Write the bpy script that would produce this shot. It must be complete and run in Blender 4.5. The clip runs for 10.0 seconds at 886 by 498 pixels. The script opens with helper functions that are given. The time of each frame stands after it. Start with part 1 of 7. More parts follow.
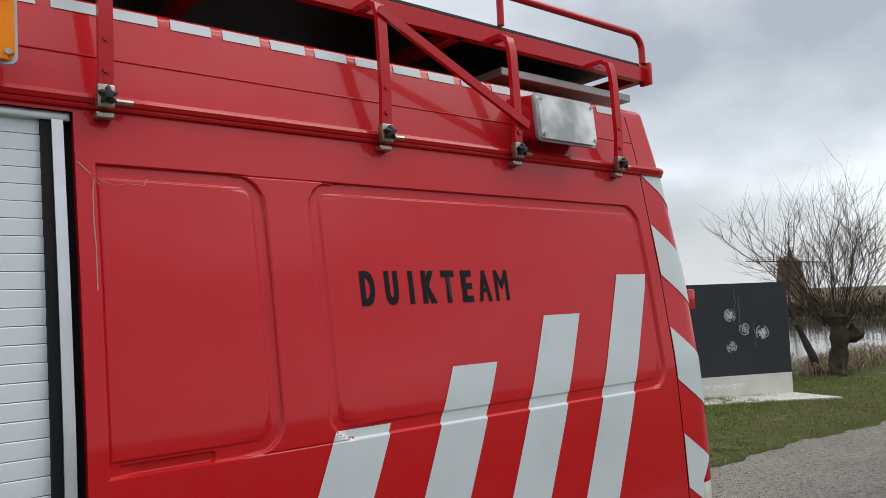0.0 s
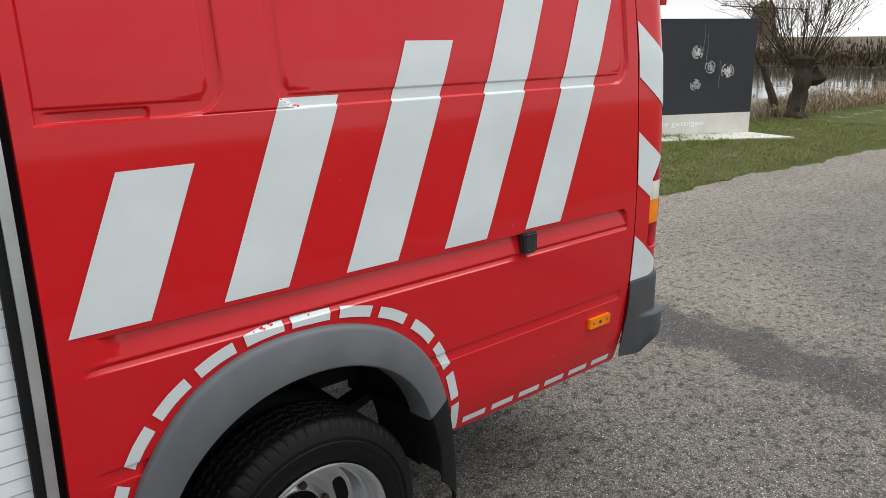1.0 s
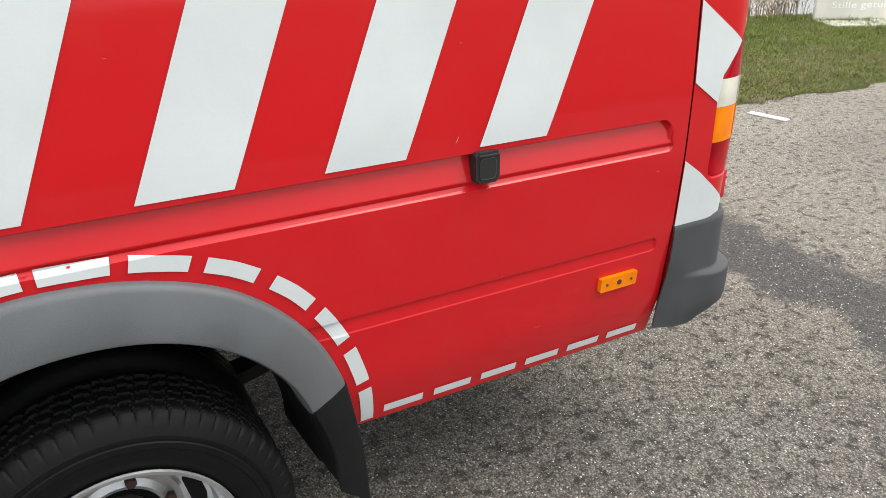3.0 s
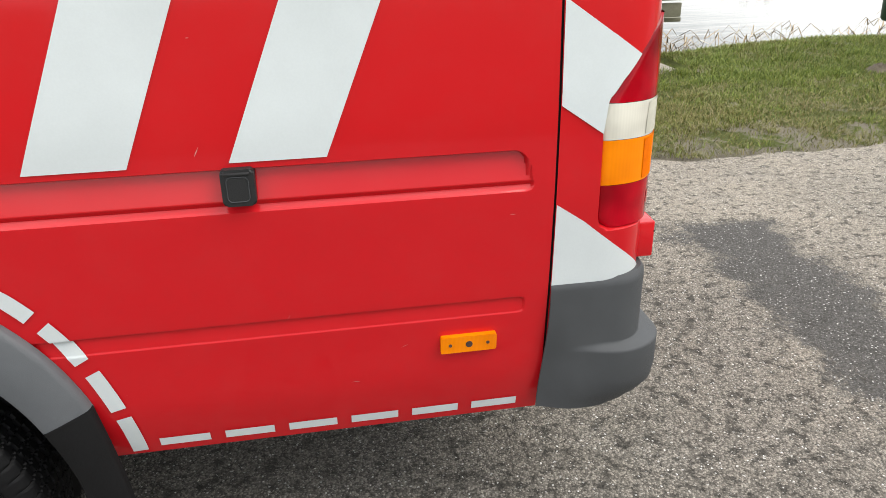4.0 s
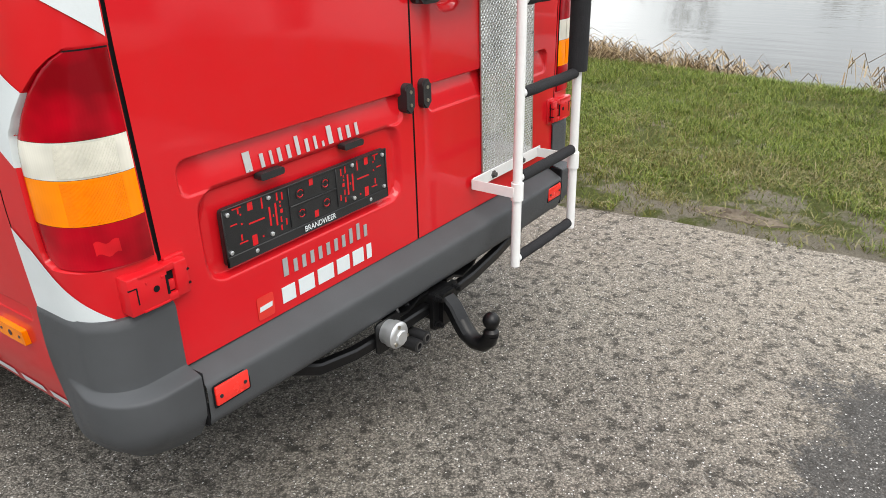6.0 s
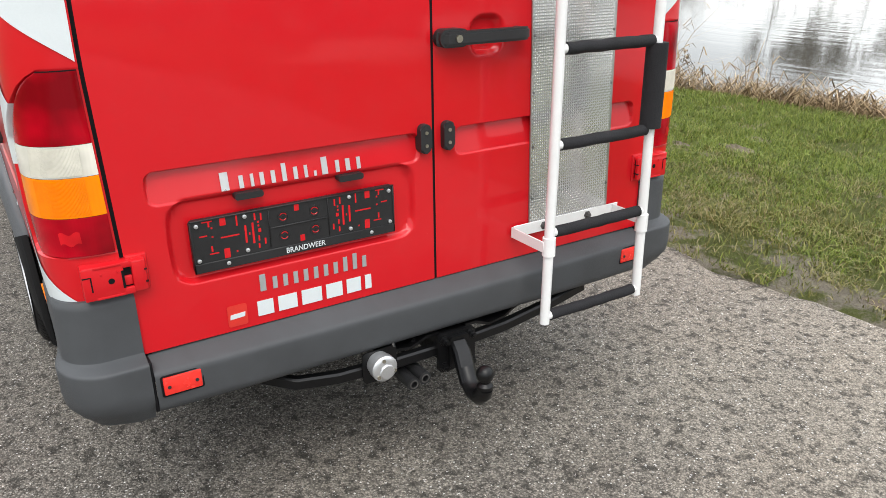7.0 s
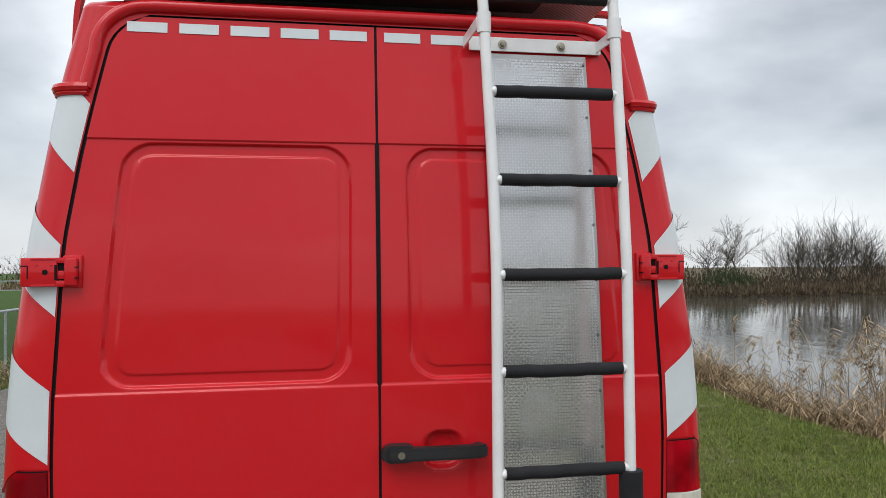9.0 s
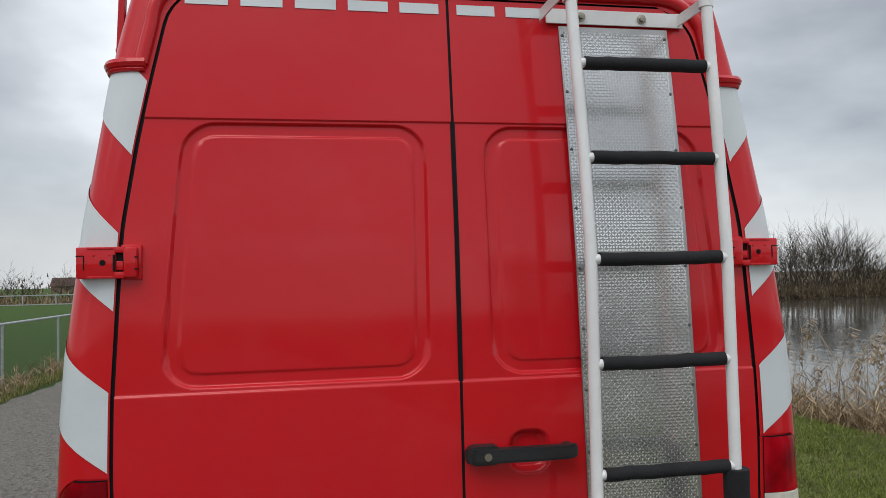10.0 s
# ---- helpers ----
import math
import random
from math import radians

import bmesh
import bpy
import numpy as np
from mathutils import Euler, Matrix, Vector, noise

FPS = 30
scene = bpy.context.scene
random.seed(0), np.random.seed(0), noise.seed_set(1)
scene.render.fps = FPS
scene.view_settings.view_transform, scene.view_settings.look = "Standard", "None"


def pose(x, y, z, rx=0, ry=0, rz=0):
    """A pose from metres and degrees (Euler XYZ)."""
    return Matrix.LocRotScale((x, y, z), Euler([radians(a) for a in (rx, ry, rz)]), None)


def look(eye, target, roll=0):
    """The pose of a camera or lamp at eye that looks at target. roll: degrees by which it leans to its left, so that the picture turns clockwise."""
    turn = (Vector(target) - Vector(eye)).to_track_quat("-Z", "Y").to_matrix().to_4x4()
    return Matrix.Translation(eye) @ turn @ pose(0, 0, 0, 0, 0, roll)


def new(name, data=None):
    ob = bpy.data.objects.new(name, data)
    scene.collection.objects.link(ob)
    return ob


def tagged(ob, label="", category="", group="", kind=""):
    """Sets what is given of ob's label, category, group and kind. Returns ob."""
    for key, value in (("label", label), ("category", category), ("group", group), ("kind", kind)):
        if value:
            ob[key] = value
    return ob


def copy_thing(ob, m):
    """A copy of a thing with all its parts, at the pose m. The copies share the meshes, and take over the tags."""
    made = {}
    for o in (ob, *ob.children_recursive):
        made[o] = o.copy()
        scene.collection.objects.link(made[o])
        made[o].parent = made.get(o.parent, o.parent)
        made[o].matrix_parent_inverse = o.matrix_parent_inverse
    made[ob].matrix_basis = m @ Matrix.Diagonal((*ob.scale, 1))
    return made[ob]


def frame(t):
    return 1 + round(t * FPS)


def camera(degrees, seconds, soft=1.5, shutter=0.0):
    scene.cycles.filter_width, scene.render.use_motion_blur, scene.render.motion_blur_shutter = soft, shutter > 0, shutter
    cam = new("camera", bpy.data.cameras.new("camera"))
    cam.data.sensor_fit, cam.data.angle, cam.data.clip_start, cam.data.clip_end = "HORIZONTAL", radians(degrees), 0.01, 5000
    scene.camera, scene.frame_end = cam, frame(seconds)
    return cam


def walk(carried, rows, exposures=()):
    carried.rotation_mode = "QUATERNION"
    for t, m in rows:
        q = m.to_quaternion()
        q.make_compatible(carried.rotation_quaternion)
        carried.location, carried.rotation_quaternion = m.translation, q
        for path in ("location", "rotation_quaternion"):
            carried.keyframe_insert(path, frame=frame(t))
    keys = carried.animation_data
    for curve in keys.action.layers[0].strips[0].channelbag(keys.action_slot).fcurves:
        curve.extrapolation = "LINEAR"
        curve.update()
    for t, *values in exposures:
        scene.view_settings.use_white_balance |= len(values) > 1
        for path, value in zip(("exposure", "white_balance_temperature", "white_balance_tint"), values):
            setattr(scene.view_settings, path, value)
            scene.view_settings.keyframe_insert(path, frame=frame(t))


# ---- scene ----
cam = camera(60.7, 10.0, soft=0.8)
PATH = [
    (0, (-2.534, -2.522, 1.778), (-1.285, -0.966, 1.919), -2.3),
    (0.5, (-2.492, -2.498, 1.691), (-1.208, -0.979, 1.484), -1.7),
    (1, (-2.47, -2.483, 1.605), (-1.204, -1.028, 1.073), -0.6),
    (1.5, (-2.418, -2.448, 1.549), (-1.198, -1.056, 0.792), 0.6),
    (2, (-2.233, -2.355, 1.5), (-1.078, -0.959, 0.654), 0.8),
    (2.2, (-2.115, -2.323, 1.494), (-0.999, -0.897, 0.644), 0.4),
    (3.3, (-1.327, -2.189, 1.457), (-0.595, -0.513, 0.647), -0.7),
    (3.5, (-1.14, -2.205, 1.438), (-0.521, -0.485, 0.628), -0.7),
    (4, (-0.673, -2.221, 1.429), (-0.362, -0.422, 0.611), -0.9),
    (4.5, (-0.181, -2.102, 1.423), (-0.198, -0.282, 0.593), -1.1),
    (5, (0.326, -1.988, 1.423), (-0.045, -0.208, 0.592), -1.6),
    (5.5, (0.807, -1.774, 1.418), (0.077, -0.103, 0.598), -1.7),
    (5.7, (0.983, -1.687, 1.432), (0.104, -0.084, 0.621), -1.8),
    (6.8, (1.584, -1.143, 1.467), (0.098, -0.061, 0.678), -0.3),
    (7, (1.66, -1.021, 1.475), (0.084, -0.036, 0.736), -0.6),
    (7.5, (1.839, -0.715, 1.508), (0.088, 0.05, 0.917), -0.6),
    (8, (1.935, -0.423, 1.576), (0.053, 0.146, 1.208), -0.8),
    (8.5, (1.952, -0.236, 1.672), (0.0, 0.183, 1.546), -0.4),
    (9, (2.014, -0.175, 1.752), (0.045, 0.169, 1.806), -0.5),
    (9.5, (2.026, -0.183, 1.772), (0.057, 0.148, 1.896), -0.7),
    (10, (1.829, -0.382, 1.699), (-0.135, -0.013, 1.778), -1.3),
]
EXPOSURES = [(0, 0.54, 6450, 10), (0.5, 0.76, 6550, 10), (1, 1.02, 6650, 10), (1.5, 1.31, 6800, 10), (2, 1.45, 6850, 10), (3.5, 1.52, 6850, 10), (4.5, 1.52, 6850, 10), (5.5, 1.50, 6800, 10), (7, 1.51, 6650, 10), (7.5, 1.48, 6600, 10), (8, 1.36, 6500, 10), (8.5, 1.12, 6500, 10), (9, 0.78, 6450, 10), (9.5, 0.54, 6450, 10), (10, 0.50, 6450, 10)]
walk(cam, [(t, look(eye, target, roll)) for t, eye, target, roll in PATH], EXPOSURES)

# ---- world, sun, exposure ----
SUN_EL, SUN_AZ = 54.0, 118.0
world = bpy.data.worlds.new("overcast_sky")
scene.world = world
world.use_nodes = True
wt = world.node_tree
wt.nodes.clear()
w_out = wt.nodes.new("ShaderNodeOutputWorld")
w_bg = wt.nodes.new("ShaderNodeBackground")
w_sky = wt.nodes.new("ShaderNodeTexSky")
w_sky.sky_type = "NISHITA"
w_sky.sun_disc = False
w_sky.sun_elevation = radians(SUN_EL)
w_sky.sun_rotation = radians(SUN_AZ)
w_gain = wt.nodes.new("ShaderNodeVectorMath")
w_gain.operation = "SCALE"
w_gain.inputs["Scale"].default_value = 0.10
w_co = wt.nodes.new("ShaderNodeTexCoord")
w_map = wt.nodes.new("ShaderNodeMapping")
w_map.inputs["Scale"].default_value = (1.0, 1.0, 1.9)
w_map.inputs["Location"].default_value = (3.1, 0.4, 0.0)
w_n1 = wt.nodes.new("ShaderNodeTexNoise")
w_n1.inputs["Scale"].default_value = 2.4
w_n1.inputs["Detail"].default_value = 6.0
w_n1.inputs["Roughness"].default_value = 0.47
w_n1.inputs["Distortion"].default_value = 0.1
w_ramp = wt.nodes.new("ShaderNodeValToRGB")
w_ramp.color_ramp.elements[0].position = 0.36
w_ramp.color_ramp.elements[0].color = (0.26, 0.275, 0.295, 1)
w_ramp.color_ramp.elements[1].position = 0.66
w_ramp.color_ramp.elements[1].color = (0.72, 0.745, 0.765, 1)
w_mid = w_ramp.color_ramp.elements.new(0.5)
w_mid.color = (0.42, 0.438, 0.455, 1)
w_mix = wt.nodes.new("ShaderNodeMix")
w_mix.data_type = "RGBA"
w_mix.inputs["Factor"].default_value = 0.88
wt.links.new(w_co.outputs["Generated"], w_map.inputs["Vector"])
wt.links.new(w_map.outputs["Vector"], w_n1.inputs["Vector"])
wt.links.new(w_n1.outputs["Fac"], w_ramp.inputs["Fac"])
wt.links.new(w_sky.outputs["Color"], w_gain.inputs[0])
wt.links.new(w_gain.outputs["Vector"], w_mix.inputs["A"])
wt.links.new(w_ramp.outputs["Color"], w_mix.inputs["B"])
w_sep = wt.nodes.new("ShaderNodeSeparateXYZ")
w_low = wt.nodes.new("ShaderNodeMapRange")
w_low.inputs["From Min"].default_value, w_low.inputs["From Max"].default_value = 0.02, 0.13
w_low.inputs["To Min"].default_value, w_low.inputs["To Max"].default_value = 0.6, 0.0
w_glow = wt.nodes.new("ShaderNodeMix")
w_glow.data_type = "RGBA"
w_glow.inputs["B"].default_value = (0.43, 0.44, 0.448, 1)
wt.links.new(w_co.outputs["Generated"], w_sep.inputs[0])
wt.links.new(w_sep.outputs["Z"], w_low.inputs["Value"])
wt.links.new(w_low.outputs["Result"], w_glow.inputs["Factor"])
wt.links.new(w_mix.outputs["Result"], w_glow.inputs["A"])
# an overcast sky is brighter overhead than near the horizon
w_top = wt.nodes.new("ShaderNodeMapRange")
w_top.inputs["From Min"].default_value, w_top.inputs["From Max"].default_value = 0.32, 0.95
w_top.inputs["To Min"].default_value, w_top.inputs["To Max"].default_value = 1.0, 1.95
w_lift = wt.nodes.new("ShaderNodeVectorMath")
w_lift.operation = "SCALE"
wt.links.new(w_sep.outputs["Z"], w_top.inputs["Value"])
wt.links.new(w_glow.outputs["Result"], w_lift.inputs[0])
wt.links.new(w_top.outputs["Result"], w_lift.inputs["Scale"])
# thinner cloud over the lake side
w_side = wt.nodes.new("ShaderNodeMapRange")
w_side.interpolation_type = "SMOOTHSTEP"
w_side.inputs["From Min"].default_value, w_side.inputs["From Max"].default_value = 0.1, 0.85
w_side.inputs["To Min"].default_value, w_side.inputs["To Max"].default_value = 1.07, 1.20
w_thin = wt.nodes.new("ShaderNodeVectorMath")
w_thin.operation = "SCALE"
w_dot = wt.nodes.new("ShaderNodeVectorMath")
w_dot.operation = "DOT_PRODUCT"
w_dot.inputs[1].default_value = (0.45, 0.80, 0.0)
wt.links.new(w_co.outputs["Generated"], w_dot.inputs[0])
wt.links.new(w_dot.outputs["Value"], w_side.inputs["Value"])
wt.links.new(w_lift.outputs["Vector"], w_thin.inputs[0])
wt.links.new(w_side.outputs["Result"], w_thin.inputs["Scale"])
wt.links.new(w_thin.outputs["Vector"], w_bg.inputs["Color"])
w_bg.inputs["Strength"].default_value = 1.0
wt.links.new(w_bg.outputs["Background"], w_out.inputs["Surface"])

sun = new("sun", bpy.data.lights.new("sun", "SUN"))
sun.data.energy, sun.data.angle, sun.data.color = 0.65, radians(35), (1.0, 0.96, 0.9)
sun.matrix_world = pose(0, 0, 20, 90 - SUN_EL, 0, 180 - SUN_AZ)


# ---- materials ----
def nodes_of(name):
    m = bpy.data.materials.new(name)
    m.use_nodes = True
    nt = m.node_tree
    return m, nt, nt.nodes["Principled BSDF"]


def noise_node(nt, scale, detail=4.0, rough=0.55, vec=None):
    n = nt.nodes.new("ShaderNodeTexNoise")
    n.inputs["Scale"].default_value = scale
    n.inputs["Detail"].default_value = detail
    n.inputs["Roughness"].default_value = rough
    if vec:
        nt.links.new(vec, n.inputs["Vector"])
    return n


def ramp_node(nt, fac, stops):
    r = nt.nodes.new("ShaderNodeValToRGB")
    els = r.color_ramp.elements
    while len(els) < len(stops):
        els.new(0.5)
    for e, (p, c) in zip(els, stops):
        e.position, e.color = p, (*c, 1)
    nt.links.new(fac, r.inputs["Fac"])
    return r


def mix_node(nt, fac, a, b, blend="MIX"):
    m = nt.nodes.new("ShaderNodeMix")
    m.data_type, m.blend_type = "RGBA", blend
    for key, v in (("Factor", fac), ("A", a), ("B", b)):
        if isinstance(v, (int, float)):
            m.inputs[key].default_value = v
        elif isinstance(v, tuple):
            m.inputs[key].default_value = (*v, 1)
        else:
            nt.links.new(v, m.inputs[key])
    return m.outputs["Result"]


def bump_node(nt, height, strength, dist, normal=None):
    b = nt.nodes.new("ShaderNodeBump")
    b.inputs["Strength"].default_value, b.inputs["Distance"].default_value = strength, dist
    nt.links.new(height, b.inputs["Height"])
    if normal:
        nt.links.new(normal, b.inputs["Normal"])
    return b.outputs["Normal"]


def remap(nt, val, a, b, c, d):
    n = nt.nodes.new("ShaderNodeMapRange")
    for k, v in zip(("From Min", "From Max", "To Min", "To Max"), (a, b, c, d)):
        n.inputs[k].default_value = v
    nt.links.new(val, n.inputs["Value"])
    return n.outputs["Result"]


def surface(name, color, rough=0.5, metal=0.0, var=0.12, scale=3.0, grain=120.0, bump=0.0, coat=0.0, spec=0.5, rough_var=0.12):
    """A plain material: colour varied at two scales, uneven gloss and a fine relief."""
    m, nt, p = nodes_of(name)
    co = nt.nodes.new("ShaderNodeTexCoord").outputs["Object"]
    big, fine = noise_node(nt, scale, 5, 0.6, co), noise_node(nt, grain, 3, 0.6, co)
    dark = tuple(max(c * (1 - var), 0) for c in color)
    lite = tuple(min(c * (1 + var), 1) for c in color)
    c1 = mix_node(nt, remap(nt, big.outputs["Fac"], 0.3, 0.7, 0, 1), dark, lite)
    c2 = mix_node(nt, remap(nt, fine.outputs["Fac"], 0.35, 0.65, 0, var), c1, tuple(c * 0.5 for c in color))
    nt.links.new(c2, p.inputs["Base Color"])
    nt.links.new(remap(nt, big.outputs["Fac"], 0.3, 0.7, max(rough - rough_var / 2, 0.02), min(rough + rough_var / 2, 1)), p.inputs["Roughness"])
    p.inputs["Metallic"].default_value = metal
    p.inputs["Specular IOR Level"].default_value = spec
    p.inputs["Coat Weight"].default_value = coat
    p.inputs["Coat Roughness"].default_value = 0.06
    if bump:
        nt.links.new(bump_node(nt, fine.outputs["Fac"], bump, 0.002), p.inputs["Normal"])
    return m


def paint_red():
    m, nt, p = nodes_of("red_paint")
    co = nt.nodes.new("ShaderNodeTexCoord").outputs["Object"]
    big, mid, fine = noise_node(nt, 1.3, 5, 0.6, co), noise_node(nt, 14, 4, 0.6, co), noise_node(nt, 420, 2, 0.5, co)
    c = mix_node(nt, remap(nt, big.outputs["Fac"], 0.3, 0.7, 0, 1), (0.545, 0.0082, 0.0138), (0.575, 0.0092, 0.0148))
    dust = mix_node(nt, remap(nt, mid.outputs["Fac"], 0.45, 0.75, 0, 0.012), c, (0.42, 0.28, 0.24))
    chips = remap(nt, fine.outputs["Fac"], 0.80, 0.84, 0, 0.6)
    nt.links.new(mix_node(nt, chips, dust, (0.6, 0.45, 0.4)), p.inputs["Base Color"])
    nt.links.new(remap(nt, mid.outputs["Fac"], 0.3, 0.7, 0.34, 0.38), p.inputs["Roughness"])
    p.inputs["Coat Weight"].default_value = 0.62
    p.inputs["Specular IOR Level"].default_value = 0.12
    nt.links.new(remap(nt, mid.outputs["Fac"], 0.3, 0.75, 0.05, 0.09), p.inputs["Coat Roughness"])
    wob = noise_node(nt, 3.5, 2, 0.5, co)
    nt.links.new(bump_node(nt, wob.outputs["Fac"], 0.15, 0.004), p.inputs["Normal"])
    nt.links.new(bump_node(nt, wob.outputs["Fac"], 0.15, 0.004), p.inputs["Coat Normal"])
    return m


def math_of(nt, op, a, b=None):
    n = nt.nodes.new("ShaderNodeMath")
    n.operation = op
    for i, v in enumerate((a, b)):
        if isinstance(v, (int, float)):
            n.inputs[i].default_value = v
        elif v is not None:
            nt.links.new(v, n.inputs[i])
    return n.outputs[0]


def asphalt():
    """Worn gravelly asphalt with mossy pits, paler and warmer towards the verge, and a tar repair strip with a ragged
    edge.
    """
    m, nt, p = nodes_of("worn_asphalt")
    co = nt.nodes.new("ShaderNodeTexCoord").outputs["Object"]
    sep = nt.nodes.new("ShaderNodeSeparateXYZ")
    nt.links.new(co, sep.inputs[0])
    large, mid = noise_node(nt, 0.7, 6, 0.6, co), noise_node(nt, 4.0, 5, 0.6, co)
    blot, blot2 = noise_node(nt, 19.0, 6, 0.68, co), noise_node(nt, 52.0, 4, 0.65, co)
    grit = noise_node(nt, 420, 2, 0.6, co)
    stone = nt.nodes.new("ShaderNodeTexVoronoi")
    stone.inputs["Scale"].default_value = 165.0
    nt.links.new(co, stone.inputs["Vector"])
    dark = (0.046, 0.042, 0.036)
    # 0 dark grey to 1 sand-coloured: rises towards the verge, falls beside the van and far behind it
    sandy = math_of(nt, "ADD", math_of(nt, "ADD", remap(nt, sep.outputs["Y"], -1.0, 1.8, 0.0, 0.95), math_of(nt, "ADD", remap(nt, sep.outputs["X"], 0.2, 1.1, -0.16, 0.14), remap(nt, sep.outputs["X"], 1.8, 4.5, 0.0, -0.35))), remap(nt, large.outputs["Fac"], 0.3, 0.7, -0.35, 0.35))
    base = mix_node(nt, remap(nt, sandy, 0.0, 1.0, 0, 1), (0.178, 0.164, 0.145), (0.372, 0.330, 0.272))
    base = mix_node(nt, remap(nt, mid.outputs["Fac"], 0.35, 0.7, 0.0, 0.4), base, (0.30, 0.28, 0.25))
    strip = math_of(nt, "ABSOLUTE", math_of(nt, "SUBTRACT", math_of(nt, "ADD", sep.outputs["X"], remap(nt, mid.outputs["Fac"], 0.2, 0.8, -0.20, 0.20)), 1.235))
    end = math_of(nt, "SUBTRACT", math_of(nt, "ADD", sep.outputs["Y"], remap(nt, large.outputs["Fac"], 0.2, 0.8, -0.12, 0.12)), 0.72)
    inside = math_of(nt, "MAXIMUM", strip, end)
    inside = math_of(nt, "ADD", inside, remap(nt, blot2.outputs["Fac"], 0.3, 0.7, -0.09, 0.09))
    tar = remap(nt, inside, 0.21, 0.29, 1.0, 0.0)
    base = mix_node(nt, tar, base, (0.092, 0.089, 0.085))
    gl = ramp_node(nt, stone.outputs["Color"], [(0.05, (0.34, 0.33, 0.32)), (0.5, (0.92, 0.91, 0.89)), (0.95, (1.75, 1.72, 1.68))])
    base = mix_node(nt, remap(nt, sandy, 0.0, 1.0, 1.0, 0.5), base, gl.outputs["Color"], "MULTIPLY")
    base = mix_node(nt, remap(nt, stone.outputs["Distance"], 0.45, 0.75, 0, 0.6), base, dark)
    off = remap(nt, tar, 0, 1, 1.0, 0.25)
    off = math_of(nt, "MULTIPLY", off, remap(nt, sandy, 0.1, 0.8, 1.0, 0.85))
    b1 = math_of(nt, "MULTIPLY", remap(nt, blot.outputs["Fac"], 0.53, 0.61, 0, 0.86), off)
    base = mix_node(nt, b1, base, dark)
    b2 = math_of(nt, "MULTIPLY", remap(nt, blot2.outputs["Fac"], 0.54, 0.64, 0, 0.85), off)
    base = mix_node(nt, b2, base, dark)
    spark0 = nt.nodes.new("ShaderNodeTexVoronoi")
    spark0.inputs["Scale"].default_value = 85.0
    nt.links.new(co, spark0.inputs["Vector"])
    pale = math_of(nt, "MULTIPLY", remap(nt, spark0.outputs["Distance"], 0.22, 0.15, 0, 0.8), remap(nt, grit.outputs["Fac"], 0.45, 0.55, 0, 1))
    base = mix_node(nt, pale, base, (0.52, 0.50, 0.46))
    spark = nt.nodes.new("ShaderNodeTexVoronoi")
    spark.inputs["Scale"].default_value = 48.0
    nt.links.new(co, spark.inputs["Vector"])
    lit = math_of(nt, "MULTIPLY", remap(nt, spark.outputs["Distance"], 0.17, 0.13, 0, 0.95), remap(nt, grit.outputs["Fac"], 0.42, 0.55, 0, 1))
    base = mix_node(nt, lit, base, (0.85, 0.83, 0.80))
    nt.links.new(base, p.inputs["Base Color"])
    p.inputs["Roughness"].default_value = 0.88
    p.inputs["Specular IOR Level"].default_value = 0.25
    n1 = bump_node(nt, remap(nt, stone.outputs["Distance"], 0.0, 0.7, 1, 0), 0.8, 0.005)
    n2 = bump_node(nt, remap(nt, blot.outputs["Fac"], 0.52, 0.68, 1, 0), 0.6, 0.008, n1)
    n3 = bump_node(nt, grit.outputs["Fac"], 0.5, 0.002, n2)
    nt.links.new(n3, p.inputs["Normal"])
    return m


def turf():
    m, nt, p = nodes_of("turf")
    co = nt.nodes.new("ShaderNodeTexCoord").outputs["Object"]
    sep = nt.nodes.new("ShaderNodeSeparateXYZ")
    nt.links.new(co, sep.inputs[0])
    big, mid, fine = noise_node(nt, 0.45, 5, 0.6, co), noise_node(nt, 2.2, 6, 0.65, co), noise_node(nt, 120, 5, 0.75, co)
    green = mix_node(nt, remap(nt, big.outputs["Fac"], 0.35, 0.65, 0, 1), (0.085, 0.105, 0.028), (0.14, 0.155, 0.050))
    mott = mix_node(nt, remap(nt, fine.outputs["Fac"], 0.3, 0.7, 0, 1), (0.04, 0.058, 0.014), (0.20, 0.215, 0.075))
    c = mix_node(nt, 0.55, green, mott)
    soil = mix_node(nt, remap(nt, fine.outputs["Fac"], 0.3, 0.7, 0, 1), (0.17, 0.15, 0.115), (0.38, 0.34, 0.275))
    worn = math_of(nt, "MULTIPLY", remap(nt, sep.outputs["Y"], 2.9, 1.95, 0.0, 0.16), remap(nt, sep.outputs["X"], 3.5, 5.0, 1.0, -0.6))
    add = nt.nodes.new("ShaderNodeMath")
    add.operation = "ADD"
    nt.links.new(mid.outputs["Fac"], add.inputs[0])
    nt.links.new(worn, add.inputs[1])
    verge = remap(nt, sep.outputs["Y"], -3.0, 1.0, 0.0, 1.0)
    c = mix_node(nt, math_of(nt, "MULTIPLY", verge, remap(nt, add.outputs[0], 0.57, 0.64, 0, 0.95)), c, soil)
    lawn = mix_node(nt, remap(nt, fine.outputs["Fac"], 0.3, 0.7, 0, 1), (0.04, 0.075, 0.018), (0.07, 0.115, 0.03))
    c = mix_node(nt, verge, lawn, c)
    c = mix_node(nt, remap(nt, sep.outputs["Y"], 9.0, 22.0, 0, 1), c, (0.105, 0.083, 0.055))
    nt.links.new(c, p.inputs["Base Color"])
    p.inputs["Roughness"].default_value = 0.95
    p.inputs["Specular IOR Level"].default_value = 0.12
    nt.links.new(bump_node(nt, fine.outputs["Fac"], 1.0, 0.04), p.inputs["Normal"])
    return m


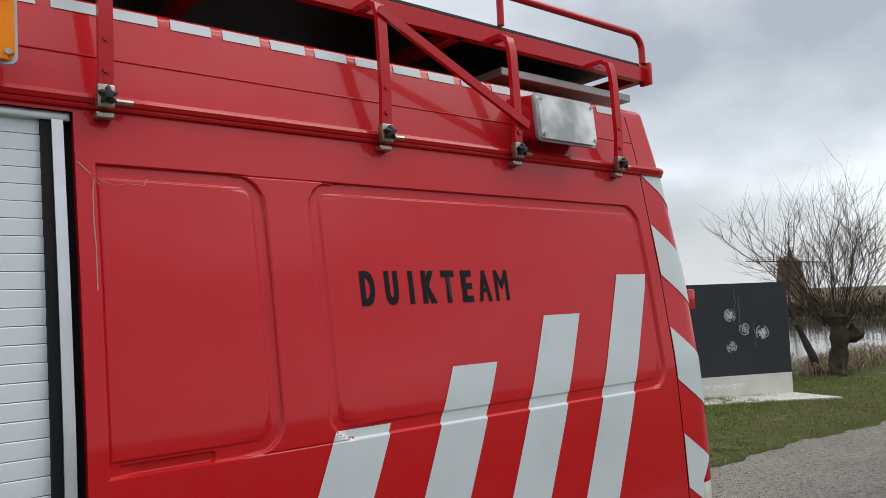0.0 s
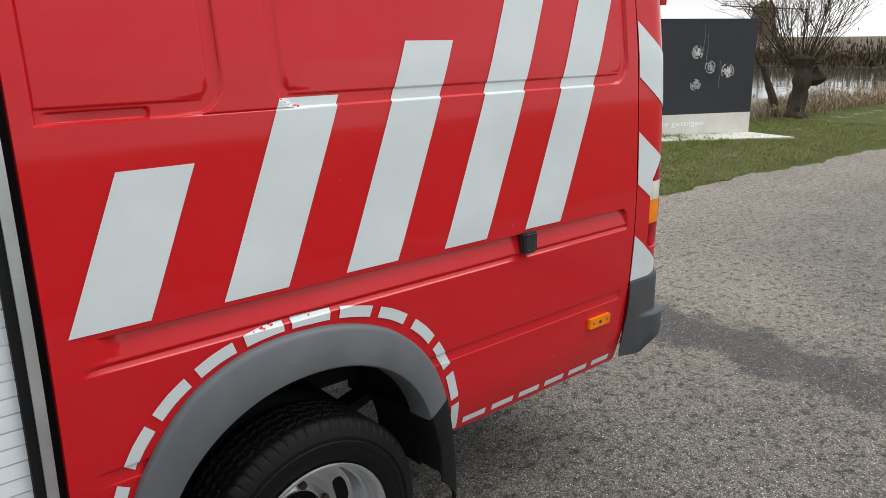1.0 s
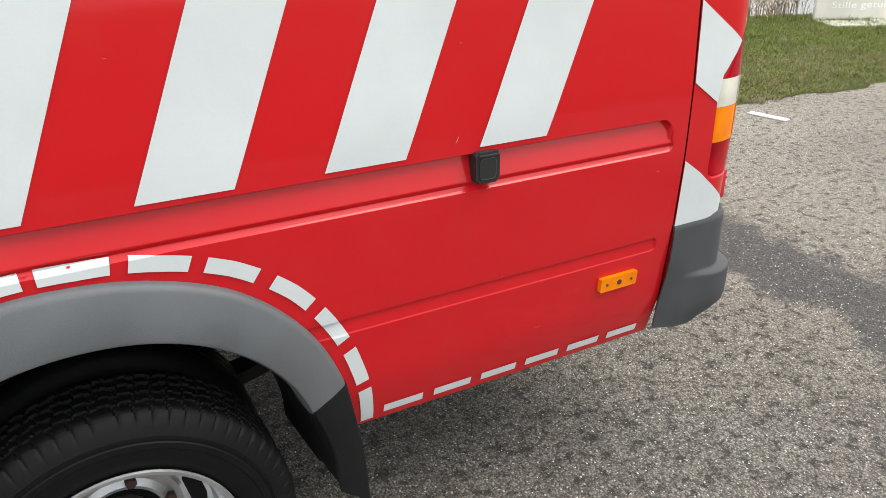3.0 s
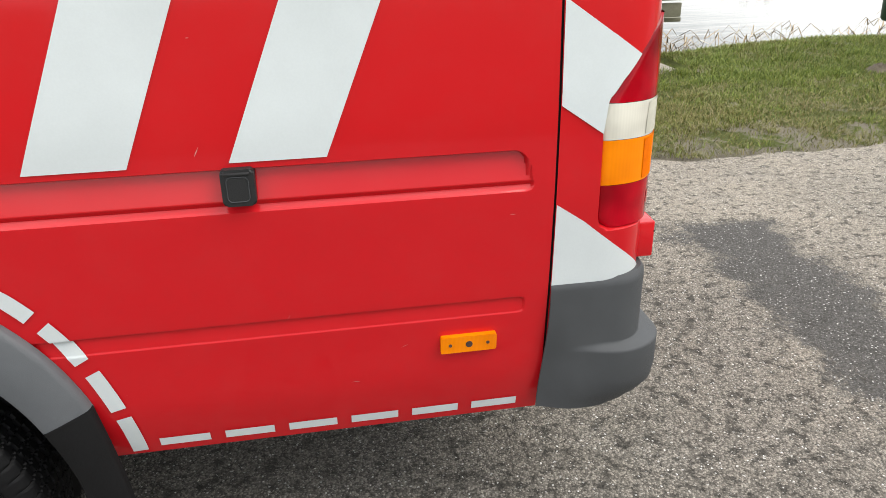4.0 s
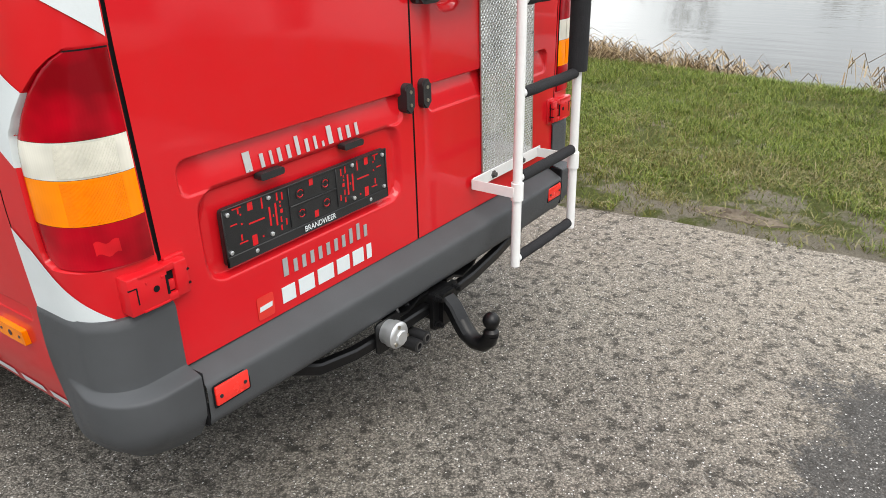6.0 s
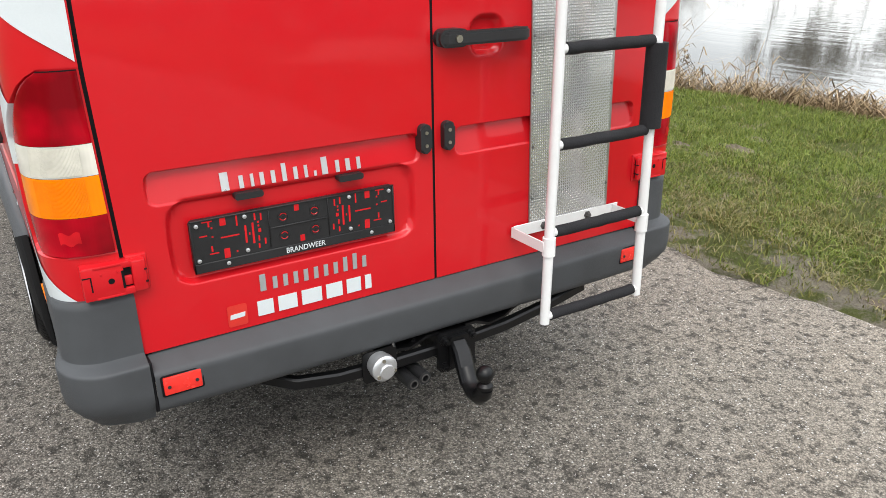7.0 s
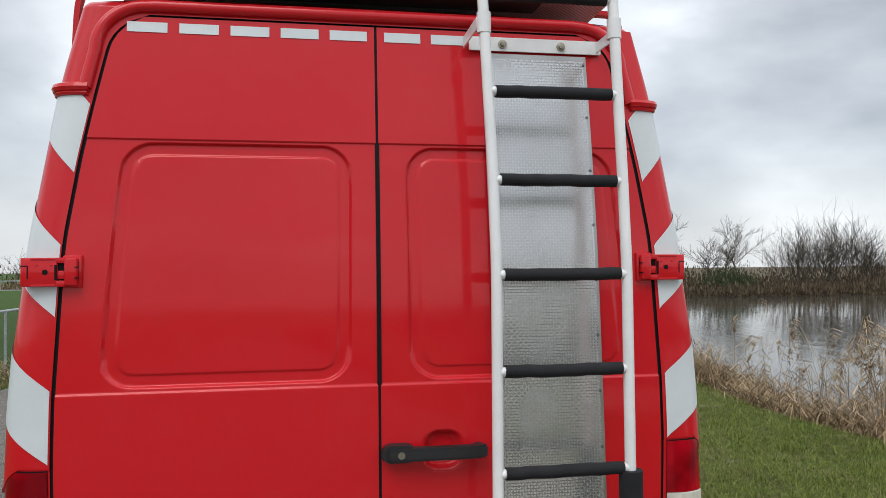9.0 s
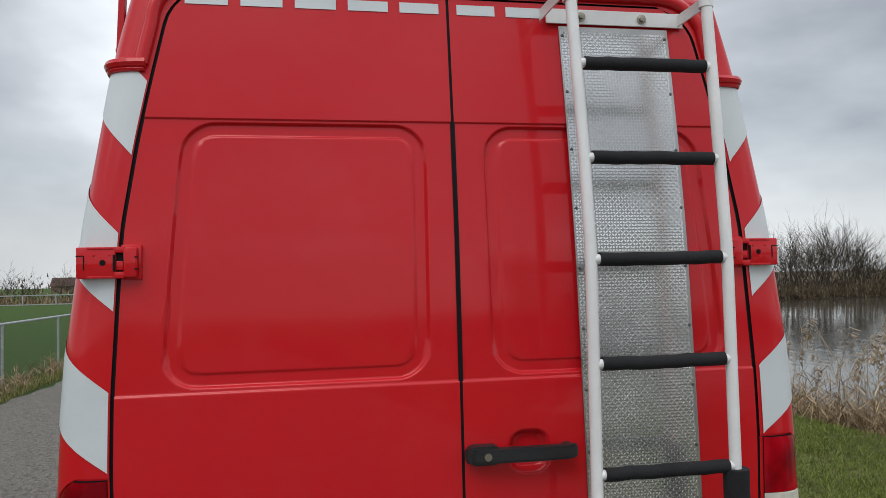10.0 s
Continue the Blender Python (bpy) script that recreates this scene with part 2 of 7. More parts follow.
def by_island(name, colours, rough=0.7, spec=0.3):
    """Leaves, blades and stems: each island its own shade."""
    m, nt, p = nodes_of(name)
    g = nt.nodes.new("ShaderNodeNewGeometry")
    n = len(colours)
    r = ramp_node(nt, g.outputs["Random Per Island"], [((i + 0.5) / n, c) for i, c in enumerate(colours)])
    nt.links.new(r.outputs["Color"], p.inputs["Base Color"])
    p.inputs["Roughness"].default_value = rough
    p.inputs["Specular IOR Level"].default_value = spec
    return m


def lake():
    m, nt, p = nodes_of("lake_water")
    co = nt.nodes.new("ShaderNodeTexCoord").outputs["Object"]
    mp = nt.nodes.new("ShaderNodeMapping")
    mp.inputs["Rotation"].default_value = (0, 0, radians(25))
    mp.inputs["Scale"].default_value = (0.45, 2.2, 1)
    nt.links.new(co, mp.inputs["Vector"])
    a, b = noise_node(nt, 1.6, 3, 0.5, mp.outputs["Vector"]), noise_node(nt, 0.12, 2, 0.5, co)
    p.inputs["Base Color"].default_value = (0.060, 0.055, 0.044, 1)
    p.inputs["Roughness"].default_value = 0.06
    p.inputs["IOR"].default_value = 1.33
    p.inputs["Specular IOR Level"].default_value = 0.6
    amp = remap(nt, b.outputs["Fac"], 0.4, 0.6, 0.25, 1.0)
    mul = nt.nodes.new("ShaderNodeMath")
    mul.operation = "MULTIPLY"
    nt.links.new(a.outputs["Fac"], mul.inputs[0])
    nt.links.new(amp, mul.inputs[1])
    nt.links.new(bump_node(nt, mul.outputs[0], 0.22, 0.05), p.inputs["Normal"])
    return m


def chequer():
    """Aluminium tread plate: small lozenges in alternating directions."""
    m, nt, p = nodes_of("tread_plate")
    co = nt.nodes.new("ShaderNodeTexCoord").outputs["Object"]
    sep = nt.nodes.new("ShaderNodeSeparateXYZ")
    nt.links.new(co, sep.inputs[0])

    def math_node(op, a, b=None):
        n = nt.nodes.new("ShaderNodeMath")
        n.operation = op
        for i, v in enumerate((a, b)):
            if v is None:
                continue
            if isinstance(v, (int, float)):
                n.inputs[i].default_value = v
            else:
                nt.links.new(v, n.inputs[i])
        return n.outputs[0]

    u0 = math_node("ADD", sep.outputs["Y"], sep.outputs["X"])
    u = math_node("MULTIPLY", u0, 62.0)
    v = math_node("MULTIPLY", sep.outputs["Z"], 62.0)
    a, b = math_node("ADD", u, v), math_node("SUBTRACT", u, v)
    fa, fb = math_node("FRACT", a), math_node("FRACT", b)
    par = math_node("MODULO", math_node("ABSOLUTE", math_node("ADD", math_node("FLOOR", a), math_node("FLOOR", b))), 2.0)
    da = math_node("ABSOLUTE", math_node("SUBTRACT", fa, 0.5))
    db = math_node("ABSOLUTE", math_node("SUBTRACT", fb, 0.5))
    h1 = math_node("ADD", math_node("MULTIPLY", da, 0.8), math_node("MULTIPLY", db, 4.6))
    h2 = math_node("ADD", math_node("MULTIPLY", db, 0.8), math_node("MULTIPLY", da, 4.6))
    sel = math_node("ADD", math_node("MULTIPLY", h1, par), math_node("MULTIPLY", h2, math_node("SUBTRACT", 1.0, par)))
    h = remap(nt, sel, 0.75, 0.45, 0, 1)
    worn = noise_node(nt, 6, 4, 0.6, co)
    base = mix_node(nt, remap(nt, worn.outputs["Fac"], 0.3, 0.7, 0, 1), (0.42, 0.416, 0.402), (0.51, 0.505, 0.488))
    base = mix_node(nt, h, base, (0.93, 0.925, 0.90))
    nt.links.new(base, p.inputs["Base Color"])
    p.inputs["Metallic"].default_value = 0.5
    nt.links.new(remap(nt, worn.outputs["Fac"], 0.3, 0.7, 0.34, 0.5), p.inputs["Roughness"])
    nt.links.new(bump_node(nt, h, 1.0, 0.0022), p.inputs["Normal"])
    return m


def lens(name, color, rib=260.0, deep=0.45):
    m, nt, p = nodes_of(name)
    co = nt.nodes.new("ShaderNodeTexCoord").outputs["Object"]
    wv = nt.nodes.new("ShaderNodeTexWave")
    wv.bands_direction = "DIAGONAL"
    wv.inputs["Scale"].default_value = rib / 3.6
    mp = nt.nodes.new("ShaderNodeMapping")
    mp.inputs["Scale"].default_value = (1.0, 1.0, 0.0)
    nt.links.new(co, mp.inputs["Vector"])
    nt.links.new(mp.outputs["Vector"], wv.inputs["Vector"])
    cell = noise_node(nt, 9, 2, 0.5, co)
    c = mix_node(nt, remap(nt, cell.outputs["Fac"], 0.35, 0.65, 0, 1), tuple(v * deep for v in color), tuple(min(v * 1.15, 1) for v in color))
    c = mix_node(nt, remap(nt, wv.outputs["Fac"], 0, 1, 0, 0.05), c, tuple(v * 0.4 for v in color))
    nt.links.new(c, p.inputs["Base Color"])
    p.inputs["Roughness"].default_value = 0.16
    p.inputs["Specular IOR Level"].default_value = 0.16
    p.inputs["Coat Weight"].default_value = 0.22
    p.inputs["Coat Roughness"].default_value = 0.02
    p.inputs["Subsurface Weight"].default_value = 0.0
    nt.links.new(bump_node(nt, wv.outputs["Fac"], 0.05, 0.001), p.inputs["Normal"])
    return m


def bark(name, a, b):
    return surface(name, tuple((x + y) / 2 for x, y in zip(a, b)), 0.9, var=0.35, scale=6, grain=40, bump=0.8, spec=0.2)


RED = paint_red()
# same aluminium as plate_metal, coloured brighter to paint the gleam of the lozenges
RIB = surface("tread_rib", (0.95, 0.95, 0.92), 0.21, metal=0.9, var=0.1, scale=8, grain=200)
WHITE_VINYL = surface("white_vinyl", (0.63, 0.67, 0.68), 0.38, var=0.05, scale=5, grain=260, coat=0.2)
BLACK_VINYL = surface("black_vinyl", (0.007, 0.0075, 0.01), 0.6, var=0.2, spec=0.2)
FLARE_GREY = surface("flare_plastic", (0.108, 0.115, 0.124), 0.48, var=0.16, scale=5, grain=700, bump=0.3, rough_var=0.2, spec=0.45)
GREY_PLASTIC = surface("grey_plastic", (0.064, 0.067, 0.071), 0.55, var=0.14, scale=7, grain=900, bump=0.35, rough_var=0.2, spec=0.3)
BLACK_PLASTIC = surface("black_plastic", (0.014, 0.014, 0.015), 0.5, var=0.25, grain=500, bump=0.3)
RUBBER = surface("rubber", (0.0055, 0.0055, 0.006), 0.68, var=0.3, scale=9, grain=140, bump=0.4, spec=0.25)
TYRE = surface("tyre_rubber", (0.0040, 0.0040, 0.0045), 0.58, var=0.3, scale=9, grain=140, bump=0.3, spec=0.2)
# black for rubber seals, and for painted shade in gaps, holes and recesses
SEAL_AND_SHADE = surface("rubber_seal", (0.004, 0.004, 0.005), 0.7, var=0.2, spec=0.2)
FOAM = surface("foam_grip", (0.018, 0.018, 0.02), 0.85, var=0.35, scale=16, grain=200, bump=0.9, spec=0.3)
STEEL_BLACK = surface("black_steel", (0.005, 0.005, 0.0055), 0.36, var=0.3, scale=10, grain=90, bump=0.3, spec=0.3)
INNER_DARK = surface("underbody", (0.012, 0.011, 0.010), 0.85, var=0.4, scale=6, grain=60, bump=0.5)
WHITE_PAINT = surface("white_paint", (0.78, 0.78, 0.77), 0.35, var=0.06, scale=9, grain=200, coat=0.3)
SILVER = surface("silver_wheel", (0.50, 0.51, 0.52), 0.33, metal=0.75, var=0.12, scale=14, grain=220, bump=0.15)
ALU = surface("aluminium", (0.66, 0.67, 0.68), 0.38, metal=0.8, var=0.08, scale=6, grain=260, bump=0.1)
SHUTTER = surface("shutter_slat", (0.80, 0.83, 0.86), 0.45, metal=0.1, var=0.06, scale=2.5, grain=300)
CHROME = surface("zinc", (0.40, 0.37, 0.30), 0.38, metal=0.95, var=0.2, scale=40, grain=300, bump=0.2)
HUB_METAL = surface("hub_metal", (0.12, 0.115, 0.11), 0.55, metal=0.5, var=0.35, scale=30, grain=150, bump=0.4)
RUST = surface("rusty_nut", (0.07, 0.035, 0.025), 0.8, var=0.4, scale=50, grain=300, bump=0.4)
BADGE = surface("badge_silver", (0.62, 0.62, 0.62), 0.3, metal=0.7, var=0.05)
GREY_VINYL = surface("grey_vinyl", (0.30, 0.31, 0.31), 0.4, var=0.06)
LENS_RED = lens("red_lens", (0.42, 0.0004, 0.010))
LENS_AMBER = lens("amber_lens", (0.98, 0.24, 0.002), 260, 0.85)
LAMP_AMBER = lens("amber_lamp", (0.30, 0.062, 0.002), 500)
LAMP_BLUE = lens("blue_lamp", (0.004, 0.022, 0.075), 500)
LENS_CLEAR = lens("clear_lens", (0.72, 0.69, 0.60), 330, 0.7)
FLUTE = {"amber_lens": surface("amber_flutes", (0.95, 0.225, 0.002), 0.14, var=0.10, scale=25, coat=0.4, spec=0.2), "clear_lens": surface("clear_flutes", (0.66, 0.635, 0.55), 0.14, var=0.10, scale=25, coat=0.4, spec=0.3)}
LENS_FLOOD = lens("flood_lens", (0.88, 0.90, 0.91), 150)
SCRATCH = surface("scratch", (0.55, 0.24, 0.22), 0.7, var=0.2)
REFLECTOR = lens("red_reflector", (0.70, 0.012, 0.02), 500)
REFLEX = surface("reflex_red", (0.86, 0.035, 0.025), 0.25, var=0.08, scale=30, grain=400, bump=0.5)
TREAD = chequer()
# coloured darker than tread_rib: the shade between the lozenges is painted in
PLATE = surface("plate_metal", (0.46, 0.46, 0.445), 0.36, metal=0.9, var=0.12, scale=5, grain=200, rough_var=0.06)
GLINT_AMBER = surface("amber_reflector", (1.0, 0.24, 0.004), 0.24, metal=0.85, var=0.25, scale=30)
GLOW_AMBER = surface("amber_facet", (1.0, 0.31, 0.01), 0.22, metal=0.9, var=0.2, scale=30)
GLINT_BLUE = surface("blue_reflector", (0.012, 0.14, 0.50), 0.3, metal=0.85, var=0.25, scale=30)
ASPHALT = asphalt()
TURF = turf()
GRASS = by_island("grass_blades", [(0.085, 0.094, 0.021), (0.125, 0.136, 0.030), (0.168, 0.174, 0.042), (0.205, 0.205, 0.059), (0.235, 0.215, 0.080), (0.29, 0.25, 0.125)])
LUSH = by_island("lush_grass", [(0.065, 0.094, 0.015), (0.106, 0.149, 0.021), (0.150, 0.203, 0.030), (0.190, 0.250, 0.040), (0.245, 0.268, 0.070)])
SOIL = surface("bare_soil", (0.145, 0.12, 0.09), 0.95, var=0.3, scale=9, grain=90, bump=1.0, spec=0.15)
DRY_GRASS = by_island("dry_grass", [(0.25, 0.22, 0.115), (0.19, 0.18, 0.075), (0.33, 0.28, 0.165), (0.13, 0.14, 0.05)])
REED = by_island("dry_reed", [(0.15, 0.105, 0.06), (0.29, 0.21, 0.12), (0.44, 0.34, 0.21), (0.21, 0.15, 0.09)])
STRAW = by_island("dead_reed", [(0.12, 0.080, 0.042), (0.19, 0.128, 0.068), (0.31, 0.22, 0.122), (0.44, 0.335, 0.20)])
TWIG = by_island("bare_twigs", [(0.045, 0.037, 0.028), (0.065, 0.053, 0.039), (0.09, 0.072, 0.05)], 0.85, 0.2)
SHOOT = by_island("willow_shoots", [(0.05, 0.037, 0.026), (0.08, 0.059, 0.038), (0.12, 0.09, 0.056)], 0.85, 0.2)
BARK = bark("bark", (0.09, 0.075, 0.06), (0.16, 0.135, 0.10))
BARK_DARK = bark("wet_bark", (0.035, 0.027, 0.02), (0.085, 0.066, 0.047))
SHRUB = by_island("winter_shrub", [(0.055, 0.042, 0.028), (0.095, 0.072, 0.045), (0.145, 0.108, 0.068)], 0.9, 0.15)
EVERGREEN = by_island("evergreen_leaves", [(0.025, 0.04, 0.015), (0.04, 0.06, 0.02), (0.055, 0.075, 0.03)], 0.7, 0.3)
WATER = lake()
BENCH_WOOD = surface("bench_slat", (0.17, 0.165, 0.115), 0.75, var=0.25, scale=4, grain=60, bump=0.5)
BENCH_STEEL = surface("bench_leg", (0.035, 0.035, 0.045), 0.5, var=0.2)
SLAB = surface("paving_slab", (0.33, 0.30, 0.245), 0.9, var=0.22, scale=3, grain=90, bump=0.5, spec=0.2)
SIGN_BLACK = surface("sign_black", (0.022, 0.024, 0.030), 0.5, var=0.2, scale=2)
SIGN_WHITE = surface("sign_white", (0.66, 0.64, 0.58), 0.6, var=0.08, scale=3)
SKETCH = surface("sketch_grey", (0.42, 0.42, 0.43), 0.6, var=0.35, scale=12, grain=60)
BIN_GREEN = surface("bin_green", (0.012, 0.045, 0.025), 0.45, var=0.15)
GALV = surface("galvanised", (0.42, 0.44, 0.46), 0.5, metal=0.5, var=0.2, scale=12, grain=90)
SIGN_GREEN = surface("fence_green", (0.05, 0.09, 0.05), 0.6, var=0.2)
MILL = surface("mill_brick", (0.17, 0.12, 0.09), 0.9, var=0.25, scale=0.4, grain=3)
ROOF_TILE = surface("farm_roof", (0.085, 0.05, 0.042), 0.9, var=0.25, scale=0.5, grain=4)


# ---- building helpers ----
def finish(bm, name, mat, smooth_deg=38.0):
    bm.normal_update()
    lim = radians(smooth_deg)
    for f in bm.faces:
        f.smooth = True
    for e in bm.edges:
        e.smooth = len(e.link_faces) != 2 or e.calc_face_angle(0.0) < lim
    me = bpy.data.meshes.new(name)
    bm.to_mesh(me)
    bm.free()
    me.materials.append(mat)
    return me


def part(name, bm, mat, parent, label=""):
    ob = new(name, finish(bm, name, mat))
    ob.parent = parent
    return tagged(ob, label)


def pieces(name, bm, mat, parent, label=""):
    """Each separate island of a bmesh becomes a part of its own."""
    bm.verts.index_update()
    left, out = set(bm.verts), []
    while left:
        seed_v = min(left, key=lambda v: v.index)
        stack, island = [seed_v], {seed_v}
        while stack:
            for e in stack.pop().link_edges:
                for w in e.verts:
                    if w not in island:
                        island.add(w)
                        stack.append(w)
        left -= island
        one = bmesh.new()
        order = sorted(island, key=lambda v: v.index)
        made = {v: one.verts.new(v.co) for v in order}
        seen = set()
        for v in order:
            for f in v.link_faces:
                if f not in seen:
                    seen.add(f)
                    one.faces.new([made[w] for w in f.verts])
        out.append(part(name, one, mat, parent, label))
    bm.free()
    return out


def thing(name, bm, mat, label, category, group="", kind=""):
    return tagged(new(name, finish(bm, name, mat)), label, category, group, kind)


def empty(name, label, category, at=(0, 0, 0), group=""):
    ob = new(name)
    ob.empty_display_size = 0.2
    ob.matrix_basis = pose(*at)
    return tagged(ob, label, category, group)


def box(bm, x0, x1, y0, y1, z0, z1, bevel=0.0, seg=2, m=None):
    vs = [bm.verts.new((x, y, z)) for x in (x0, x1) for y in (y0, y1) for z in (z0, z1)]
    fs = [bm.faces.new([vs[i] for i in q]) for q in ((0, 1, 3, 2), (4, 6, 7, 5), (0, 4, 5, 1), (2, 3, 7, 6), (0, 2, 6, 4), (1, 5, 7, 3))]
    if bevel:
        es = list({e for f in fs for e in f.edges})
        got = bmesh.ops.bevel(bm, geom=es, offset=bevel, segments=seg, affect="EDGES", profile=0.5)
        vs = list({v for f in got["faces"] for v in f.verts} | {v for v in vs if v.is_valid})
    if m is not None:
        bmesh.ops.transform(bm, matrix=m, verts=vs)
    return bm


def tube(bm, pts, r, seg=10, cap=True, r_end=None):
    """A round bar along a line of points."""
    pts = [Vector(p) for p in pts]
    rings, n = [], len(pts)
    up = None
    for i, p in enumerate(pts):
        d = (pts[min(i + 1, n - 1)] - pts[max(i - 1, 0)]).normalized()
        if up is None:
            up = d.orthogonal().normalized()
        up = (up - d * up.dot(d)).normalized()
        side = d.cross(up)
        rr = r if r_end is None else r + (r_end - r) * i / (n - 1)
        rings.append([bm.verts.new(p + rr * (math.cos(a) * up + math.sin(a) * side)) for a in (2 * math.pi * k / seg for k in range(seg))])
    for a, b in zip(rings, rings[1:]):
        for k in range(seg):
            bm.faces.new((a[k], a[(k + 1) % seg], b[(k + 1) % seg], b[k]))
    if cap:
        bm.faces.new(rings[0][::-1])
        bm.faces.new(rings[-1])
    return bm


def flat_bar(bm, pts, width_dir, w, t):
    """A flat steel bar along points, w wide along width_dir and t thick."""
    pts, wd = [Vector(p) for p in pts], Vector(width_dir).normalized()
    rings, n = [], len(pts)
    for i, p in enumerate(pts):
        d = (pts[min(i + 1, n - 1)] - pts[max(i - 1, 0)]).normalized()
        nd = d.cross(wd).normalized()
        rings.append([bm.verts.new(p + a * wd * w / 2 + b * nd * t / 2) for a, b in ((-1, -1), (1, -1), (1, 1), (-1, 1))])
    for a, b in zip(rings, rings[1:]):
        for k in range(4):
            bm.faces.new((a[k], a[(k + 1) % 4], b[(k + 1) % 4], b[k]))
    bm.faces.new(rings[0][::-1])
    bm.faces.new(rings[-1])
    return bm


def arc(c, a0, a1, r, n, ax="xz"):
    out = []
    for i in range(n + 1):
        a = radians(a0 + (a1 - a0) * i / n)
        p = [c[0], c[1], c[2]]
        p["xyz".index(ax[0])] += r * math.cos(a)
        p["xyz".index(ax[1])] += r * math.sin(a)
        out.append(tuple(p))
    return out


def sheet(bm, f, us, vs, keep=None, flip=False):
    """A surface f(u, v) over two lists of values."""
    g = [[bm.verts.new(f(u, v)) for v in vs] for u in us]
    for i in range(len(us) - 1):
        for j in range(len(vs) - 1):
            if keep and not keep((us[i] + us[i + 1]) / 2, (vs[j] + vs[j + 1]) / 2):
                continue
            q = (g[i][j], g[i + 1][j], g[i + 1][j + 1], g[i][j + 1])
            try:
                bm.faces.new(q[::-1] if flip else q)
            except ValueError:
                pass
    loose = [v for v in bm.verts if not v.link_faces]
    if keep and loose:
        bmesh.ops.delete(bm, geom=loose, context="VERTS")
    return bm


def thicken(bm, d):
    """Give an open sheet a back at distance d against its normals."""
    bm.normal_update()
    faces = list(bm.faces)
    edges = [e for e in bm.edges if len(e.link_faces) == 1]
    twin = {v: bm.verts.new(v.co - v.normal * d) for v in list(bm.verts)}
    for f in faces:
        bm.faces.new([twin[v] for v in reversed(f.verts)])
    for e in edges:
        loop = e.link_loops[0]
        a, b = loop.vert, loop.link_loop_next.vert
        bm.faces.new((b, a, twin[a], twin[b]))
    return bm


def lathe(bm, c, axis, prof, seg=40):
    """Profile of (radius, offset along the axis) turned round an axis ('x', 'y' or 'z') through c."""
    i = "xyz".index(axis)
    j, k = [(1, 2), (2, 0), (0, 1)][i]
    rings = []
    for r, o in prof:
        ring = []
        for s in range(seg):
            a = 2 * math.pi * s / seg
            p = [0, 0, 0]
            p[i], p[j], p[k] = c[i] + o, c[j] + r * math.cos(a), c[k] + r * math.sin(a)
            ring.append(bm.verts.new(p))
        rings.append(ring)
    for a, b in zip(rings, rings[1:]):
        for s in range(seg):
            bm.faces.new((a[s], a[(s + 1) % seg], b[(s + 1) % seg], b[s]))
    return rings


def prism(bm, poly, f, d):
    """A plate: outline poly, placed by f(u, v, height), of thickness d."""
    lo, hi = [bm.verts.new(f(u, v, 0)) for u, v in poly], [bm.verts.new(f(u, v, d)) for u, v in poly]
    n = len(poly)
    bm.faces.new(hi)
    bm.faces.new(lo[::-1])
    for i in range(n):
        bm.faces.new((lo[i], lo[(i + 1) % n], hi[(i + 1) % n], hi[i]))
    return bm


def round_rect(u0, u1, v0, v1, r, n=5):
    out = []
    for cu, cv, a0 in ((u1 - r, v1 - r, 0), (u0 + r, v1 - r, 90), (u0 + r, v0 + r, 180), (u1 - r, v0 + r, 270)):
        for i in range(n + 1):
            a = radians(a0 + 90 * i / n)
            out.append((cu + r * math.cos(a), cv + r * math.sin(a)))
    return out


def lettering(name, words, m, width, height, mat, parent, label, space=1.0, bold=0.0, depth=0.0008):
    """Words in the built-in font, scaled to a width and a height, with the foot of the first letter at m."""
    cu = bpy.data.curves.new(name, "FONT")
    cu.body, cu.size, cu.space_character, cu.offset, cu.extrude = words, 1.0, space, bold, 0.0
    cu.resolution_u = 3
    tmp = bpy.data.objects.new(name + "_tmp", cu)
    scene.collection.objects.link(tmp)
    me = bpy.data.meshes.new_from_object(tmp.evaluated_get(bpy.context.evaluated_depsgraph_get()))
    bpy.data.objects.remove(tmp)
    xs, ys = [v.co.x for v in me.vertices], [v.co.y for v in me.vertices]
    x0, y0 = min(xs), min(ys)
    sx, sy = width / (max(xs) - x0), height / (max(ys) - y0)
    for v in me.vertices:
        v.co = m @ Vector(((v.co.x - x0) * sx, (v.co.y - y0) * sy, depth))
    me.materials.clear()
    me.materials.append(mat)
    me.name = name
    ob = new(name, me)
    ob.parent = parent
    return tagged(ob, label)


def lin(a, b, n):
    return [a + (b - a) * i / n for i in range(n + 1)]


def step01(x, a, b):
    t = min(max((x - a) / (b - a), 0.0), 1.0)
    return t * t * (3 - 2 * t)


def sd_rect(u, v, u0, u1, v0, v1, r):
    """Signed distance to a rounded rectangle (negative inside)."""
    qx = abs(u - (u0 + u1) / 2) - (u1 - u0) / 2 + r
    qy = abs(v - (v0 + v1) / 2) - (v1 - v0) / 2 + r
    return math.hypot(max(qx, 0), max(qy, 0)) + min(max(qx, qy), 0) - r


def smooth_table(zs, vals, width):
    grid = np.arange(0.0, 3.2, 0.005)
    raw = np.interp(grid, zs, vals)
    k = max(int(width / 0.005) | 1, 1)
    pad = np.pad(raw, k // 2, mode="edge")
    return grid, np.convolve(pad, np.ones(k) / k, mode="valid")


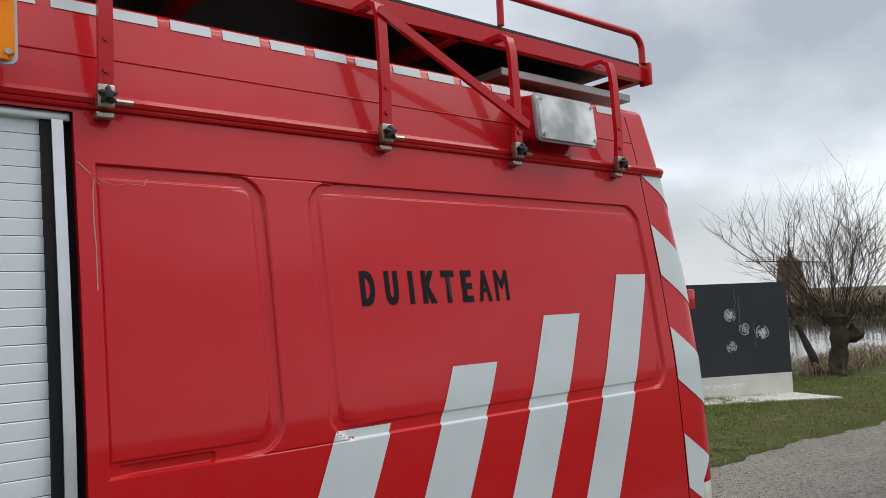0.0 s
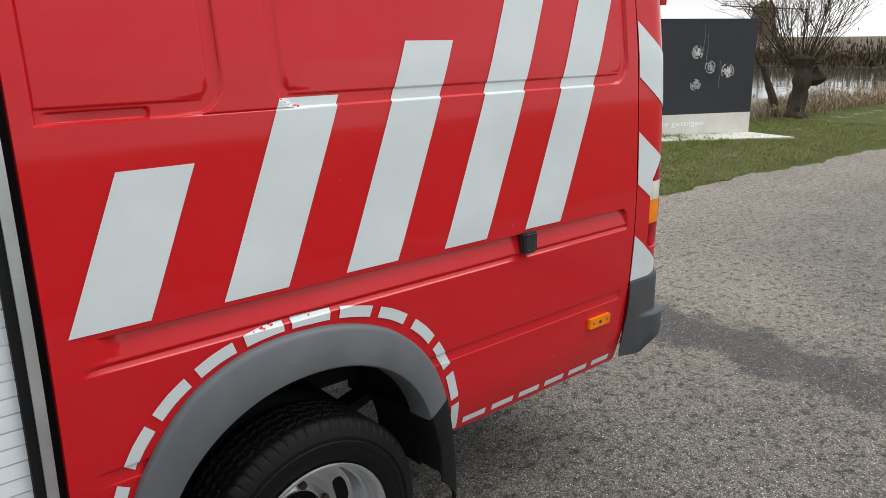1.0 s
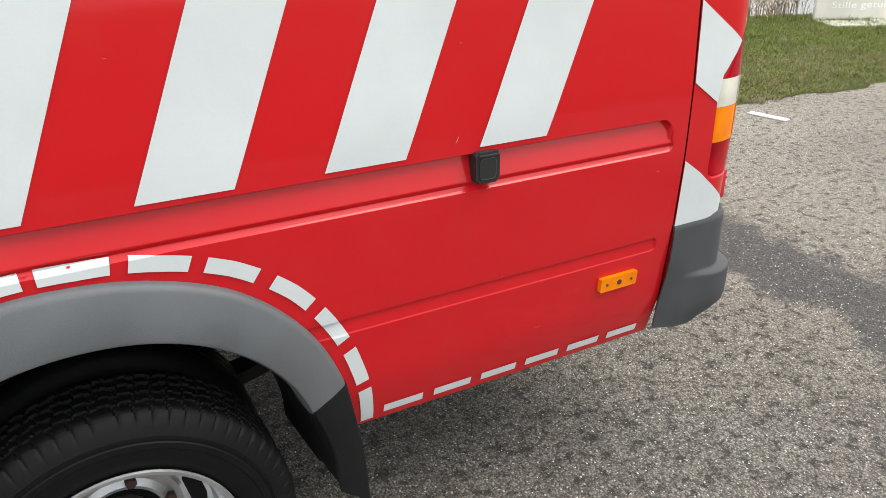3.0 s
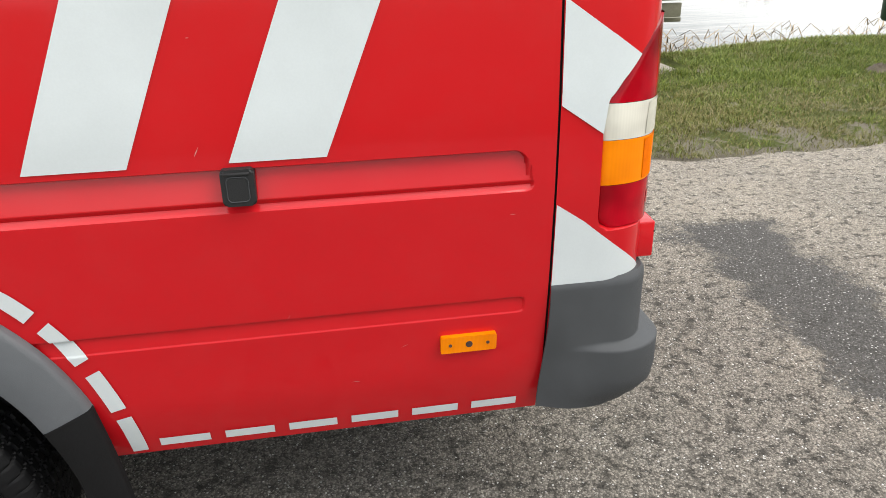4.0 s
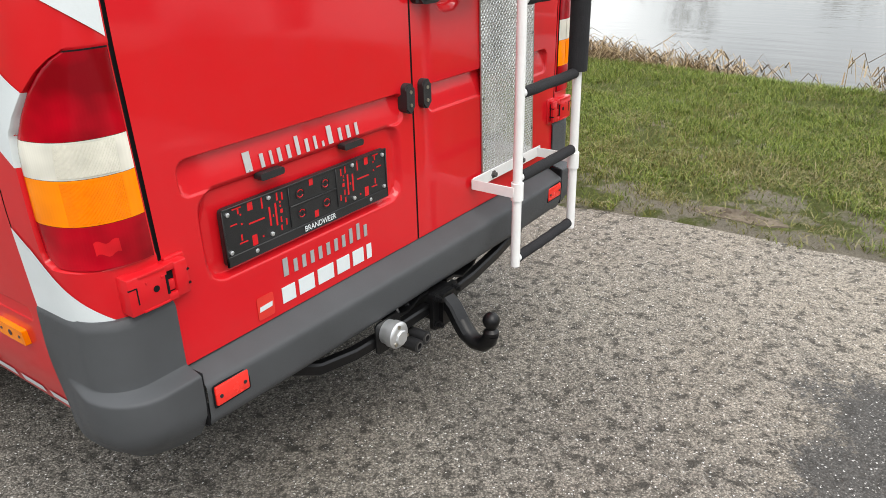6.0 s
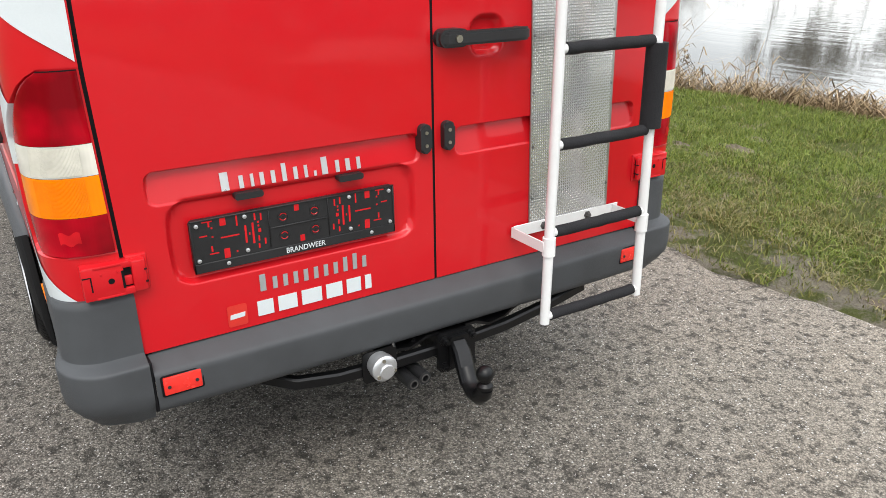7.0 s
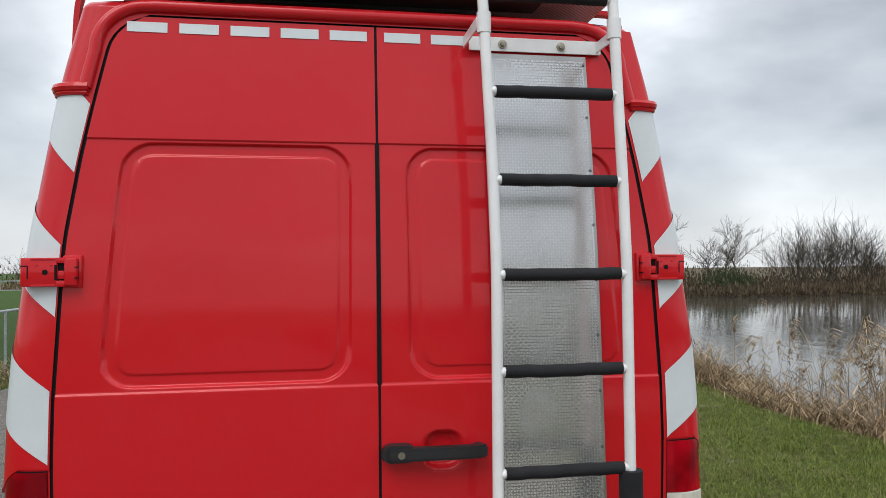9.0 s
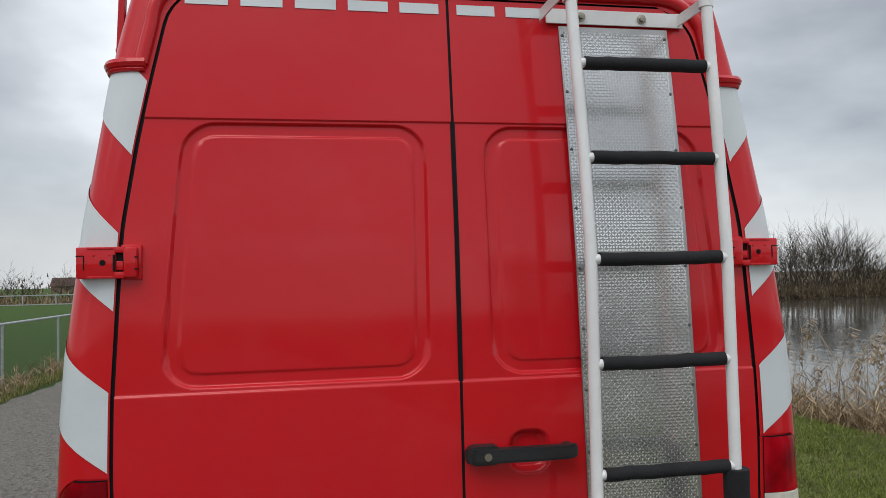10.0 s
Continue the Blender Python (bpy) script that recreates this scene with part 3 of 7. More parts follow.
# ---- the van: surfaces ----
TZ, TY = smooth_table([0, 0.40, 0.45, 0.55, 0.76, 0.95, 1.1, 1.38, 1.55, 1.85, 2.235, 2.30, 2.45, 2.6],
                      [0.86, 0.885, 0.905, 0.932, 0.952, 0.962, 0.962, 0.949, 0.937, 0.897, 0.832, 0.818, 0.780, 0.74], 0.06)
_, TG = smooth_table([0.5, 0.8, 1.26, 1.44, 1.83, 2.04, 2.21, 2.33, 2.46], [0.795, 0.806, 0.820, 0.818, 0.797, 0.765, 0.733, 0.708, 0.68], 0.08)
_, TX = smooth_table([0.5, 1.3, 1.8, 2.1, 2.4, 2.6], [-0.024, -0.028, -0.040, -0.064, -0.098, -0.122], 0.15)
XS, DOOR_TOP = -0.245, 2.442
# where each rear corner begins to turn, and how square it is (1 would be a true ellipse): the right one was rebuilt squarer
TURN = {-1: -0.150, 1: -0.120}
SQUARE = {-1: 0.76, 1: 0.60}
ARCH_X, ARCH_Z = -1.595, 0.42


def half_width(z):
    return float(np.interp(z, TZ, TY))


def corner_y(z):
    return float(np.interp(z, TZ, TG))


def rear_x(z):
    return float(np.interp(z, TZ, TX))


def gap_y(z):
    """Half width of the door opening, with rounded upper corners."""
    r, z0 = 0.10, DOOR_TOP - 0.10
    cut = 0.0 if z < z0 else r - math.sqrt(max(r * r - (z - z0) ** 2, 0.0))
    return corner_y(z) - cut


def pillar(q, z, off=0.0, s=-1):
    """Rear corner of the body: q 0 to 1 along the side, 1 to 2 round the corner, 2 to 3 along the rear to the door."""
    yy, g, x1, xc, sq = half_width(z), corner_y(z), rear_x(z), TURN[s], SQUARE[s]
    if q <= 1:
        x, y, nx, ny = XS + (xc - XS) * q, yy, 0.0, 1.0
    elif q <= 2:
        th, a, b = (q - 1) * math.pi / 2, x1 - xc, yy - g
        sn, cs = max(math.sin(th), 1e-6), max(math.cos(th), 1e-6)
        x, y = xc + a * sn ** sq, g + b * cs ** sq
        nx, ny = sn ** (2 - sq) / a, cs ** (2 - sq) / b
        n = math.hypot(nx, ny)
        nx, ny = nx / n, ny / n
    else:
        x, y, nx, ny = x1, g + (gap_y(z) - g) * (q - 2), 1.0, 0.0
    return (x + nx * off, s * (y + ny * off), z)


def corner_q(x, z, s):
    """The q of pillar() at which the corner has a given x."""
    if x <= TURN[s]:
        return (x - XS) / (TURN[s] - XS)
    return 1 + math.asin(min((x - TURN[s]) / (rear_x(z) - TURN[s]), 1.0) ** (1 / SQUARE[s])) * 2 / math.pi


def run_table(s):
    """Length along the corner for each q, at mid height."""
    pts = [pillar(q, 1.2, 0.0, s) for q in RUN_Q]
    return np.concatenate([[0.0], np.cumsum([math.dist(a, b) for a, b in zip(pts, pts[1:])])])


RUN_Q = lin(0, 2, 80)
RUN = {s: run_table(s) for s in (-1, 1)}


# outline of the tail lamps: height, and where round the corner their front edge lies
QZ = [0.866, 0.874, 0.892, 1.06, 1.112, 1.15, 1.195, 1.228, 1.248, 1.258]
QLS = {s: [corner_q(x, z, s) for x, z in zip((-0.130, -0.1445, -0.1535, -0.1560, -0.150, -0.122, -0.089, -0.064, -0.048, -0.039), QZ)] for s in (-1, 1)}


def lamp_front(z, s):
    return float(np.interp(z, QZ, QLS[s]))


def lamp_sink(q):
    """How deep the lamp sits in the corner: deep at its front edge, flush at the rear."""
    return 0.013 * (1 - step01(q, 1.1, 1.85))


def corner_panel(q, z, s, off=0.0):
    """The corner panel with the pocket for the lamp pressed into it."""
    inside = min((q - lamp_front(z, s)) * 0.15 + 0.004, z - 0.8625, 1.2615 - z)
    return pillar(q, z, off - (lamp_sink(q) + 0.002 + off) * step01(inside, 0.0, 0.005), s)


def corner_col(u, z, s):
    """The q of a column that runs along the pocket's front edge: u 0 to 1 ahead of it, 1 to 2 over its lip, 2 to 3 to the rear face, 3 to 4 to the door."""
    q = lamp_front(z, s)
    return float(np.interp(u, (0, 1, 2, 3, 4), (0.048, q - 0.027, q + 0.007, 2.0, 3.0)))


def ramp_in(sd, w):
    return step01(-sd, 0.0, w)


def side_in(x, z):
    """How far the left flank is pressed in."""
    d = 0.0
    # the front panel has lost its rounded front edge to a repair
    sd = max(sd_rect(x, z, -2.6, -1.740, 1.458, 2.098, 0.075), -2.118 - x)
    d += 0.009 * ramp_in(sd, 0.005) - 0.0035 * ramp_in(max(sd_rect(x, z, -2.6, -1.740, 1.458, 2.098, 0.075) + 0.030, -2.114 - x), 0.005)
    if x < -1.85:
        d += 0.009 * ramp_in(sd_rect(x, z, -2.094, -1.90, 1.459, 1.484, 0.010), 0.004)
    sd = sd_rect(x, z, -1.627, -0.300, 1.458, 2.096, 0.075)
    d += 0.009 * ramp_in(sd, 0.005) - 0.0035 * ramp_in(sd + 0.030, 0.005)
    if -1.80 < x < -1.56:
        d += 0.0025 * ramp_in(abs(z - 2.094) - 0.003, 0.003) + 0.0025 * ramp_in(abs(z - 1.460) - 0.003, 0.003)
    # its ends slant inwards towards the top
    sd = sd_rect(-1.180 + abs(x + 1.180) + 0.30 * (z - 0.957), z, -2.080, -0.280, 0.957, 1.036, 0.020)
    if sd < 0:
        t = min((1.036 - z) / 0.079, 1)
        d += float(np.interp(t, (0, 0.74, 0.86, 1), (0.0170, 0.003, 0.0085, 0.0010))) * ramp_in(sd, 0.0030)
    sd = sd_rect(x, z, -2.090, -0.291, 0.697, 0.734, 0.012)
    if sd < 0:
        d += 0.0075 * (1 - 0.8 * min((0.734 - z) / 0.037, 1)) * ramp_in(sd, 0.0030)
    return d


def flank(x, z, off=0.0):
    return (x, -(half_width(z) - side_in(x, z) + off), z)


def door_in(y, z):
    """How far the rear doors are pressed in."""
    d = 0.0
    if 1.4 < z < 2.15:
        k = float(np.interp(z, [1.45, 2.1], [1.03, 0.955]))
        for y0, y1 in ((-0.692, -0.066), (0.086, 0.715)):
            sd = sd_rect(y / k, z, y0, y1, 1.452, 2.094, 0.085)
            d += 0.0095 * ramp_in(sd, 0.008) - 0.004 * ramp_in(sd + 0.032, 0.006)
    d += 0.0045 * step01(z, 1.440, 1.446) * (1 - step01(z, 2.098, 2.103))
    sd = min(sd_rect(y, z, -0.734, -0.036, 0.948, 1.028, 0.025), sd_rect(y, z, 0.074, 0.742, 0.948, 1.028, 0.025))
    if sd < 0:
        d += 0.018 * (1 - 0.80 * min((1.028 - z) / 0.080, 1)) * ramp_in(sd, 0.0045)
    d += 0.017 * ramp_in(sd_rect(y, z, -0.704, -0.052, 0.744, 0.956, 0.055), 0.015)
    d += 0.022 * ramp_in(sd_rect(y, z, 0.120, 0.236, 1.203, 1.318, 0.045), 0.022)
    return d


def rear(y, z, off=0.0):
    return (rear_x(z) - door_in(y, z) + off, y, z)


def arch_d(x, z):
    """Size of the arch curve that passes through a point (1 is the flare's outer edge)."""
    dz = max(z - ARCH_Z, 0.0)
    return ((abs(x - ARCH_X) / 0.50) ** 2.1 + (dz / 0.50) ** 2.1) ** (1 / 2.1)


KO_T = [0, 26, 43, 60, 74, 90, 107, 123, 141, 157, 180]
KO_K = [0.980, 0.988, 1.0, 1.013, 1.013, 1.022, 1.038, 1.034, 0.995, 0.968, 0.980]


def arch_pt(th, k):
    """A point of that curve: th in degrees from the front foot (180) over the top (90) to the rear foot (0)."""
    c, s = math.cos(radians(th)), math.sin(radians(th))
    e = 2 / 2.1
    return ARCH_X + math.copysign(abs(c) ** e, c) * 0.50 * k, ARCH_Z + abs(s) ** e * 0.50 * k


def spread(a, b, base, edges, reach, fine):
    """Values from a to b, closer together near the given edges."""
    vals = set(round(v, 5) for v in lin(a, b, max(int(abs(b - a) / base), 1)))
    for e in edges:
        k = int(reach / fine)
        vals |= {round(e + i * fine, 5) for i in range(-k, k + 1) if a < e + i * fine < b}
    out = []
    for v in sorted(vals):
        if not out or v - out[-1] > fine * 0.45:
            out.append(v)
    return out


van = empty("fire_van", "red fire van with white stripes, roof rack and rear ladder", "van")

# body core, hidden behind the panels
bm = bmesh.new()
ring = [[(x, y, z) for y, z in ((-0.72, 0.98), (-0.90, 1.05), (-0.72, 2.40), (0.72, 2.40), (0.90, 1.05), (0.72, 0.98))] for x in (-3.6, -0.16)]
va, vb = [bm.verts.new(p) for p in ring[0]], [bm.verts.new(p) for p in ring[1]]
for i in range(6):
    bm.faces.new((va[i], va[(i + 1) % 6], vb[(i + 1) % 6], vb[i]))
bm.faces.new(va[::-1])
bm.faces.new(vb)
box(bm, -1.02, -0.12, -0.84, 0.84, 0.47, 0.99)
box(bm, -3.6, -2.15, -0.80, 0.80, 0.47, 0.99)
part("body_core", bm, INNER_DARK, van)

# left flank
bm = bmesh.new()
xs = spread(-2.156, XS, 0.03, (-2.115, -1.902, -1.744, -1.774, -1.623, -1.593, -0.282, -0.296, -0.312, -0.334), 0.014, 0.0025)
zs = spread(0.432, 2.46, 0.025, (1.461, 1.491, 2.094, 2.064, 1.034, 0.973, 0.960, 0.732, 0.698), 0.014, 0.0014)
sheet(bm, flank, xs, zs, keep=lambda x, z: arch_d(x, z) > 0.93 and not (z < ARCH_Z + 0.005 and abs(x - ARCH_X) < 0.46))
side_panel = part("side_panel", bm, RED, van, "glossy red pressed steel flank with recessed panels")

bm = bmesh.new()
sheet(bm, lambda x, z: (x, -half_width(z), z), lin(-3.6, -2.156, 12), lin(2.205, 2.46, 14))
part("cant_panel", bm, RED, van)
bm = bmesh.new()
sheet(bm, lambda x, z: (x, -half_width(z), z), lin(-3.6, -3.30, 6), lin(0.44, 2.205, 40))
part("front_quarter_panel", bm, RED, van)
bm = bmesh.new()
sheet(bm, lambda x, z: (x, -half_width(z), z), lin(-3.30, -2.090, 20), lin(0.405, 0.50, 6))
part("sill_panel", bm, RED, van)
bm = bmesh.new()
sheet(bm, lambda x, z: (x, half_width(z), z), lin(-3.6, XS, 60), lin(0.44, 2.46, 60), flip=True)
part("side_panel", bm, RED, van)
# turned-in edges of the flank
bm = bmesh.new()
sheet(bm, lambda x, v: (x, -half_width(0.432) - 0.003 * math.sin(min(v * 4, 1) * math.pi) + 0.05 * v, 0.432 - 0.007 * math.sin(v * math.pi)), lin(-1.10, XS, 12), lin(0, 1, 4))
sheet(bm, lambda v, z: (-2.156 + 0.004 * v, -half_width(z) + 0.05 * v, z), lin(0, 1, 3), lin(0.5, 2.205, 40))
pieces("panel_edge", bm, RED, van)

# rear corners, left and right
for s in (-1, 1):
    bm = bmesh.new()
    sheet(bm, lambda u, z: corner_panel(corner_col(u, z, s), z, s), lin(0, 1, 36) + [1.2, 1.4, 1.6, 1.8, 2.0] + lin(2.04, 3, 26) + [3.35, 3.7, 4.0], lin(0.50, 0.85, 18) + lin(0.853, 1.27, 140) + lin(1.29, 2.46, 60), flip=s > 0)
    bmesh.ops.dissolve_degenerate(bm, dist=1e-5, edges=bm.edges)
    corner = part("rear_corner_panel", bm, RED, van)
    for zt in (0.930, 1.298, 1.666, 2.034, 2.402):
        bm = bmesh.new()

        def band_z(q, v):
            run = 0.98 * float(np.interp(q, RUN_Q, RUN[s]))
            # the lowest band was laid a little steeper
            z = zt - 0.70 * (run + (0.22 * max(run - 0.06, 0.0) if zt < 1 else 0.0)) - 0.182 * (1 - v)
            return min(max(z, 0.752), 2.216)

        def band(u, v):
            # height and place round the corner depend on each other
            q = u * 0.66
            for _ in range(14):
                q += 0.6 * (corner_col(u, band_z(q, v), s) - q)
            return corner_panel(q, band_z(q, v), s, 0.0022)

        sheet(bm, band, lin(0.01, 1, 24) + [1.2, 1.4, 1.6, 1.8, 2.0] + lin(2.06, 2.98, 18), lin(0, 1, 20), flip=s > 0)
        bmesh.ops.dissolve_degenerate(bm, dist=1e-4, edges=bm.edges)
        part("white_chevron", bm, WHITE_VINYL, corner, "white reflective chevron band")
    # seam between flank and corner
    bm = bmesh.new()
    sheet(bm, lambda u, z: (XS + 0.0046 * u - 0.0003, s * (half_width(z) - 0.004), z), lin(-0.3, 1.3, 2), lin(0.45, 2.46, 60), flip=s > 0)
    part("panel_seam", bm, SEAL_AND_SHADE, van)

# stripes on the flank
for i in range(5):
    xb, top = -2.119 + 0.3256 * i, 1.362 + 0.1217 * i
    bm = bmesh.new()

    def stripe(u, v):
        z = 1.048 + (top - 1.048) * v
        return flank(xb + 0.1625 * u + 0.418 * (z - 1.048), z, 0.0022)

    vs = [(z - 1.048) / (top - 1.048) for z in spread(1.0481, top - 0.0001, 0.02, (1.461, 1.491), 0.014, 0.002)]
    sheet(bm, stripe, lin(0, 1, 14), vs)
    part("white_stripe", bm, WHITE_VINYL, van, "slanting white reflective stripe")

# dashes: round the arch, along the sill, along the roof edge
DASH_T = [7.4, 20.2, 33.9, 47.4, 61.5, 74.8, 88.1, 100.6, 113.9, 127.3, 140.6, 155.5]
DASH_K = [1.054, 1.058, 1.072, 1.088, 1.090, 1.078, 1.072, 1.082, 1.092, 1.088, 1.068, 1.028]
for t_mid in DASH_T:
    bm = bmesh.new()

    def dash(u, v):
        t = max(t_mid + 10.4 * (0.5 - u), 1.5)
        x, z = arch_pt(t, float(np.interp(t, DASH_T, DASH_K)) - 0.030 + 0.060 * v)
        return flank(x, z, 0.0032)

    sheet(bm, dash, lin(0, 1, 40), lin(0, 1, 26), flip=True)
    part("white_dash", bm, WHITE_VINYL, van)
for i in range(6):
    x0 = -1.028 + 0.1275 * i
    bm = bmesh.new()
    sheet(bm, lambda x, z: flank(x, z, 0.0022), lin(x0, x0 + 0.098, 6), lin(0.452, 0.474, 3))
    part("white_dash", bm, WHITE_VINYL, van)
for i in range(17):
    x0 = -2.185 - 0.128 * 2 + 0.1275 * i
    bm = bmesh.new()
    sheet(bm, lambda x, z: (x, -half_width(z) - 0.002, z), lin(x0, x0 + 0.098, 4), lin(2.441, 2.468, 4))
    part("white_dash", bm, WHITE_VINYL, van)

# lettering on the flank
tilt_deg = math.degrees(math.atan2(half_width(1.78) - half_width(1.87), 0.09))
face_y = -(half_width(1.777) - side_in(-1.25, 1.777)) - 0.0012
word = new("lettering")
word.parent = van
for ch, f0, f1 in (("D", 0.0, 0.083), ("U", 0.146, 0.226), ("I", 0.295, 0.322), ("K", 0.380, 0.470), ("T", 0.512, 0.600), ("E", 0.650, 0.725), ("A", 0.768, 0.862), ("M", 0.895, 1.0)):
    for k, dx in enumerate((0.0, 0.0055) if ch != "M" else (0.0, 0.0035)):
        lettering("letter", ch, pose(-1.501 + 0.514 * f0 + dx, face_y - 0.0004 * k, 1.777, 90 - tilt_deg, 0, 0), 0.514 * (f1 - f0) - 0.005, 0.090, BLACK_VINYL, word, "", 1.0, 0.0 if ch in "AM" else 0.028)


# wheel arch flare with mud flap
bm = bmesh.new()
prof = [(0.0, 0.001), (0.01, 0.012), (0.05, 0.019), (0.12, 0.023), (0.42, 0.033), (0.84, 0.044), (0.91, 0.043), (0.96, 0.034), (1.0, 0.005), (1.02, -0.04)]
ths = lin(186, -6, 72)


def flare(th, k):
    w, out = prof[int(k)]
    size = float(np.interp(min(max(th, 0), 180), KO_T, KO_K)) * (1 - w) + 0.795 * w
    foot = 0.0
    if th > 180 or th < 0:
        foot = (th - 180) if th > 180 else -th
        x, z = arch_pt(180 if th > 180 else 0, size)
        z -= foot / 6 * (0.02 if th > 180 else 0.0)
    else:
        x, z = arch_pt(th, size)
    zb = max(z, 0.46)
    return (x, -half_width(zb) - out, z)


sheet(bm, flare, [t for t in ths if t >= 17], list(range(len(prof))), flip=True)
thicken(bm, 0.004)
part("wheel_arch_flare", bm, FLARE_GREY, van, "grey plastic wheel arch flare")
bm = bmesh.new()
sheet(bm, lambda th, w: (arch_pt(th, 0.93)[0], -0.93 + 0.5 * w, arch_pt(th, 0.93)[1]), lin(182, -2, 40), lin(0, 1, 4))
part("wheel_arch_liner", bm, INNER_DARK, van)
bm = bmesh.new()


def flap(k, v):
    x, y, z = flare(18, k)
    low = 0.168 + 0.19 * step01(k, 0, 7)
    return (x + 0.040 * v + 0.012 * math.sin(v * 3), y - 0.004 + 0.012 * v, 0.006 + z + (low - z) * v)


sheet(bm, flap, list(range(len(prof))), lin(0, 1, 10))
x9, y9, z9 = flare(18, len(prof) - 1)
sheet(bm, lambda u, v: (x9 + 0.04 * v + 0.012 * math.sin(v * 3) - 0.02 * u, y9 + 0.012 * v + 0.18 * u, 0.006 + z9 + (0.345 + 0.02 * u - z9) * v), lin(0, 1, 5), lin(0, 1, 10))
bmesh.ops.remove_doubles(bm, verts=bm.verts, dist=1e-4)
bmesh.ops.recalc_face_normals(bm, faces=bm.faces)
thicken(bm, 0.008)
part("mud_flap", bm, RUBBER, van, "black rubber mud flap")

# rolling shutter of the side locker
shutter = None
bm = bmesh.new()
box(bm, -3.30, -2.10, -0.800, -0.780, 0.50, 2.21)
shutter = part("rolling_shutter", bm, INNER_DARK, van, "silver rolling shutter of a side locker")
bm = bmesh.new()
prof_s = [(0.0, -0.004), (0.0008, -0.003), (0.0018, 0.0), (0.018, 0.0006), (0.0337, 0.0), (0.0347, -0.003), (0.0355, -0.004)]
sheet(bm, lambda x, k: (x, -prof_s[int(k)][1], prof_s[int(k)][0]), lin(-3.28, -2.212, 2), list(range(7)))
slat_mesh = finish(bm, "slat", SHUTTER)
for i in range(46):
    z = 0.557 + 0.0355 * i
    ob = new("slat", slat_mesh)
    ob.parent = shutter
    ob.matrix_basis = pose(0, -(half_width(z) - 0.035), z)
bm = bmesh.new()
for x0, x1 in ((-2.214, -2.194),):
    sheet(bm, lambda x, z: (x, -half_width(z) + 0.020, z), [x0, x1], lin(0.52, 2.20, 40))
thicken(bm, 0.02)
part("shutter_seal", bm, RUBBER, shutter)
bm = bmesh.new()
sheet(bm, lambda x, z: (x, -half_width(z) + 0.014, z), [-2.194, -2.172], lin(0.52, 2.20, 40))
thicken(bm, 0.03)
part("shutter_guide", bm, ALU, shutter, "bright aluminium guide rail")
# a black sheet paints the shade in the gap beside the guide
bm = bmesh.new()
sheet(bm, lambda x, z: (x, -half_width(z) + 0.035, z), [-2.172, -2.150], lin(0.52, 2.20, 40))
part("shutter_gap", bm, SEAL_AND_SHADE, shutter)
bm = bmesh.new()
box(bm, -3.3, -2.158, -0.826, -0.800, 2.186, 2.206, 0.003)
part("shutter_head", bm, ALU, shutter)
bm = bmesh.new()
box(bm, -3.3, -2.145, -0.934, -0.800, 0.606, 0.655, 0.002, 1)
part("steel_sill", bm, ALU, shutter, "brushed steel sill under the shutter")
bm = bmesh.new()
tube(bm, [(-3.3, -0.882, 0.676), (-2.149, -0.882, 0.676)], 0.0115, 12)
part("bottom_bar", bm, ALU, shutter)
bm = bmesh.new()
prism(bm, [(-2.176, 0.735), (-2.160, 0.742), (-2.150, 0.70), (-2.146, 0.664), (-2.172, 0.664)], lambda u, v, h: (u, -0.868 - h, v), 0.008)
bmesh.ops.recalc_face_normals(bm, faces=bm.faces)
foot = part("guide_foot", bm, BLACK_PLASTIC, shutter)
bm = bmesh.new()
tube(bm, [(-2.163, -0.874, 0.725), (-2.163, -0.880, 0.725)], 0.006, 8)
part("screw", bm, CHROME, foot)
bm = bmesh.new()
prism(bm, [(-0.955, 0.540), (-0.968, 0.540), (-0.968, 0.578), (-0.955, 0.578)], lambda u, v, h: (-3.3 + h, u, v), 1.195)
bmesh.ops.recalc_face_normals(bm, faces=bm.faces)
rail = part("step_rail", bm, WHITE_PAINT, van, "aluminium protection rail under the shutter")
for z, r in ((0.577, 0.0095), (0.541, 0.0065)):
    bm = bmesh.new()
    tube(bm, [(-3.3, -0.967, z), (-2.105, -0.967, z)], r, 12)
    part("rail_bead", bm, ALU, rail)
bm = bmesh.new()
tube(bm, [(-2.135, -0.966, 0.559), (-2.135, -0.9705, 0.559)], 0.006, 10)
part("screw", bm, CHROME, rail)
bm = bmesh.new()
box(bm, -2.112, -2.076, -0.982, -0.940, 0.531, 0.590, 0.009, 3)
part("end_cap", bm, BLACK_PLASTIC, rail)
bm = bmesh.new()
sheet(bm, lambda x, z: (x, -half_width(z) + 0.004 * step01(z, 0.55, 0.60), z), lin(-3.30, -2.145, 10), lin(0.49, 0.606, 8))
part("sill_panel", bm, RED, van)
for i in range(4):
    x1 = -2.148 - 0.1275 * i
    bm = bmesh.new()
    sheet(bm, lambda x, z: (x, -half_width(z) - 0.0022, z), lin(x1 - 0.072, x1, 5), lin(0.438, 0.462, 3))
    part("white_dash", bm, WHITE_VINYL, van)

# drip rail and roof
for s in (-1, 1):
    bm = bmesh.new()
    zr = 2.236
    for dz, o, r in ((0.0, 0.008, 0.013), (-0.014, 0.004, 0.008)):
        tube(bm, [(x, s * (half_width(zr + dz) + o), zr + dz) for x in lin(-3.6, XS, 30)] + [pillar(q, zr + dz, o, s) for q in lin(0.2, 1.95, 16)], r, 8)
    part("drip_rail", bm, RED, van)
bm = bmesh.new()


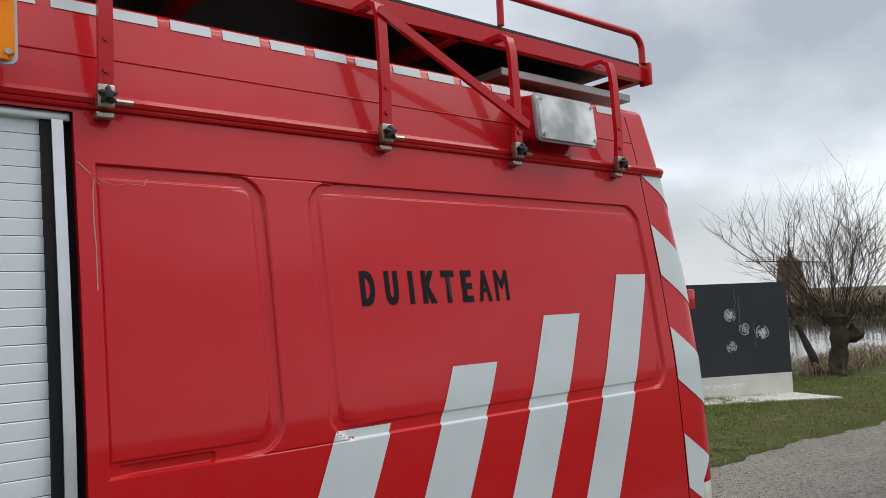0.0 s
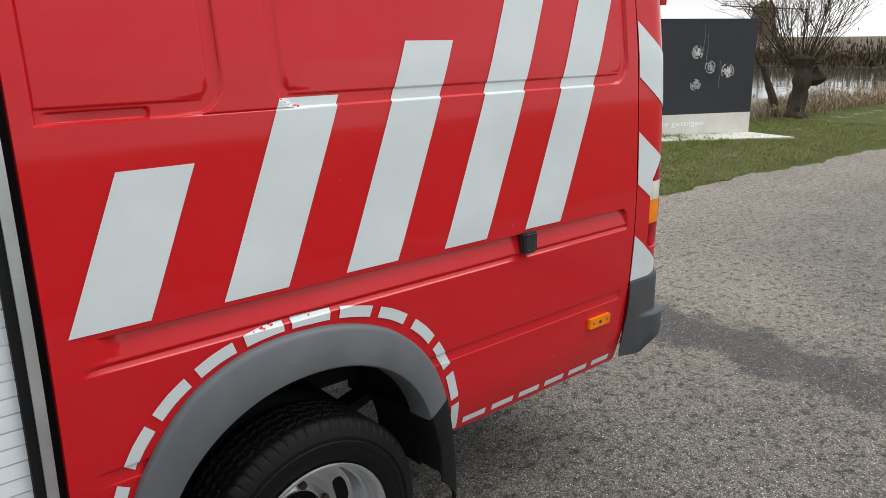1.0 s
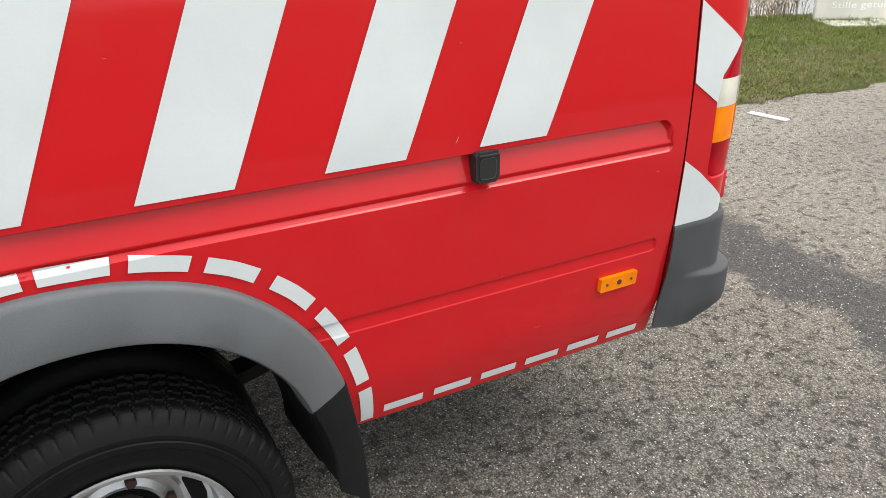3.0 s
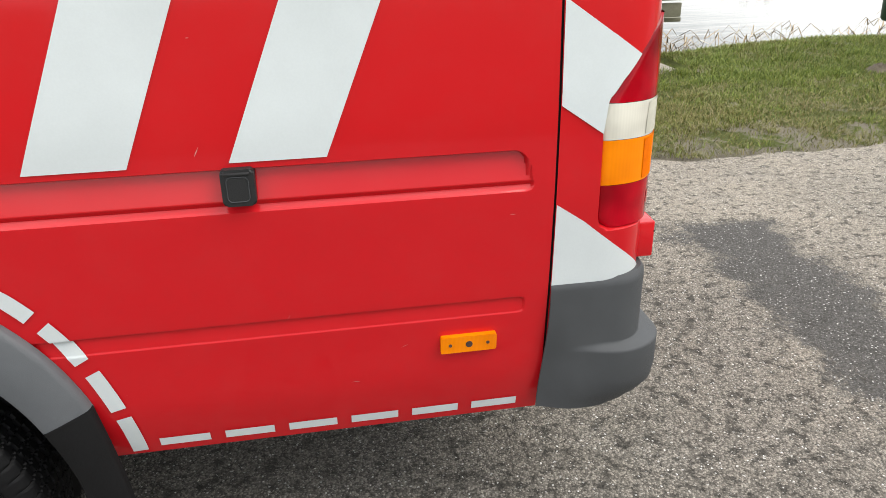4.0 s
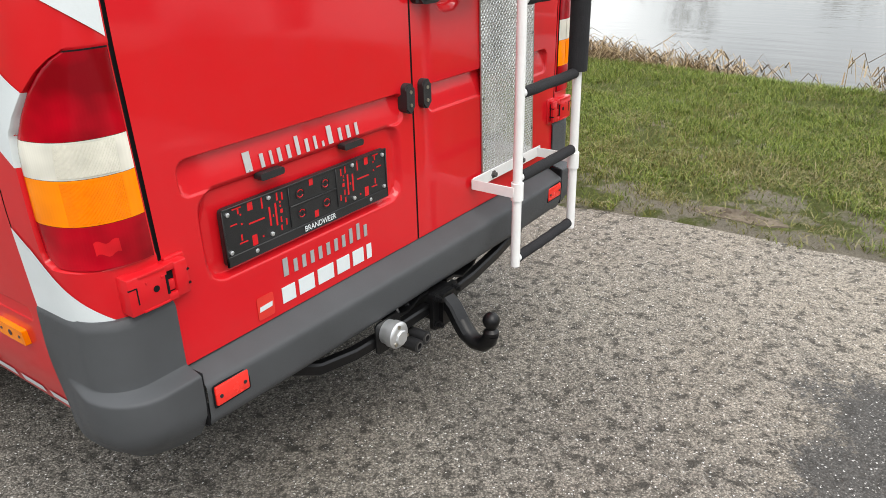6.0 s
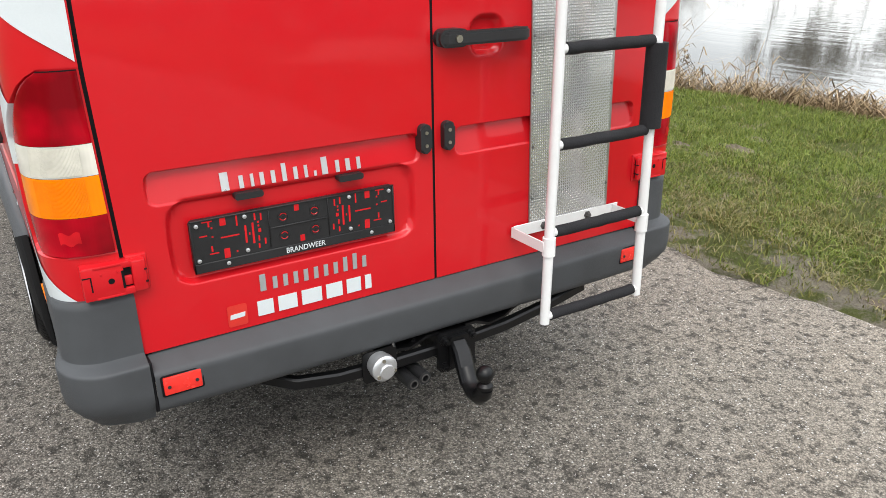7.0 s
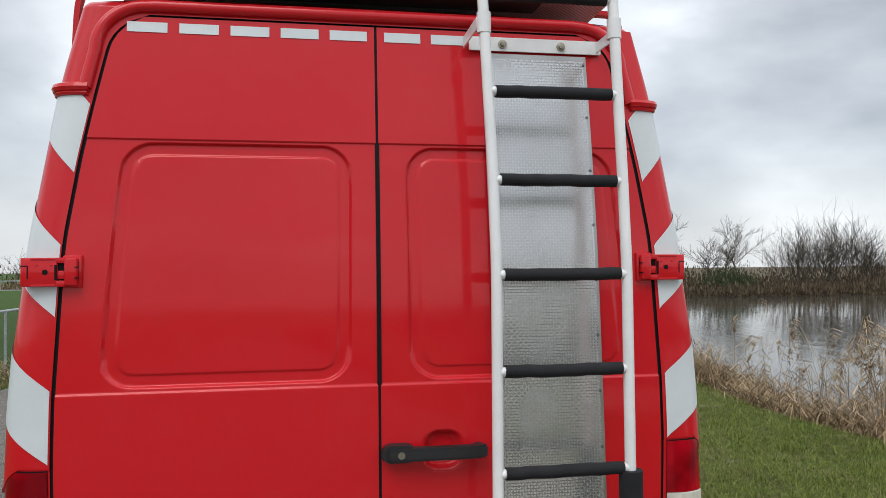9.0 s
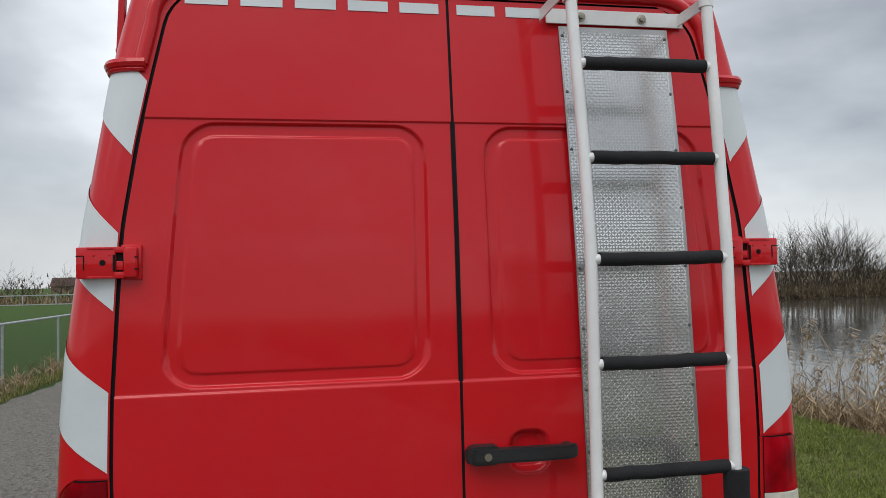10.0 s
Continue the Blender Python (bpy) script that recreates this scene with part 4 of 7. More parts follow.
def roof_outline(inset, z):
    zb = min(z, 2.46)
    pts = [(x, -half_width(zb) + inset) for x in lin(-3.6, XS, 24)]
    for q in lin(0.2, 2.0, 16):
        x, y, _ = pillar(q, zb, -inset * 0.98, -1)
        pts.append((x, y))
    return pts + [(rear_x(zb) - inset, 0.0)] + [(x, -y) for x, y in reversed(pts)]


rings = []
for inset, z in ((0, 2.442), (0, 2.458), (0.004, 2.468), (0.014, 2.477), (0.035, 2.485), (0.08, 2.491), (0.16, 2.496), (0.3, 2.50), (0.5, 2.505)):
    rings.append([bm.verts.new((x, y, z)) for x, y in roof_outline(inset, z)])
for a, b in zip(rings, rings[1:]):
    for i in range(len(a) - 1):
        bm.faces.new((a[i], a[i + 1], b[i + 1], b[i]))
bm.faces.new(rings[-1])
part("roof", bm, RED, van)
# rounded moulding round the top of the door opening
bm = bmesh.new()
frame_pts = []
for z in lin(2.235, 2.342, 8):
    frame_pts.append((rear_x(z) + 0.001, -(corner_y(z) + 0.026), z))
for a in lin(8, 82, 8):
    z = 2.342 + 0.122 * math.sin(radians(a))
    frame_pts.append((rear_x(z) + 0.002, -(corner_y(2.342) + 0.026 - 0.126 * (1 - math.cos(radians(a)))), z))
mirror = [(x, -y, z) for x, y, z in reversed(frame_pts)]
mid_pts = [(rear_x(2.466) + 0.003, y, 2.4655) for y in lin(frame_pts[-1][1] + 0.04, -frame_pts[-1][1] - 0.04, 16)]
tube(bm, frame_pts + mid_pts + mirror, 0.0175, 12)
part("door_moulding", bm, RED, van, "rounded red moulding over the rear doors")
bm = bmesh.new()
lip = [(rear_x(2.468) + 0.004 - 0.02 * (abs(y) / 0.66) ** 6, y, 2.470 + 0.004 * (1 - (y / 0.66) ** 2)) for y in lin(-0.66, 0.66, 24)]
tube(bm, lip, 0.011, 8)
part("roof_lip", bm, RED, van)

# seam along the side of the raised roof
bm = bmesh.new()
tube(bm, [(x, -half_width(2.338) - 0.0004, 2.338) for x in lin(-3.6, XS, 30)], 0.0022, 6)
part("roof_seam", bm, RED, van)

# rear doors
doors = {}
for name, s in (("left", -1), ("right", 1)):
    bm = bmesh.new()
    us = spread(0.0, 1.0, 0.025, (0.07, 0.10, 0.15, 0.28, 0.845, 0.885), 0.05, 0.0045)
    zz = spread(0.602, DOOR_TOP - 0.006, 0.025, (0.750, 0.950, 1.025, 1.21, 1.31, 1.443, 1.456, 1.486, 2.090, 2.060, 2.100), 0.014, 0.0022)

    def door(u, z):
        outer, inner = s * (gap_y(z) - 0.0085), (0.0022 if s < 0 else 0.0098)
        y = inner + (outer - inner) * (u if s > 0 else 1 - u)
        return rear(y, z)

    us_d = us if s > 0 else sorted(1 - u for u in us)
    sheet(bm, door, us_d, zz)
    doors[name] = part("rear_door", bm, RED, van, "red rear door, closed")
# seals round the doors
bm = bmesh.new()
sheet(bm, lambda y, z: (rear_x(z) - 0.002, y, z), [0.0, 0.006, 0.012], lin(0.602, DOOR_TOP - 0.01, 60))
pieces("door_seal", bm, SEAL_AND_SHADE, van)
for s in (-1, 1):
    bm = bmesh.new()
    sheet(bm, lambda u, z: (rear_x(z) - 0.0055, s * (gap_y(z) + 0.006 - 0.03 * u), z), lin(0, 1, 2), lin(0.56, DOOR_TOP, 90), flip=s > 0)
    pieces("door_seal", bm, SEAL_AND_SHADE, van)
bm = bmesh.new()
sheet(bm, lambda y, z: (rear_x(z) - 0.009, y, z), lin(-0.66, 0.66, 20), [2.425, 2.450])
sheet(bm, lambda y, z: (-0.04, y, z), lin(-0.80, 0.80, 20), [0.57, 0.612])
pieces("door_seal", bm, SEAL_AND_SHADE, van)

# dashes over the doors
for i in range(10):
    y0 = -0.655 + 0.1335 * i + (0.018 if i > 4 else 0)
    bm = bmesh.new()
    sheet(bm, lambda y, z: rear(y, z, 0.002), lin(y0, y0 + 0.103, 4), lin(2.393, 2.421, 3))
    part("white_dash", bm, WHITE_VINYL, doors["left" if i < 5 else "right"])


# hinges
def hinge(z0, z1, s):
    zc, hz = (z0 + z1) / 2, (z1 - z0) / 2
    x0, yb = rear_x(zc), corner_y(zc)
    m = Matrix.Translation((x0, s * yb, zc)) @ Matrix.Diagonal((1, s, 1, 1))

    def block(name, mat, parent, *spec, label=""):
        bm = bmesh.new()
        for xa, xb, ya, yb_, za, zb, bev in spec:
            box(bm, xa, xb, ya, yb_, za, zb, bev, 2, m)
        bmesh.ops.recalc_face_normals(bm, faces=bm.faces)
        return (part if len(spec) == 1 else pieces)(name, bm, mat, parent, label)

    h = block("hinge", RED, van, (-0.060, 0.022, 0.000, 0.086, -hz, hz, 0.004), label="red painted door hinge")
    block("hinge_leaf", RED, h, (-0.006, 0.023, -0.047, -0.016, -hz + 0.002, hz - 0.001, 0.005))
    block("hinge_pad", RED, h, (-0.008, 0.006, -0.054, -0.008, -hz - 0.004, hz + 0.006, 0.004))
    block("knuckle", RED, h, (-0.012, 0.0215, -0.018, 0.004, hz * 0.62, hz, 0.002), (-0.012, 0.0215, -0.018, 0.004, -hz, -hz * 0.58, 0.002), (-0.012, 0.019, -0.016, 0.002, -hz * 0.48, hz * 0.1, 0.003))
    # solid black strips paint the shade in the hinge's gaps and slots
    block("hinge_gap", SEAL_AND_SHADE, h, (-0.010, 0.0226, 0.0005, 0.006, -hz * 0.55, hz * 0.5, 0.0), (-0.010, 0.014, -0.017, 0.001, -hz * 0.62, hz * 0.62, 0.0), (0.0, 0.0226, 0.067, 0.0700, -hz * 0.45, hz * 0.45, 0.0), (0.0, 0.0226, 0.070, 0.0855, hz * 0.40, hz * 0.47, 0.0))
    block("hinge_gap", SEAL_AND_SHADE, h, (0.0105, 0.0135, -0.0475, -0.044, -hz * 0.75, hz * 0.75, 0.0), (0.0080, 0.0245, -0.0475, -0.042, hz * 0.30, hz * 0.38, 0.0), (0.0080, 0.0245, -0.0475, -0.042, -hz * 0.46, -hz * 0.36, 0.0))
    block("hinge_edge", RED, h, (0.0215, 0.0236, 0.004, 0.062, hz - 0.006, hz - 0.001, 0.0008), (0.0215, 0.0236, 0.004, 0.062, -hz + 0.001, -hz + 0.006, 0.0008), (0.0215, 0.0236, 0.045, 0.049, hz * 0.42, hz * 0.55, 0.0006), (0.0215, 0.0236, 0.011, 0.015, hz * 0.42, hz * 0.55, 0.0006))
    # a black stub paints the dark inside of the bolt hole
    bm = bmesh.new()
    tube(bm, [(x0 + 0.01, s * (yb + 0.028), zc), (x0 + 0.0228, s * (yb + 0.028), zc)], 0.0068, 12)
    part("bolt_hole", bm, SEAL_AND_SHADE, h)


for s in (-1, 1):
    hinge(1.717, 1.790, s)
    hinge(0.768, 0.846, s)

# tail lights
for s in (-1, 1):

    def lamp_pt(u, z, off):
        """u from the lamp's front edge (0) to its rear edge (1)."""
        q = lamp_front(z, s)
        q += (1.993 - q) * u
        return pillar(q, z, off - lamp_sink(q), s)

    bm = bmesh.new()
    sheet(bm, lambda u, z: lamp_pt(u, z, 0.0012), lin(0, 1, 14), lin(0.8652, 1.2578, 30), flip=s > 0)
    thicken(bm, 0.012)
    lamp = part("tail_light", bm, SEAL_AND_SHADE, van, "wraparound tail light with red, clear and amber segments")
    for z0, z1, mat, nm in ((0.867, 0.9535, LENS_RED, "red_lens"), (0.9543, 1.0405, LENS_AMBER, "amber_lens"), (1.0412, 1.1085, LENS_CLEAR, "clear_lens"), (1.1093, 1.256, LENS_RED, "red_lens")):
        bm = bmesh.new()
        n = 18

        def lens_pt(u, z):
            edge = min(u, 1 - u) * 14
            bulge = 0.0055 * min(edge, 1) ** 0.5
            return lamp_pt(u, z, 0.0020 + bulge)

        sheet(bm, lens_pt, [0, 0.01, 0.03, 0.07] + lin(0.12, 0.88, n) + [0.93, 0.97, 0.99, 1], lin(z0, z1, max(int((z1 - z0) / 0.012), 3)), flip=s > 0)
        one = part(nm, bm, mat, lamp)
        if nm != "red_lens":
            # fluted field over the bulb
            bm = bmesh.new()
            sheet(bm, lambda u, z: lamp_pt(u, z, 0.0078 + 0.0010 * math.cos(u * 314) ** 2), lin(0.44, 0.92, 145), lin(z0 + 0.004, z1 - 0.004, 2), flip=s > 0)
            part("fluted_field", bm, FLUTE[nm], one)
    bm = bmesh.new()
    sheet(bm, lambda u, z: lamp_pt(0.60 + 0.20 * u, z + 0.004 * math.sin(9 * u), 0.0083), lin(0, 1, 8), lin(0.895, 0.921, 3), flip=s > 0)
    part("reflector", bm, REFLECTOR, lamp, "bright red reflector behind the lens")

# bumper: corners, middle beam, reflectors
BUMP_Z = [0.445, 0.447, 0.455, 0.475, 0.50, 0.53, 0.56, 0.578, 0.588, 0.594, 0.597, 0.599, 0.602, 0.605, 0.608, 0.611, 0.615, 0.635, 0.67, 0.71, 0.740, 0.751, 0.757, 0.760, 0.7605]


def bump_path(u):
    """Plan of the rear bumper's corner: along the flank, round, and on to the rear."""
    x0, x1, y0, y1, r = -0.240, -0.018, 0.957, 0.792, 0.085
    xc = x1 - r
    if u < 1:
        return x0 + (xc - x0) * u, y0, 0.0, 1.0
    if u > 2:
        return x1, y0 - r - (y0 - r - y1) * (u - 2), 1.0, 0.0
    th = (u - 1) * math.pi / 2
    return xc + r * math.sin(th), y0 - r + r * math.cos(th), math.sin(th), math.cos(th)


for s in (-1, 1):
    bm = bmesh.new()

    def bumper_pt(u, k):
        z = BUMP_Z[int(k)]
        x, y, nx, ny = bump_path(u)
        o = (0.018 + 0.026 * step01(u, 1.0, 2.0)) * (1 - step01(z, 0.595, 0.612)) * step01(u, 0.30, 1.15)
        o -= 0.022 * (1 - step01(u, 0.0, 0.5)) * (1 - step01(z, 0.45, 0.68))
        o -= (0.038 + 0.020 * step01(u, 0.6, 1.4) * (1 - step01(u, 1.7, 2.6))) * (1 - step01(z, 0.435, 0.535)) ** 2 * step01(u, 0.1, 1.2)
        o -= 0.008 * step01(z, 0.748, 0.761) + (0.03 if k == len(BUMP_Z) - 1 else 0)
        x -= 0.015 * (1 - step01(z, 0.44, 0.74)) * (1 - step01(u, 0.0, 0.8))
        lift = (0.018 * (1 - step01(u, 0.0, 1.2)) - 0.006) * (1 - step01(z, 0.44, 0.52))
        return (x + nx * o, s * (y + ny * o), z + lift)

    sheet(bm, bumper_pt, lin(0, 1, 16) + lin(1.04, 2.0, 26) + lin(2.1, 3.0, 8), list(range(len(BUMP_Z))), flip=s > 0)
    thicken(bm, 0.004)
    part("bumper_corner", bm, GREY_PLASTIC, van, "grey textured plastic bumper corner")
bm = bmesh.new()
beam = [(-0.05, 0.455), (0.000, 0.456), (0.018, 0.458), (0.029, 0.464), (0.0365, 0.476), (0.0395, 0.488), (0.0425, 0.545), (0.0428, 0.558), (0.0418, 0.565), (0.0385, 0.570), (0.033, 0.5738), (0.027, 0.5770), (0.0, 0.591), (-0.035, 0.604)]
sheet(bm, lambda y, k: (beam[int(k)][0] - 0.006 - 0.012 * (abs(y) / 0.82) ** 4, y, beam[int(k)][1]), lin(-0.785, 0.785, 40), list(range(len(beam))))
bumper = part("bumper", bm, GREY_PLASTIC, van, "grey textured plastic rear bumper")
for s in (-1, 1):
    bm = bmesh.new()
    box(bm, 0.024, 0.046, -0.044, 0.044, -0.023, 0.023, 0.003, 2, pose(-0.0125, s * 0.726, 0.534))
    r = part("reflector", bm, REFLEX, bumper, "red rear reflector")
    bm = bmesh.new()
    rim_pts = [(0.0285, s * 0.726 + u, 0.534 + v) for u, v in round_rect(-0.047, 0.047, -0.026, 0.026, 0.004)]
    tube(bm, rim_pts + rim_pts[:1], 0.0022, 6)
    part("reflector_rim", bm, SEAL_AND_SHADE, r)
    bm = bmesh.new()
    for dy in (-0.032, 0.032):
        tube(bm, [(0.030, s * 0.726 + dy, 0.532), (0.0350, s * 0.726 + dy, 0.532)], 0.0045, 8)
    pieces("screw", bm, BLACK_PLASTIC, r)
    bm = bmesh.new()
    box(bm, -0.02, 0.0235, -0.0035, 0.0035, 0.470, 0.600, 0.002, 1, pose(0, s * 0.789, 0))
    part("bumper_seam", bm, SEAL_AND_SHADE, bumper)

# door fittings
left, right = doors["left"], doors["right"]
for y in (-0.026, 0.046):
    bm = bmesh.new()
    x0 = rear_x(1.01)
    prism(bm, round_rect(y - 0.017, y + 0.017, 0.972, 1.050, 0.015), lambda u, v, h: (x0 - 0.01 + h, u, v), 0.030)
    bmesh.ops.bevel(bm, geom=[e for e in bm.edges if all(v.co.x > x0 + 0.019 for v in e.verts)], offset=0.004, segments=2, affect="EDGES")
    k = part("door_check", bm, BLACK_PLASTIC, left if y < 0 else right)
    bm = bmesh.new()
    for z in (0.994, 1.028):
        tube(bm, [(x0 + 0.015, y, z), (x0 + 0.0225, y, z)], 0.005, 8)
    pieces("screw", bm, CHROME, k)
# handle
bm = bmesh.new()
x0 = rear_x(1.26)
pts = [(x0 + 0.012, 0.020, 1.262), (x0 + 0.030, 0.034, 1.262), (x0 + 0.036, 0.10, 1.263), (x0 + 0.040, 0.19, 1.263), (x0 + 0.036, 0.262, 1.263), (x0 + 0.020, 0.284, 1.262)]
for w, t, dz in ((0.034, 0.026, 0.0), (0.022, 0.034, 0.0)):
    flat_bar(bm, [(a, b, c + dz) for a, b, c in pts], (0, 0, 1), w, t)
prism(bm, round_rect(0.010, 0.098, 1.240, 1.286, 0.022), lambda u, v, h: (x0 - 0.002 + h, u, v), 0.038)
prism(bm, round_rect(0.256, 0.292, 1.247, 1.279, 0.015), lambda u, v, h: (x0 - 0.002 + h, u, v), 0.026)
handle = part("door_handle", bm, BLACK_PLASTIC, right, "black plastic pull handle")
bm = bmesh.new()
tube(bm, [(x0 + 0.030, 0.058, 1.263), (x0 + 0.0525, 0.058, 1.263)], 0.0095, 16)
part("lock", bm, CHROME, handle, "chrome key lock")
# number plate holder, empty
bm = bmesh.new()
x0 = rear_x(0.84) - 0.008
prism(bm, round_rect(-0.652, -0.122, 0.772, 0.902, 0.010), lambda u, v, h: (x0 + h, u, v), 0.012)
holder = part("plate_holder", bm, BLACK_PLASTIC, left, "empty black number plate holder with slots")
bm = bmesh.new()
fr = x0 + 0.012
for a, b, c, d in ((-0.652, -0.122, 0.898, 0.902), (-0.652, -0.122, 0.772, 0.795), (-0.652, -0.648, 0.772, 0.902), (-0.126, -0.122, 0.772, 0.902), (-0.4655, -0.4635, 0.80, 0.897), (-0.3105, -0.3085, 0.80, 0.897), (-0.463, -0.311, 0.8475, 0.8505)):
    box(bm, fr - 0.002, fr + 0.003, a, b, c, d, 0.001, 1)
part("holder_rim", bm, BLACK_PLASTIC, holder)
# slots: distance from the outer edge, depth below the top, width, height, in millimetres; mirrored at the other end
SLOTS = ((41, 5, 24, 3), (44, 13, 4, 12), (29, 41, 18, 3), (50, 23, 4, 4), (50, 46, 4, 4), (46, 78, 4, 14), (50, 91, 22, 3), (77, 11, 14, 20), (91, 53, 44, 3.5), (110, 15, 4, 26), (80, 97, 14, 24), (104, 97, 4, 4), (129, 56, 5, 44), (138, 57, 3, 6), (147, 57, 5, 52), (154, 14, 4, 18), (169, 17, 4, 18), (161, 30, 4, 5), (161, 40, 4, 5), (163, 53, 7, 9), (160, 74, 4, 13), (159, 95, 4, 13), (175, 85, 4, 15))
bm = bmesh.new()
for sg, edge_y in ((1, -0.652), (-1, -0.122)):
    for du, dv, w, h in SLOTS:
        y, z, w, h = edge_y + sg * du / 1000, 0.899 - dv / 1000 * 0.93, w / 1000, h / 1000
        box(bm, fr - 0.004, fr + 0.0006, y - w / 2, y + w / 2, z - h / 2, z + h / 2)
for y, z in ((-0.392, 0.889), (-0.382, 0.808)):
    box(bm, fr - 0.004, fr + 0.0006, y - 0.006, y + 0.006, z - 0.008, z + 0.008)
pieces("slot", bm, RED, holder, "slots through which red paint shows")
bm = bmesh.new()
for y in (-0.428, -0.346):
    for z in (0.824, 0.872):
        lathe(bm, (fr, y, z), "x", [(0.014, 0.0), (0.014, 0.0015), (0.012, 0.0015), (0.012, 0.0)], 20)
        lathe(bm, (fr, y, z), "x", [(0.004, 0.0), (0.004, 0.0015), (0.002, 0.0015)], 12)
pieces("boss", bm, BLACK_PLASTIC, holder)
bm = bmesh.new()
for y in (-0.428, -0.346):
    for z in (0.824, 0.872):
        for a0 in (20, 200):
            arc_pts = [(fr + 0.0002, y + 0.009 * math.cos(radians(a)), z + 0.009 * math.sin(radians(a))) for a in lin(a0, a0 + 130, 6)]
            tube(bm, arc_pts, 0.0011, 5)
pieces("ring_slot", bm, RED, holder)
bm = bmesh.new()
for y, z in ((-0.637, 0.888), (-0.639, 0.803), (-0.523, 0.891), (-0.137, 0.888), (-0.136, 0.803), (-0.251, 0.891), (-0.523, 0.806), (-0.251, 0.806), (-0.572, 0.784), (-0.192, 0.784)):
    lathe(bm, (fr + 0.003, y, z), "x", [(0.005, -0.003), (0.005, 0.001), (0.003, 0.002), (0.0005, 0.002)], 10)
pieces("screw", bm, ALU, holder)
lettering("white_lettering", "BRANDWEER", Matrix.Translation((fr + 0.0045, -0.428, 0.778)) @ Euler((radians(90), 0, radians(90))).to_matrix().to_4x4(), 0.104, 0.014, WHITE_VINYL, holder, "white capital letters", 1.0, 0.012)
# plate lamps
for y in (-0.506, -0.243):
    bm = bmesh.new()
    prism(bm, round_rect(y - 0.034, y + 0.034, 0.934, 0.950, 0.006), lambda u, v, h: (rear_x(0.94) - 0.012 + h, u, v), 0.024)
    part("plate_lamp", bm, BLACK_PLASTIC, left)


def word_bars(name, spec, y0, y1, z0, h, off, mat, parent, label, slant=0.0, fill=1.0):
    """A maker's name as plain bars, one per letter."""
    bm = bmesh.new()
    total = sum(w for w, _ in spec) + 0.28 * (len(spec) - 1)
    u = (y1 - y0) / total
    y = y0
    for w, tall in spec:
        wd = w * u * fill
        b = [(y, z0), (y + wd, z0), (y + wd + slant * h * tall, z0 + h * tall), (y + slant * h * tall, z0 + h * tall)]
        prism(bm, b, lambda p, q, d: tuple(np.add(rear(p, q, off), (d, 0, 0))), 0.0012)
        y += (w + 0.28) * u
    return pieces(name, bm, mat, parent, label)


word_bars("maker_badge", [(1.1, 1), (0.6, 0.7), (0.45, 0.7), (0.6, 0.7), (0.6, 0.7), (0.65, 1), (0.6, 0.7), (0.5, 0.7), (0.4, 0.3), (0.9, 1), (0.6, 0.7), (0.7, 0.7), (0.6, 0.7)], -0.566, -0.200, 0.958, 0.042, 0.002, BADGE, left, "silver badge on the sloping band", 0.0, 0.55)
word_bars("grey_sticker", [(0.9, 1)] + [(0.7, 0.72)] * 6 + [(0.7, 0.72), (0.7, 0.9), (0.7, 1), (0.7, 0.72)], -0.502, -0.202, 0.690, 0.044, 0.001, GREY_VINYL, left, "grey maker's sticker", 0.0, 0.6)
word_bars("white_sticker", [(0.9, 1), (1.1, 1), (1.2, 1), (1.0, 1), (0.9, 1), (0.4, 1)], -0.514, -0.198, 0.625, 0.040, 0.001, WHITE_VINYL, left, "white maker's sticker")
bm = bmesh.new()
prism(bm, round_rect(-0.590, -0.541, 0.614, 0.670, 0.006), lambda u, v, h: tuple(np.add(rear(u, v, 0.001), (h, 0, 0))), 0.001)
logo = part("emblem", bm, surface("emblem_red", (0.62, 0.03, 0.02), 0.4), left, "orange-red emblem")
bm = bmesh.new()
prism(bm, [(-0.585, 0.634), (-0.548, 0.636), (-0.546, 0.648), (-0.583, 0.646)], lambda u, v, h: tuple(np.add(rear(u, v, 0.0022), (h, 0, 0))), 0.0008)
part("emblem_bar", bm, WHITE_VINYL, logo)

# tread plate on the right door
def lean_y(z):
    return -0.026 * (z - 0.7) / 1.66


bm = bmesh.new()
sheet(bm, lambda u, z: (rear_x(z) + 0.006, u + lean_y(z), z), lin(0.334, 0.648, 4), lin(0.700, 2.372, 60))
thicken(bm, 0.004)
plate = part("tread_plate", bm, PLATE, right, "aluminium tread plate behind the ladder")
lv, lf = [], []
PIT = 0.0082
for j in range(int(1.658 / PIT)):
    z = 0.706 + PIT * j
    for i in range(37):
        y = 0.341 + PIT * i + lean_y(z)
        a = radians(45 if (i + j) % 2 else -45)
        du, dv = Vector((math.cos(a), math.sin(a))) * 0.0056, Vector((-math.sin(a), math.cos(a))) * 0.0029
        k, x = len(lv), rear_x(z) + 0.0062
        lean = (rear_x(z + 0.02) - rear_x(z - 0.02)) / 0.04
        for f, h in ((1.0, 0.0), (0.80, 0.0010)):
            for p2 in (-du, -dv, du, dv):
                lv.append((x + h + lean * p2.y * f, y + p2.x * f, z + p2.y * f))
        lf += [(k + 4, k + 5, k + 6, k + 7)] + [(k + q, k + (q + 1) % 4, k + 4 + (q + 1) % 4, k + 4 + q) for q in range(4)]
me = bpy.data.meshes.new("tread_ribs")
me.from_pydata(lv, [], lf)
me.materials.append(RIB)
ribs = tagged(new("tread_ribs", me), kind="stuff")
ribs.parent = plate
bm = bmesh.new()
for z in lin(0.78, 2.345, 10):
    for y in (0.343, 0.639):
        lathe(bm, (rear_x(z) + 0.006, y + lean_y(z), z), "x", [(0.005, 0), (0.004, 0.002), (0.0005, 0.003)], 8)
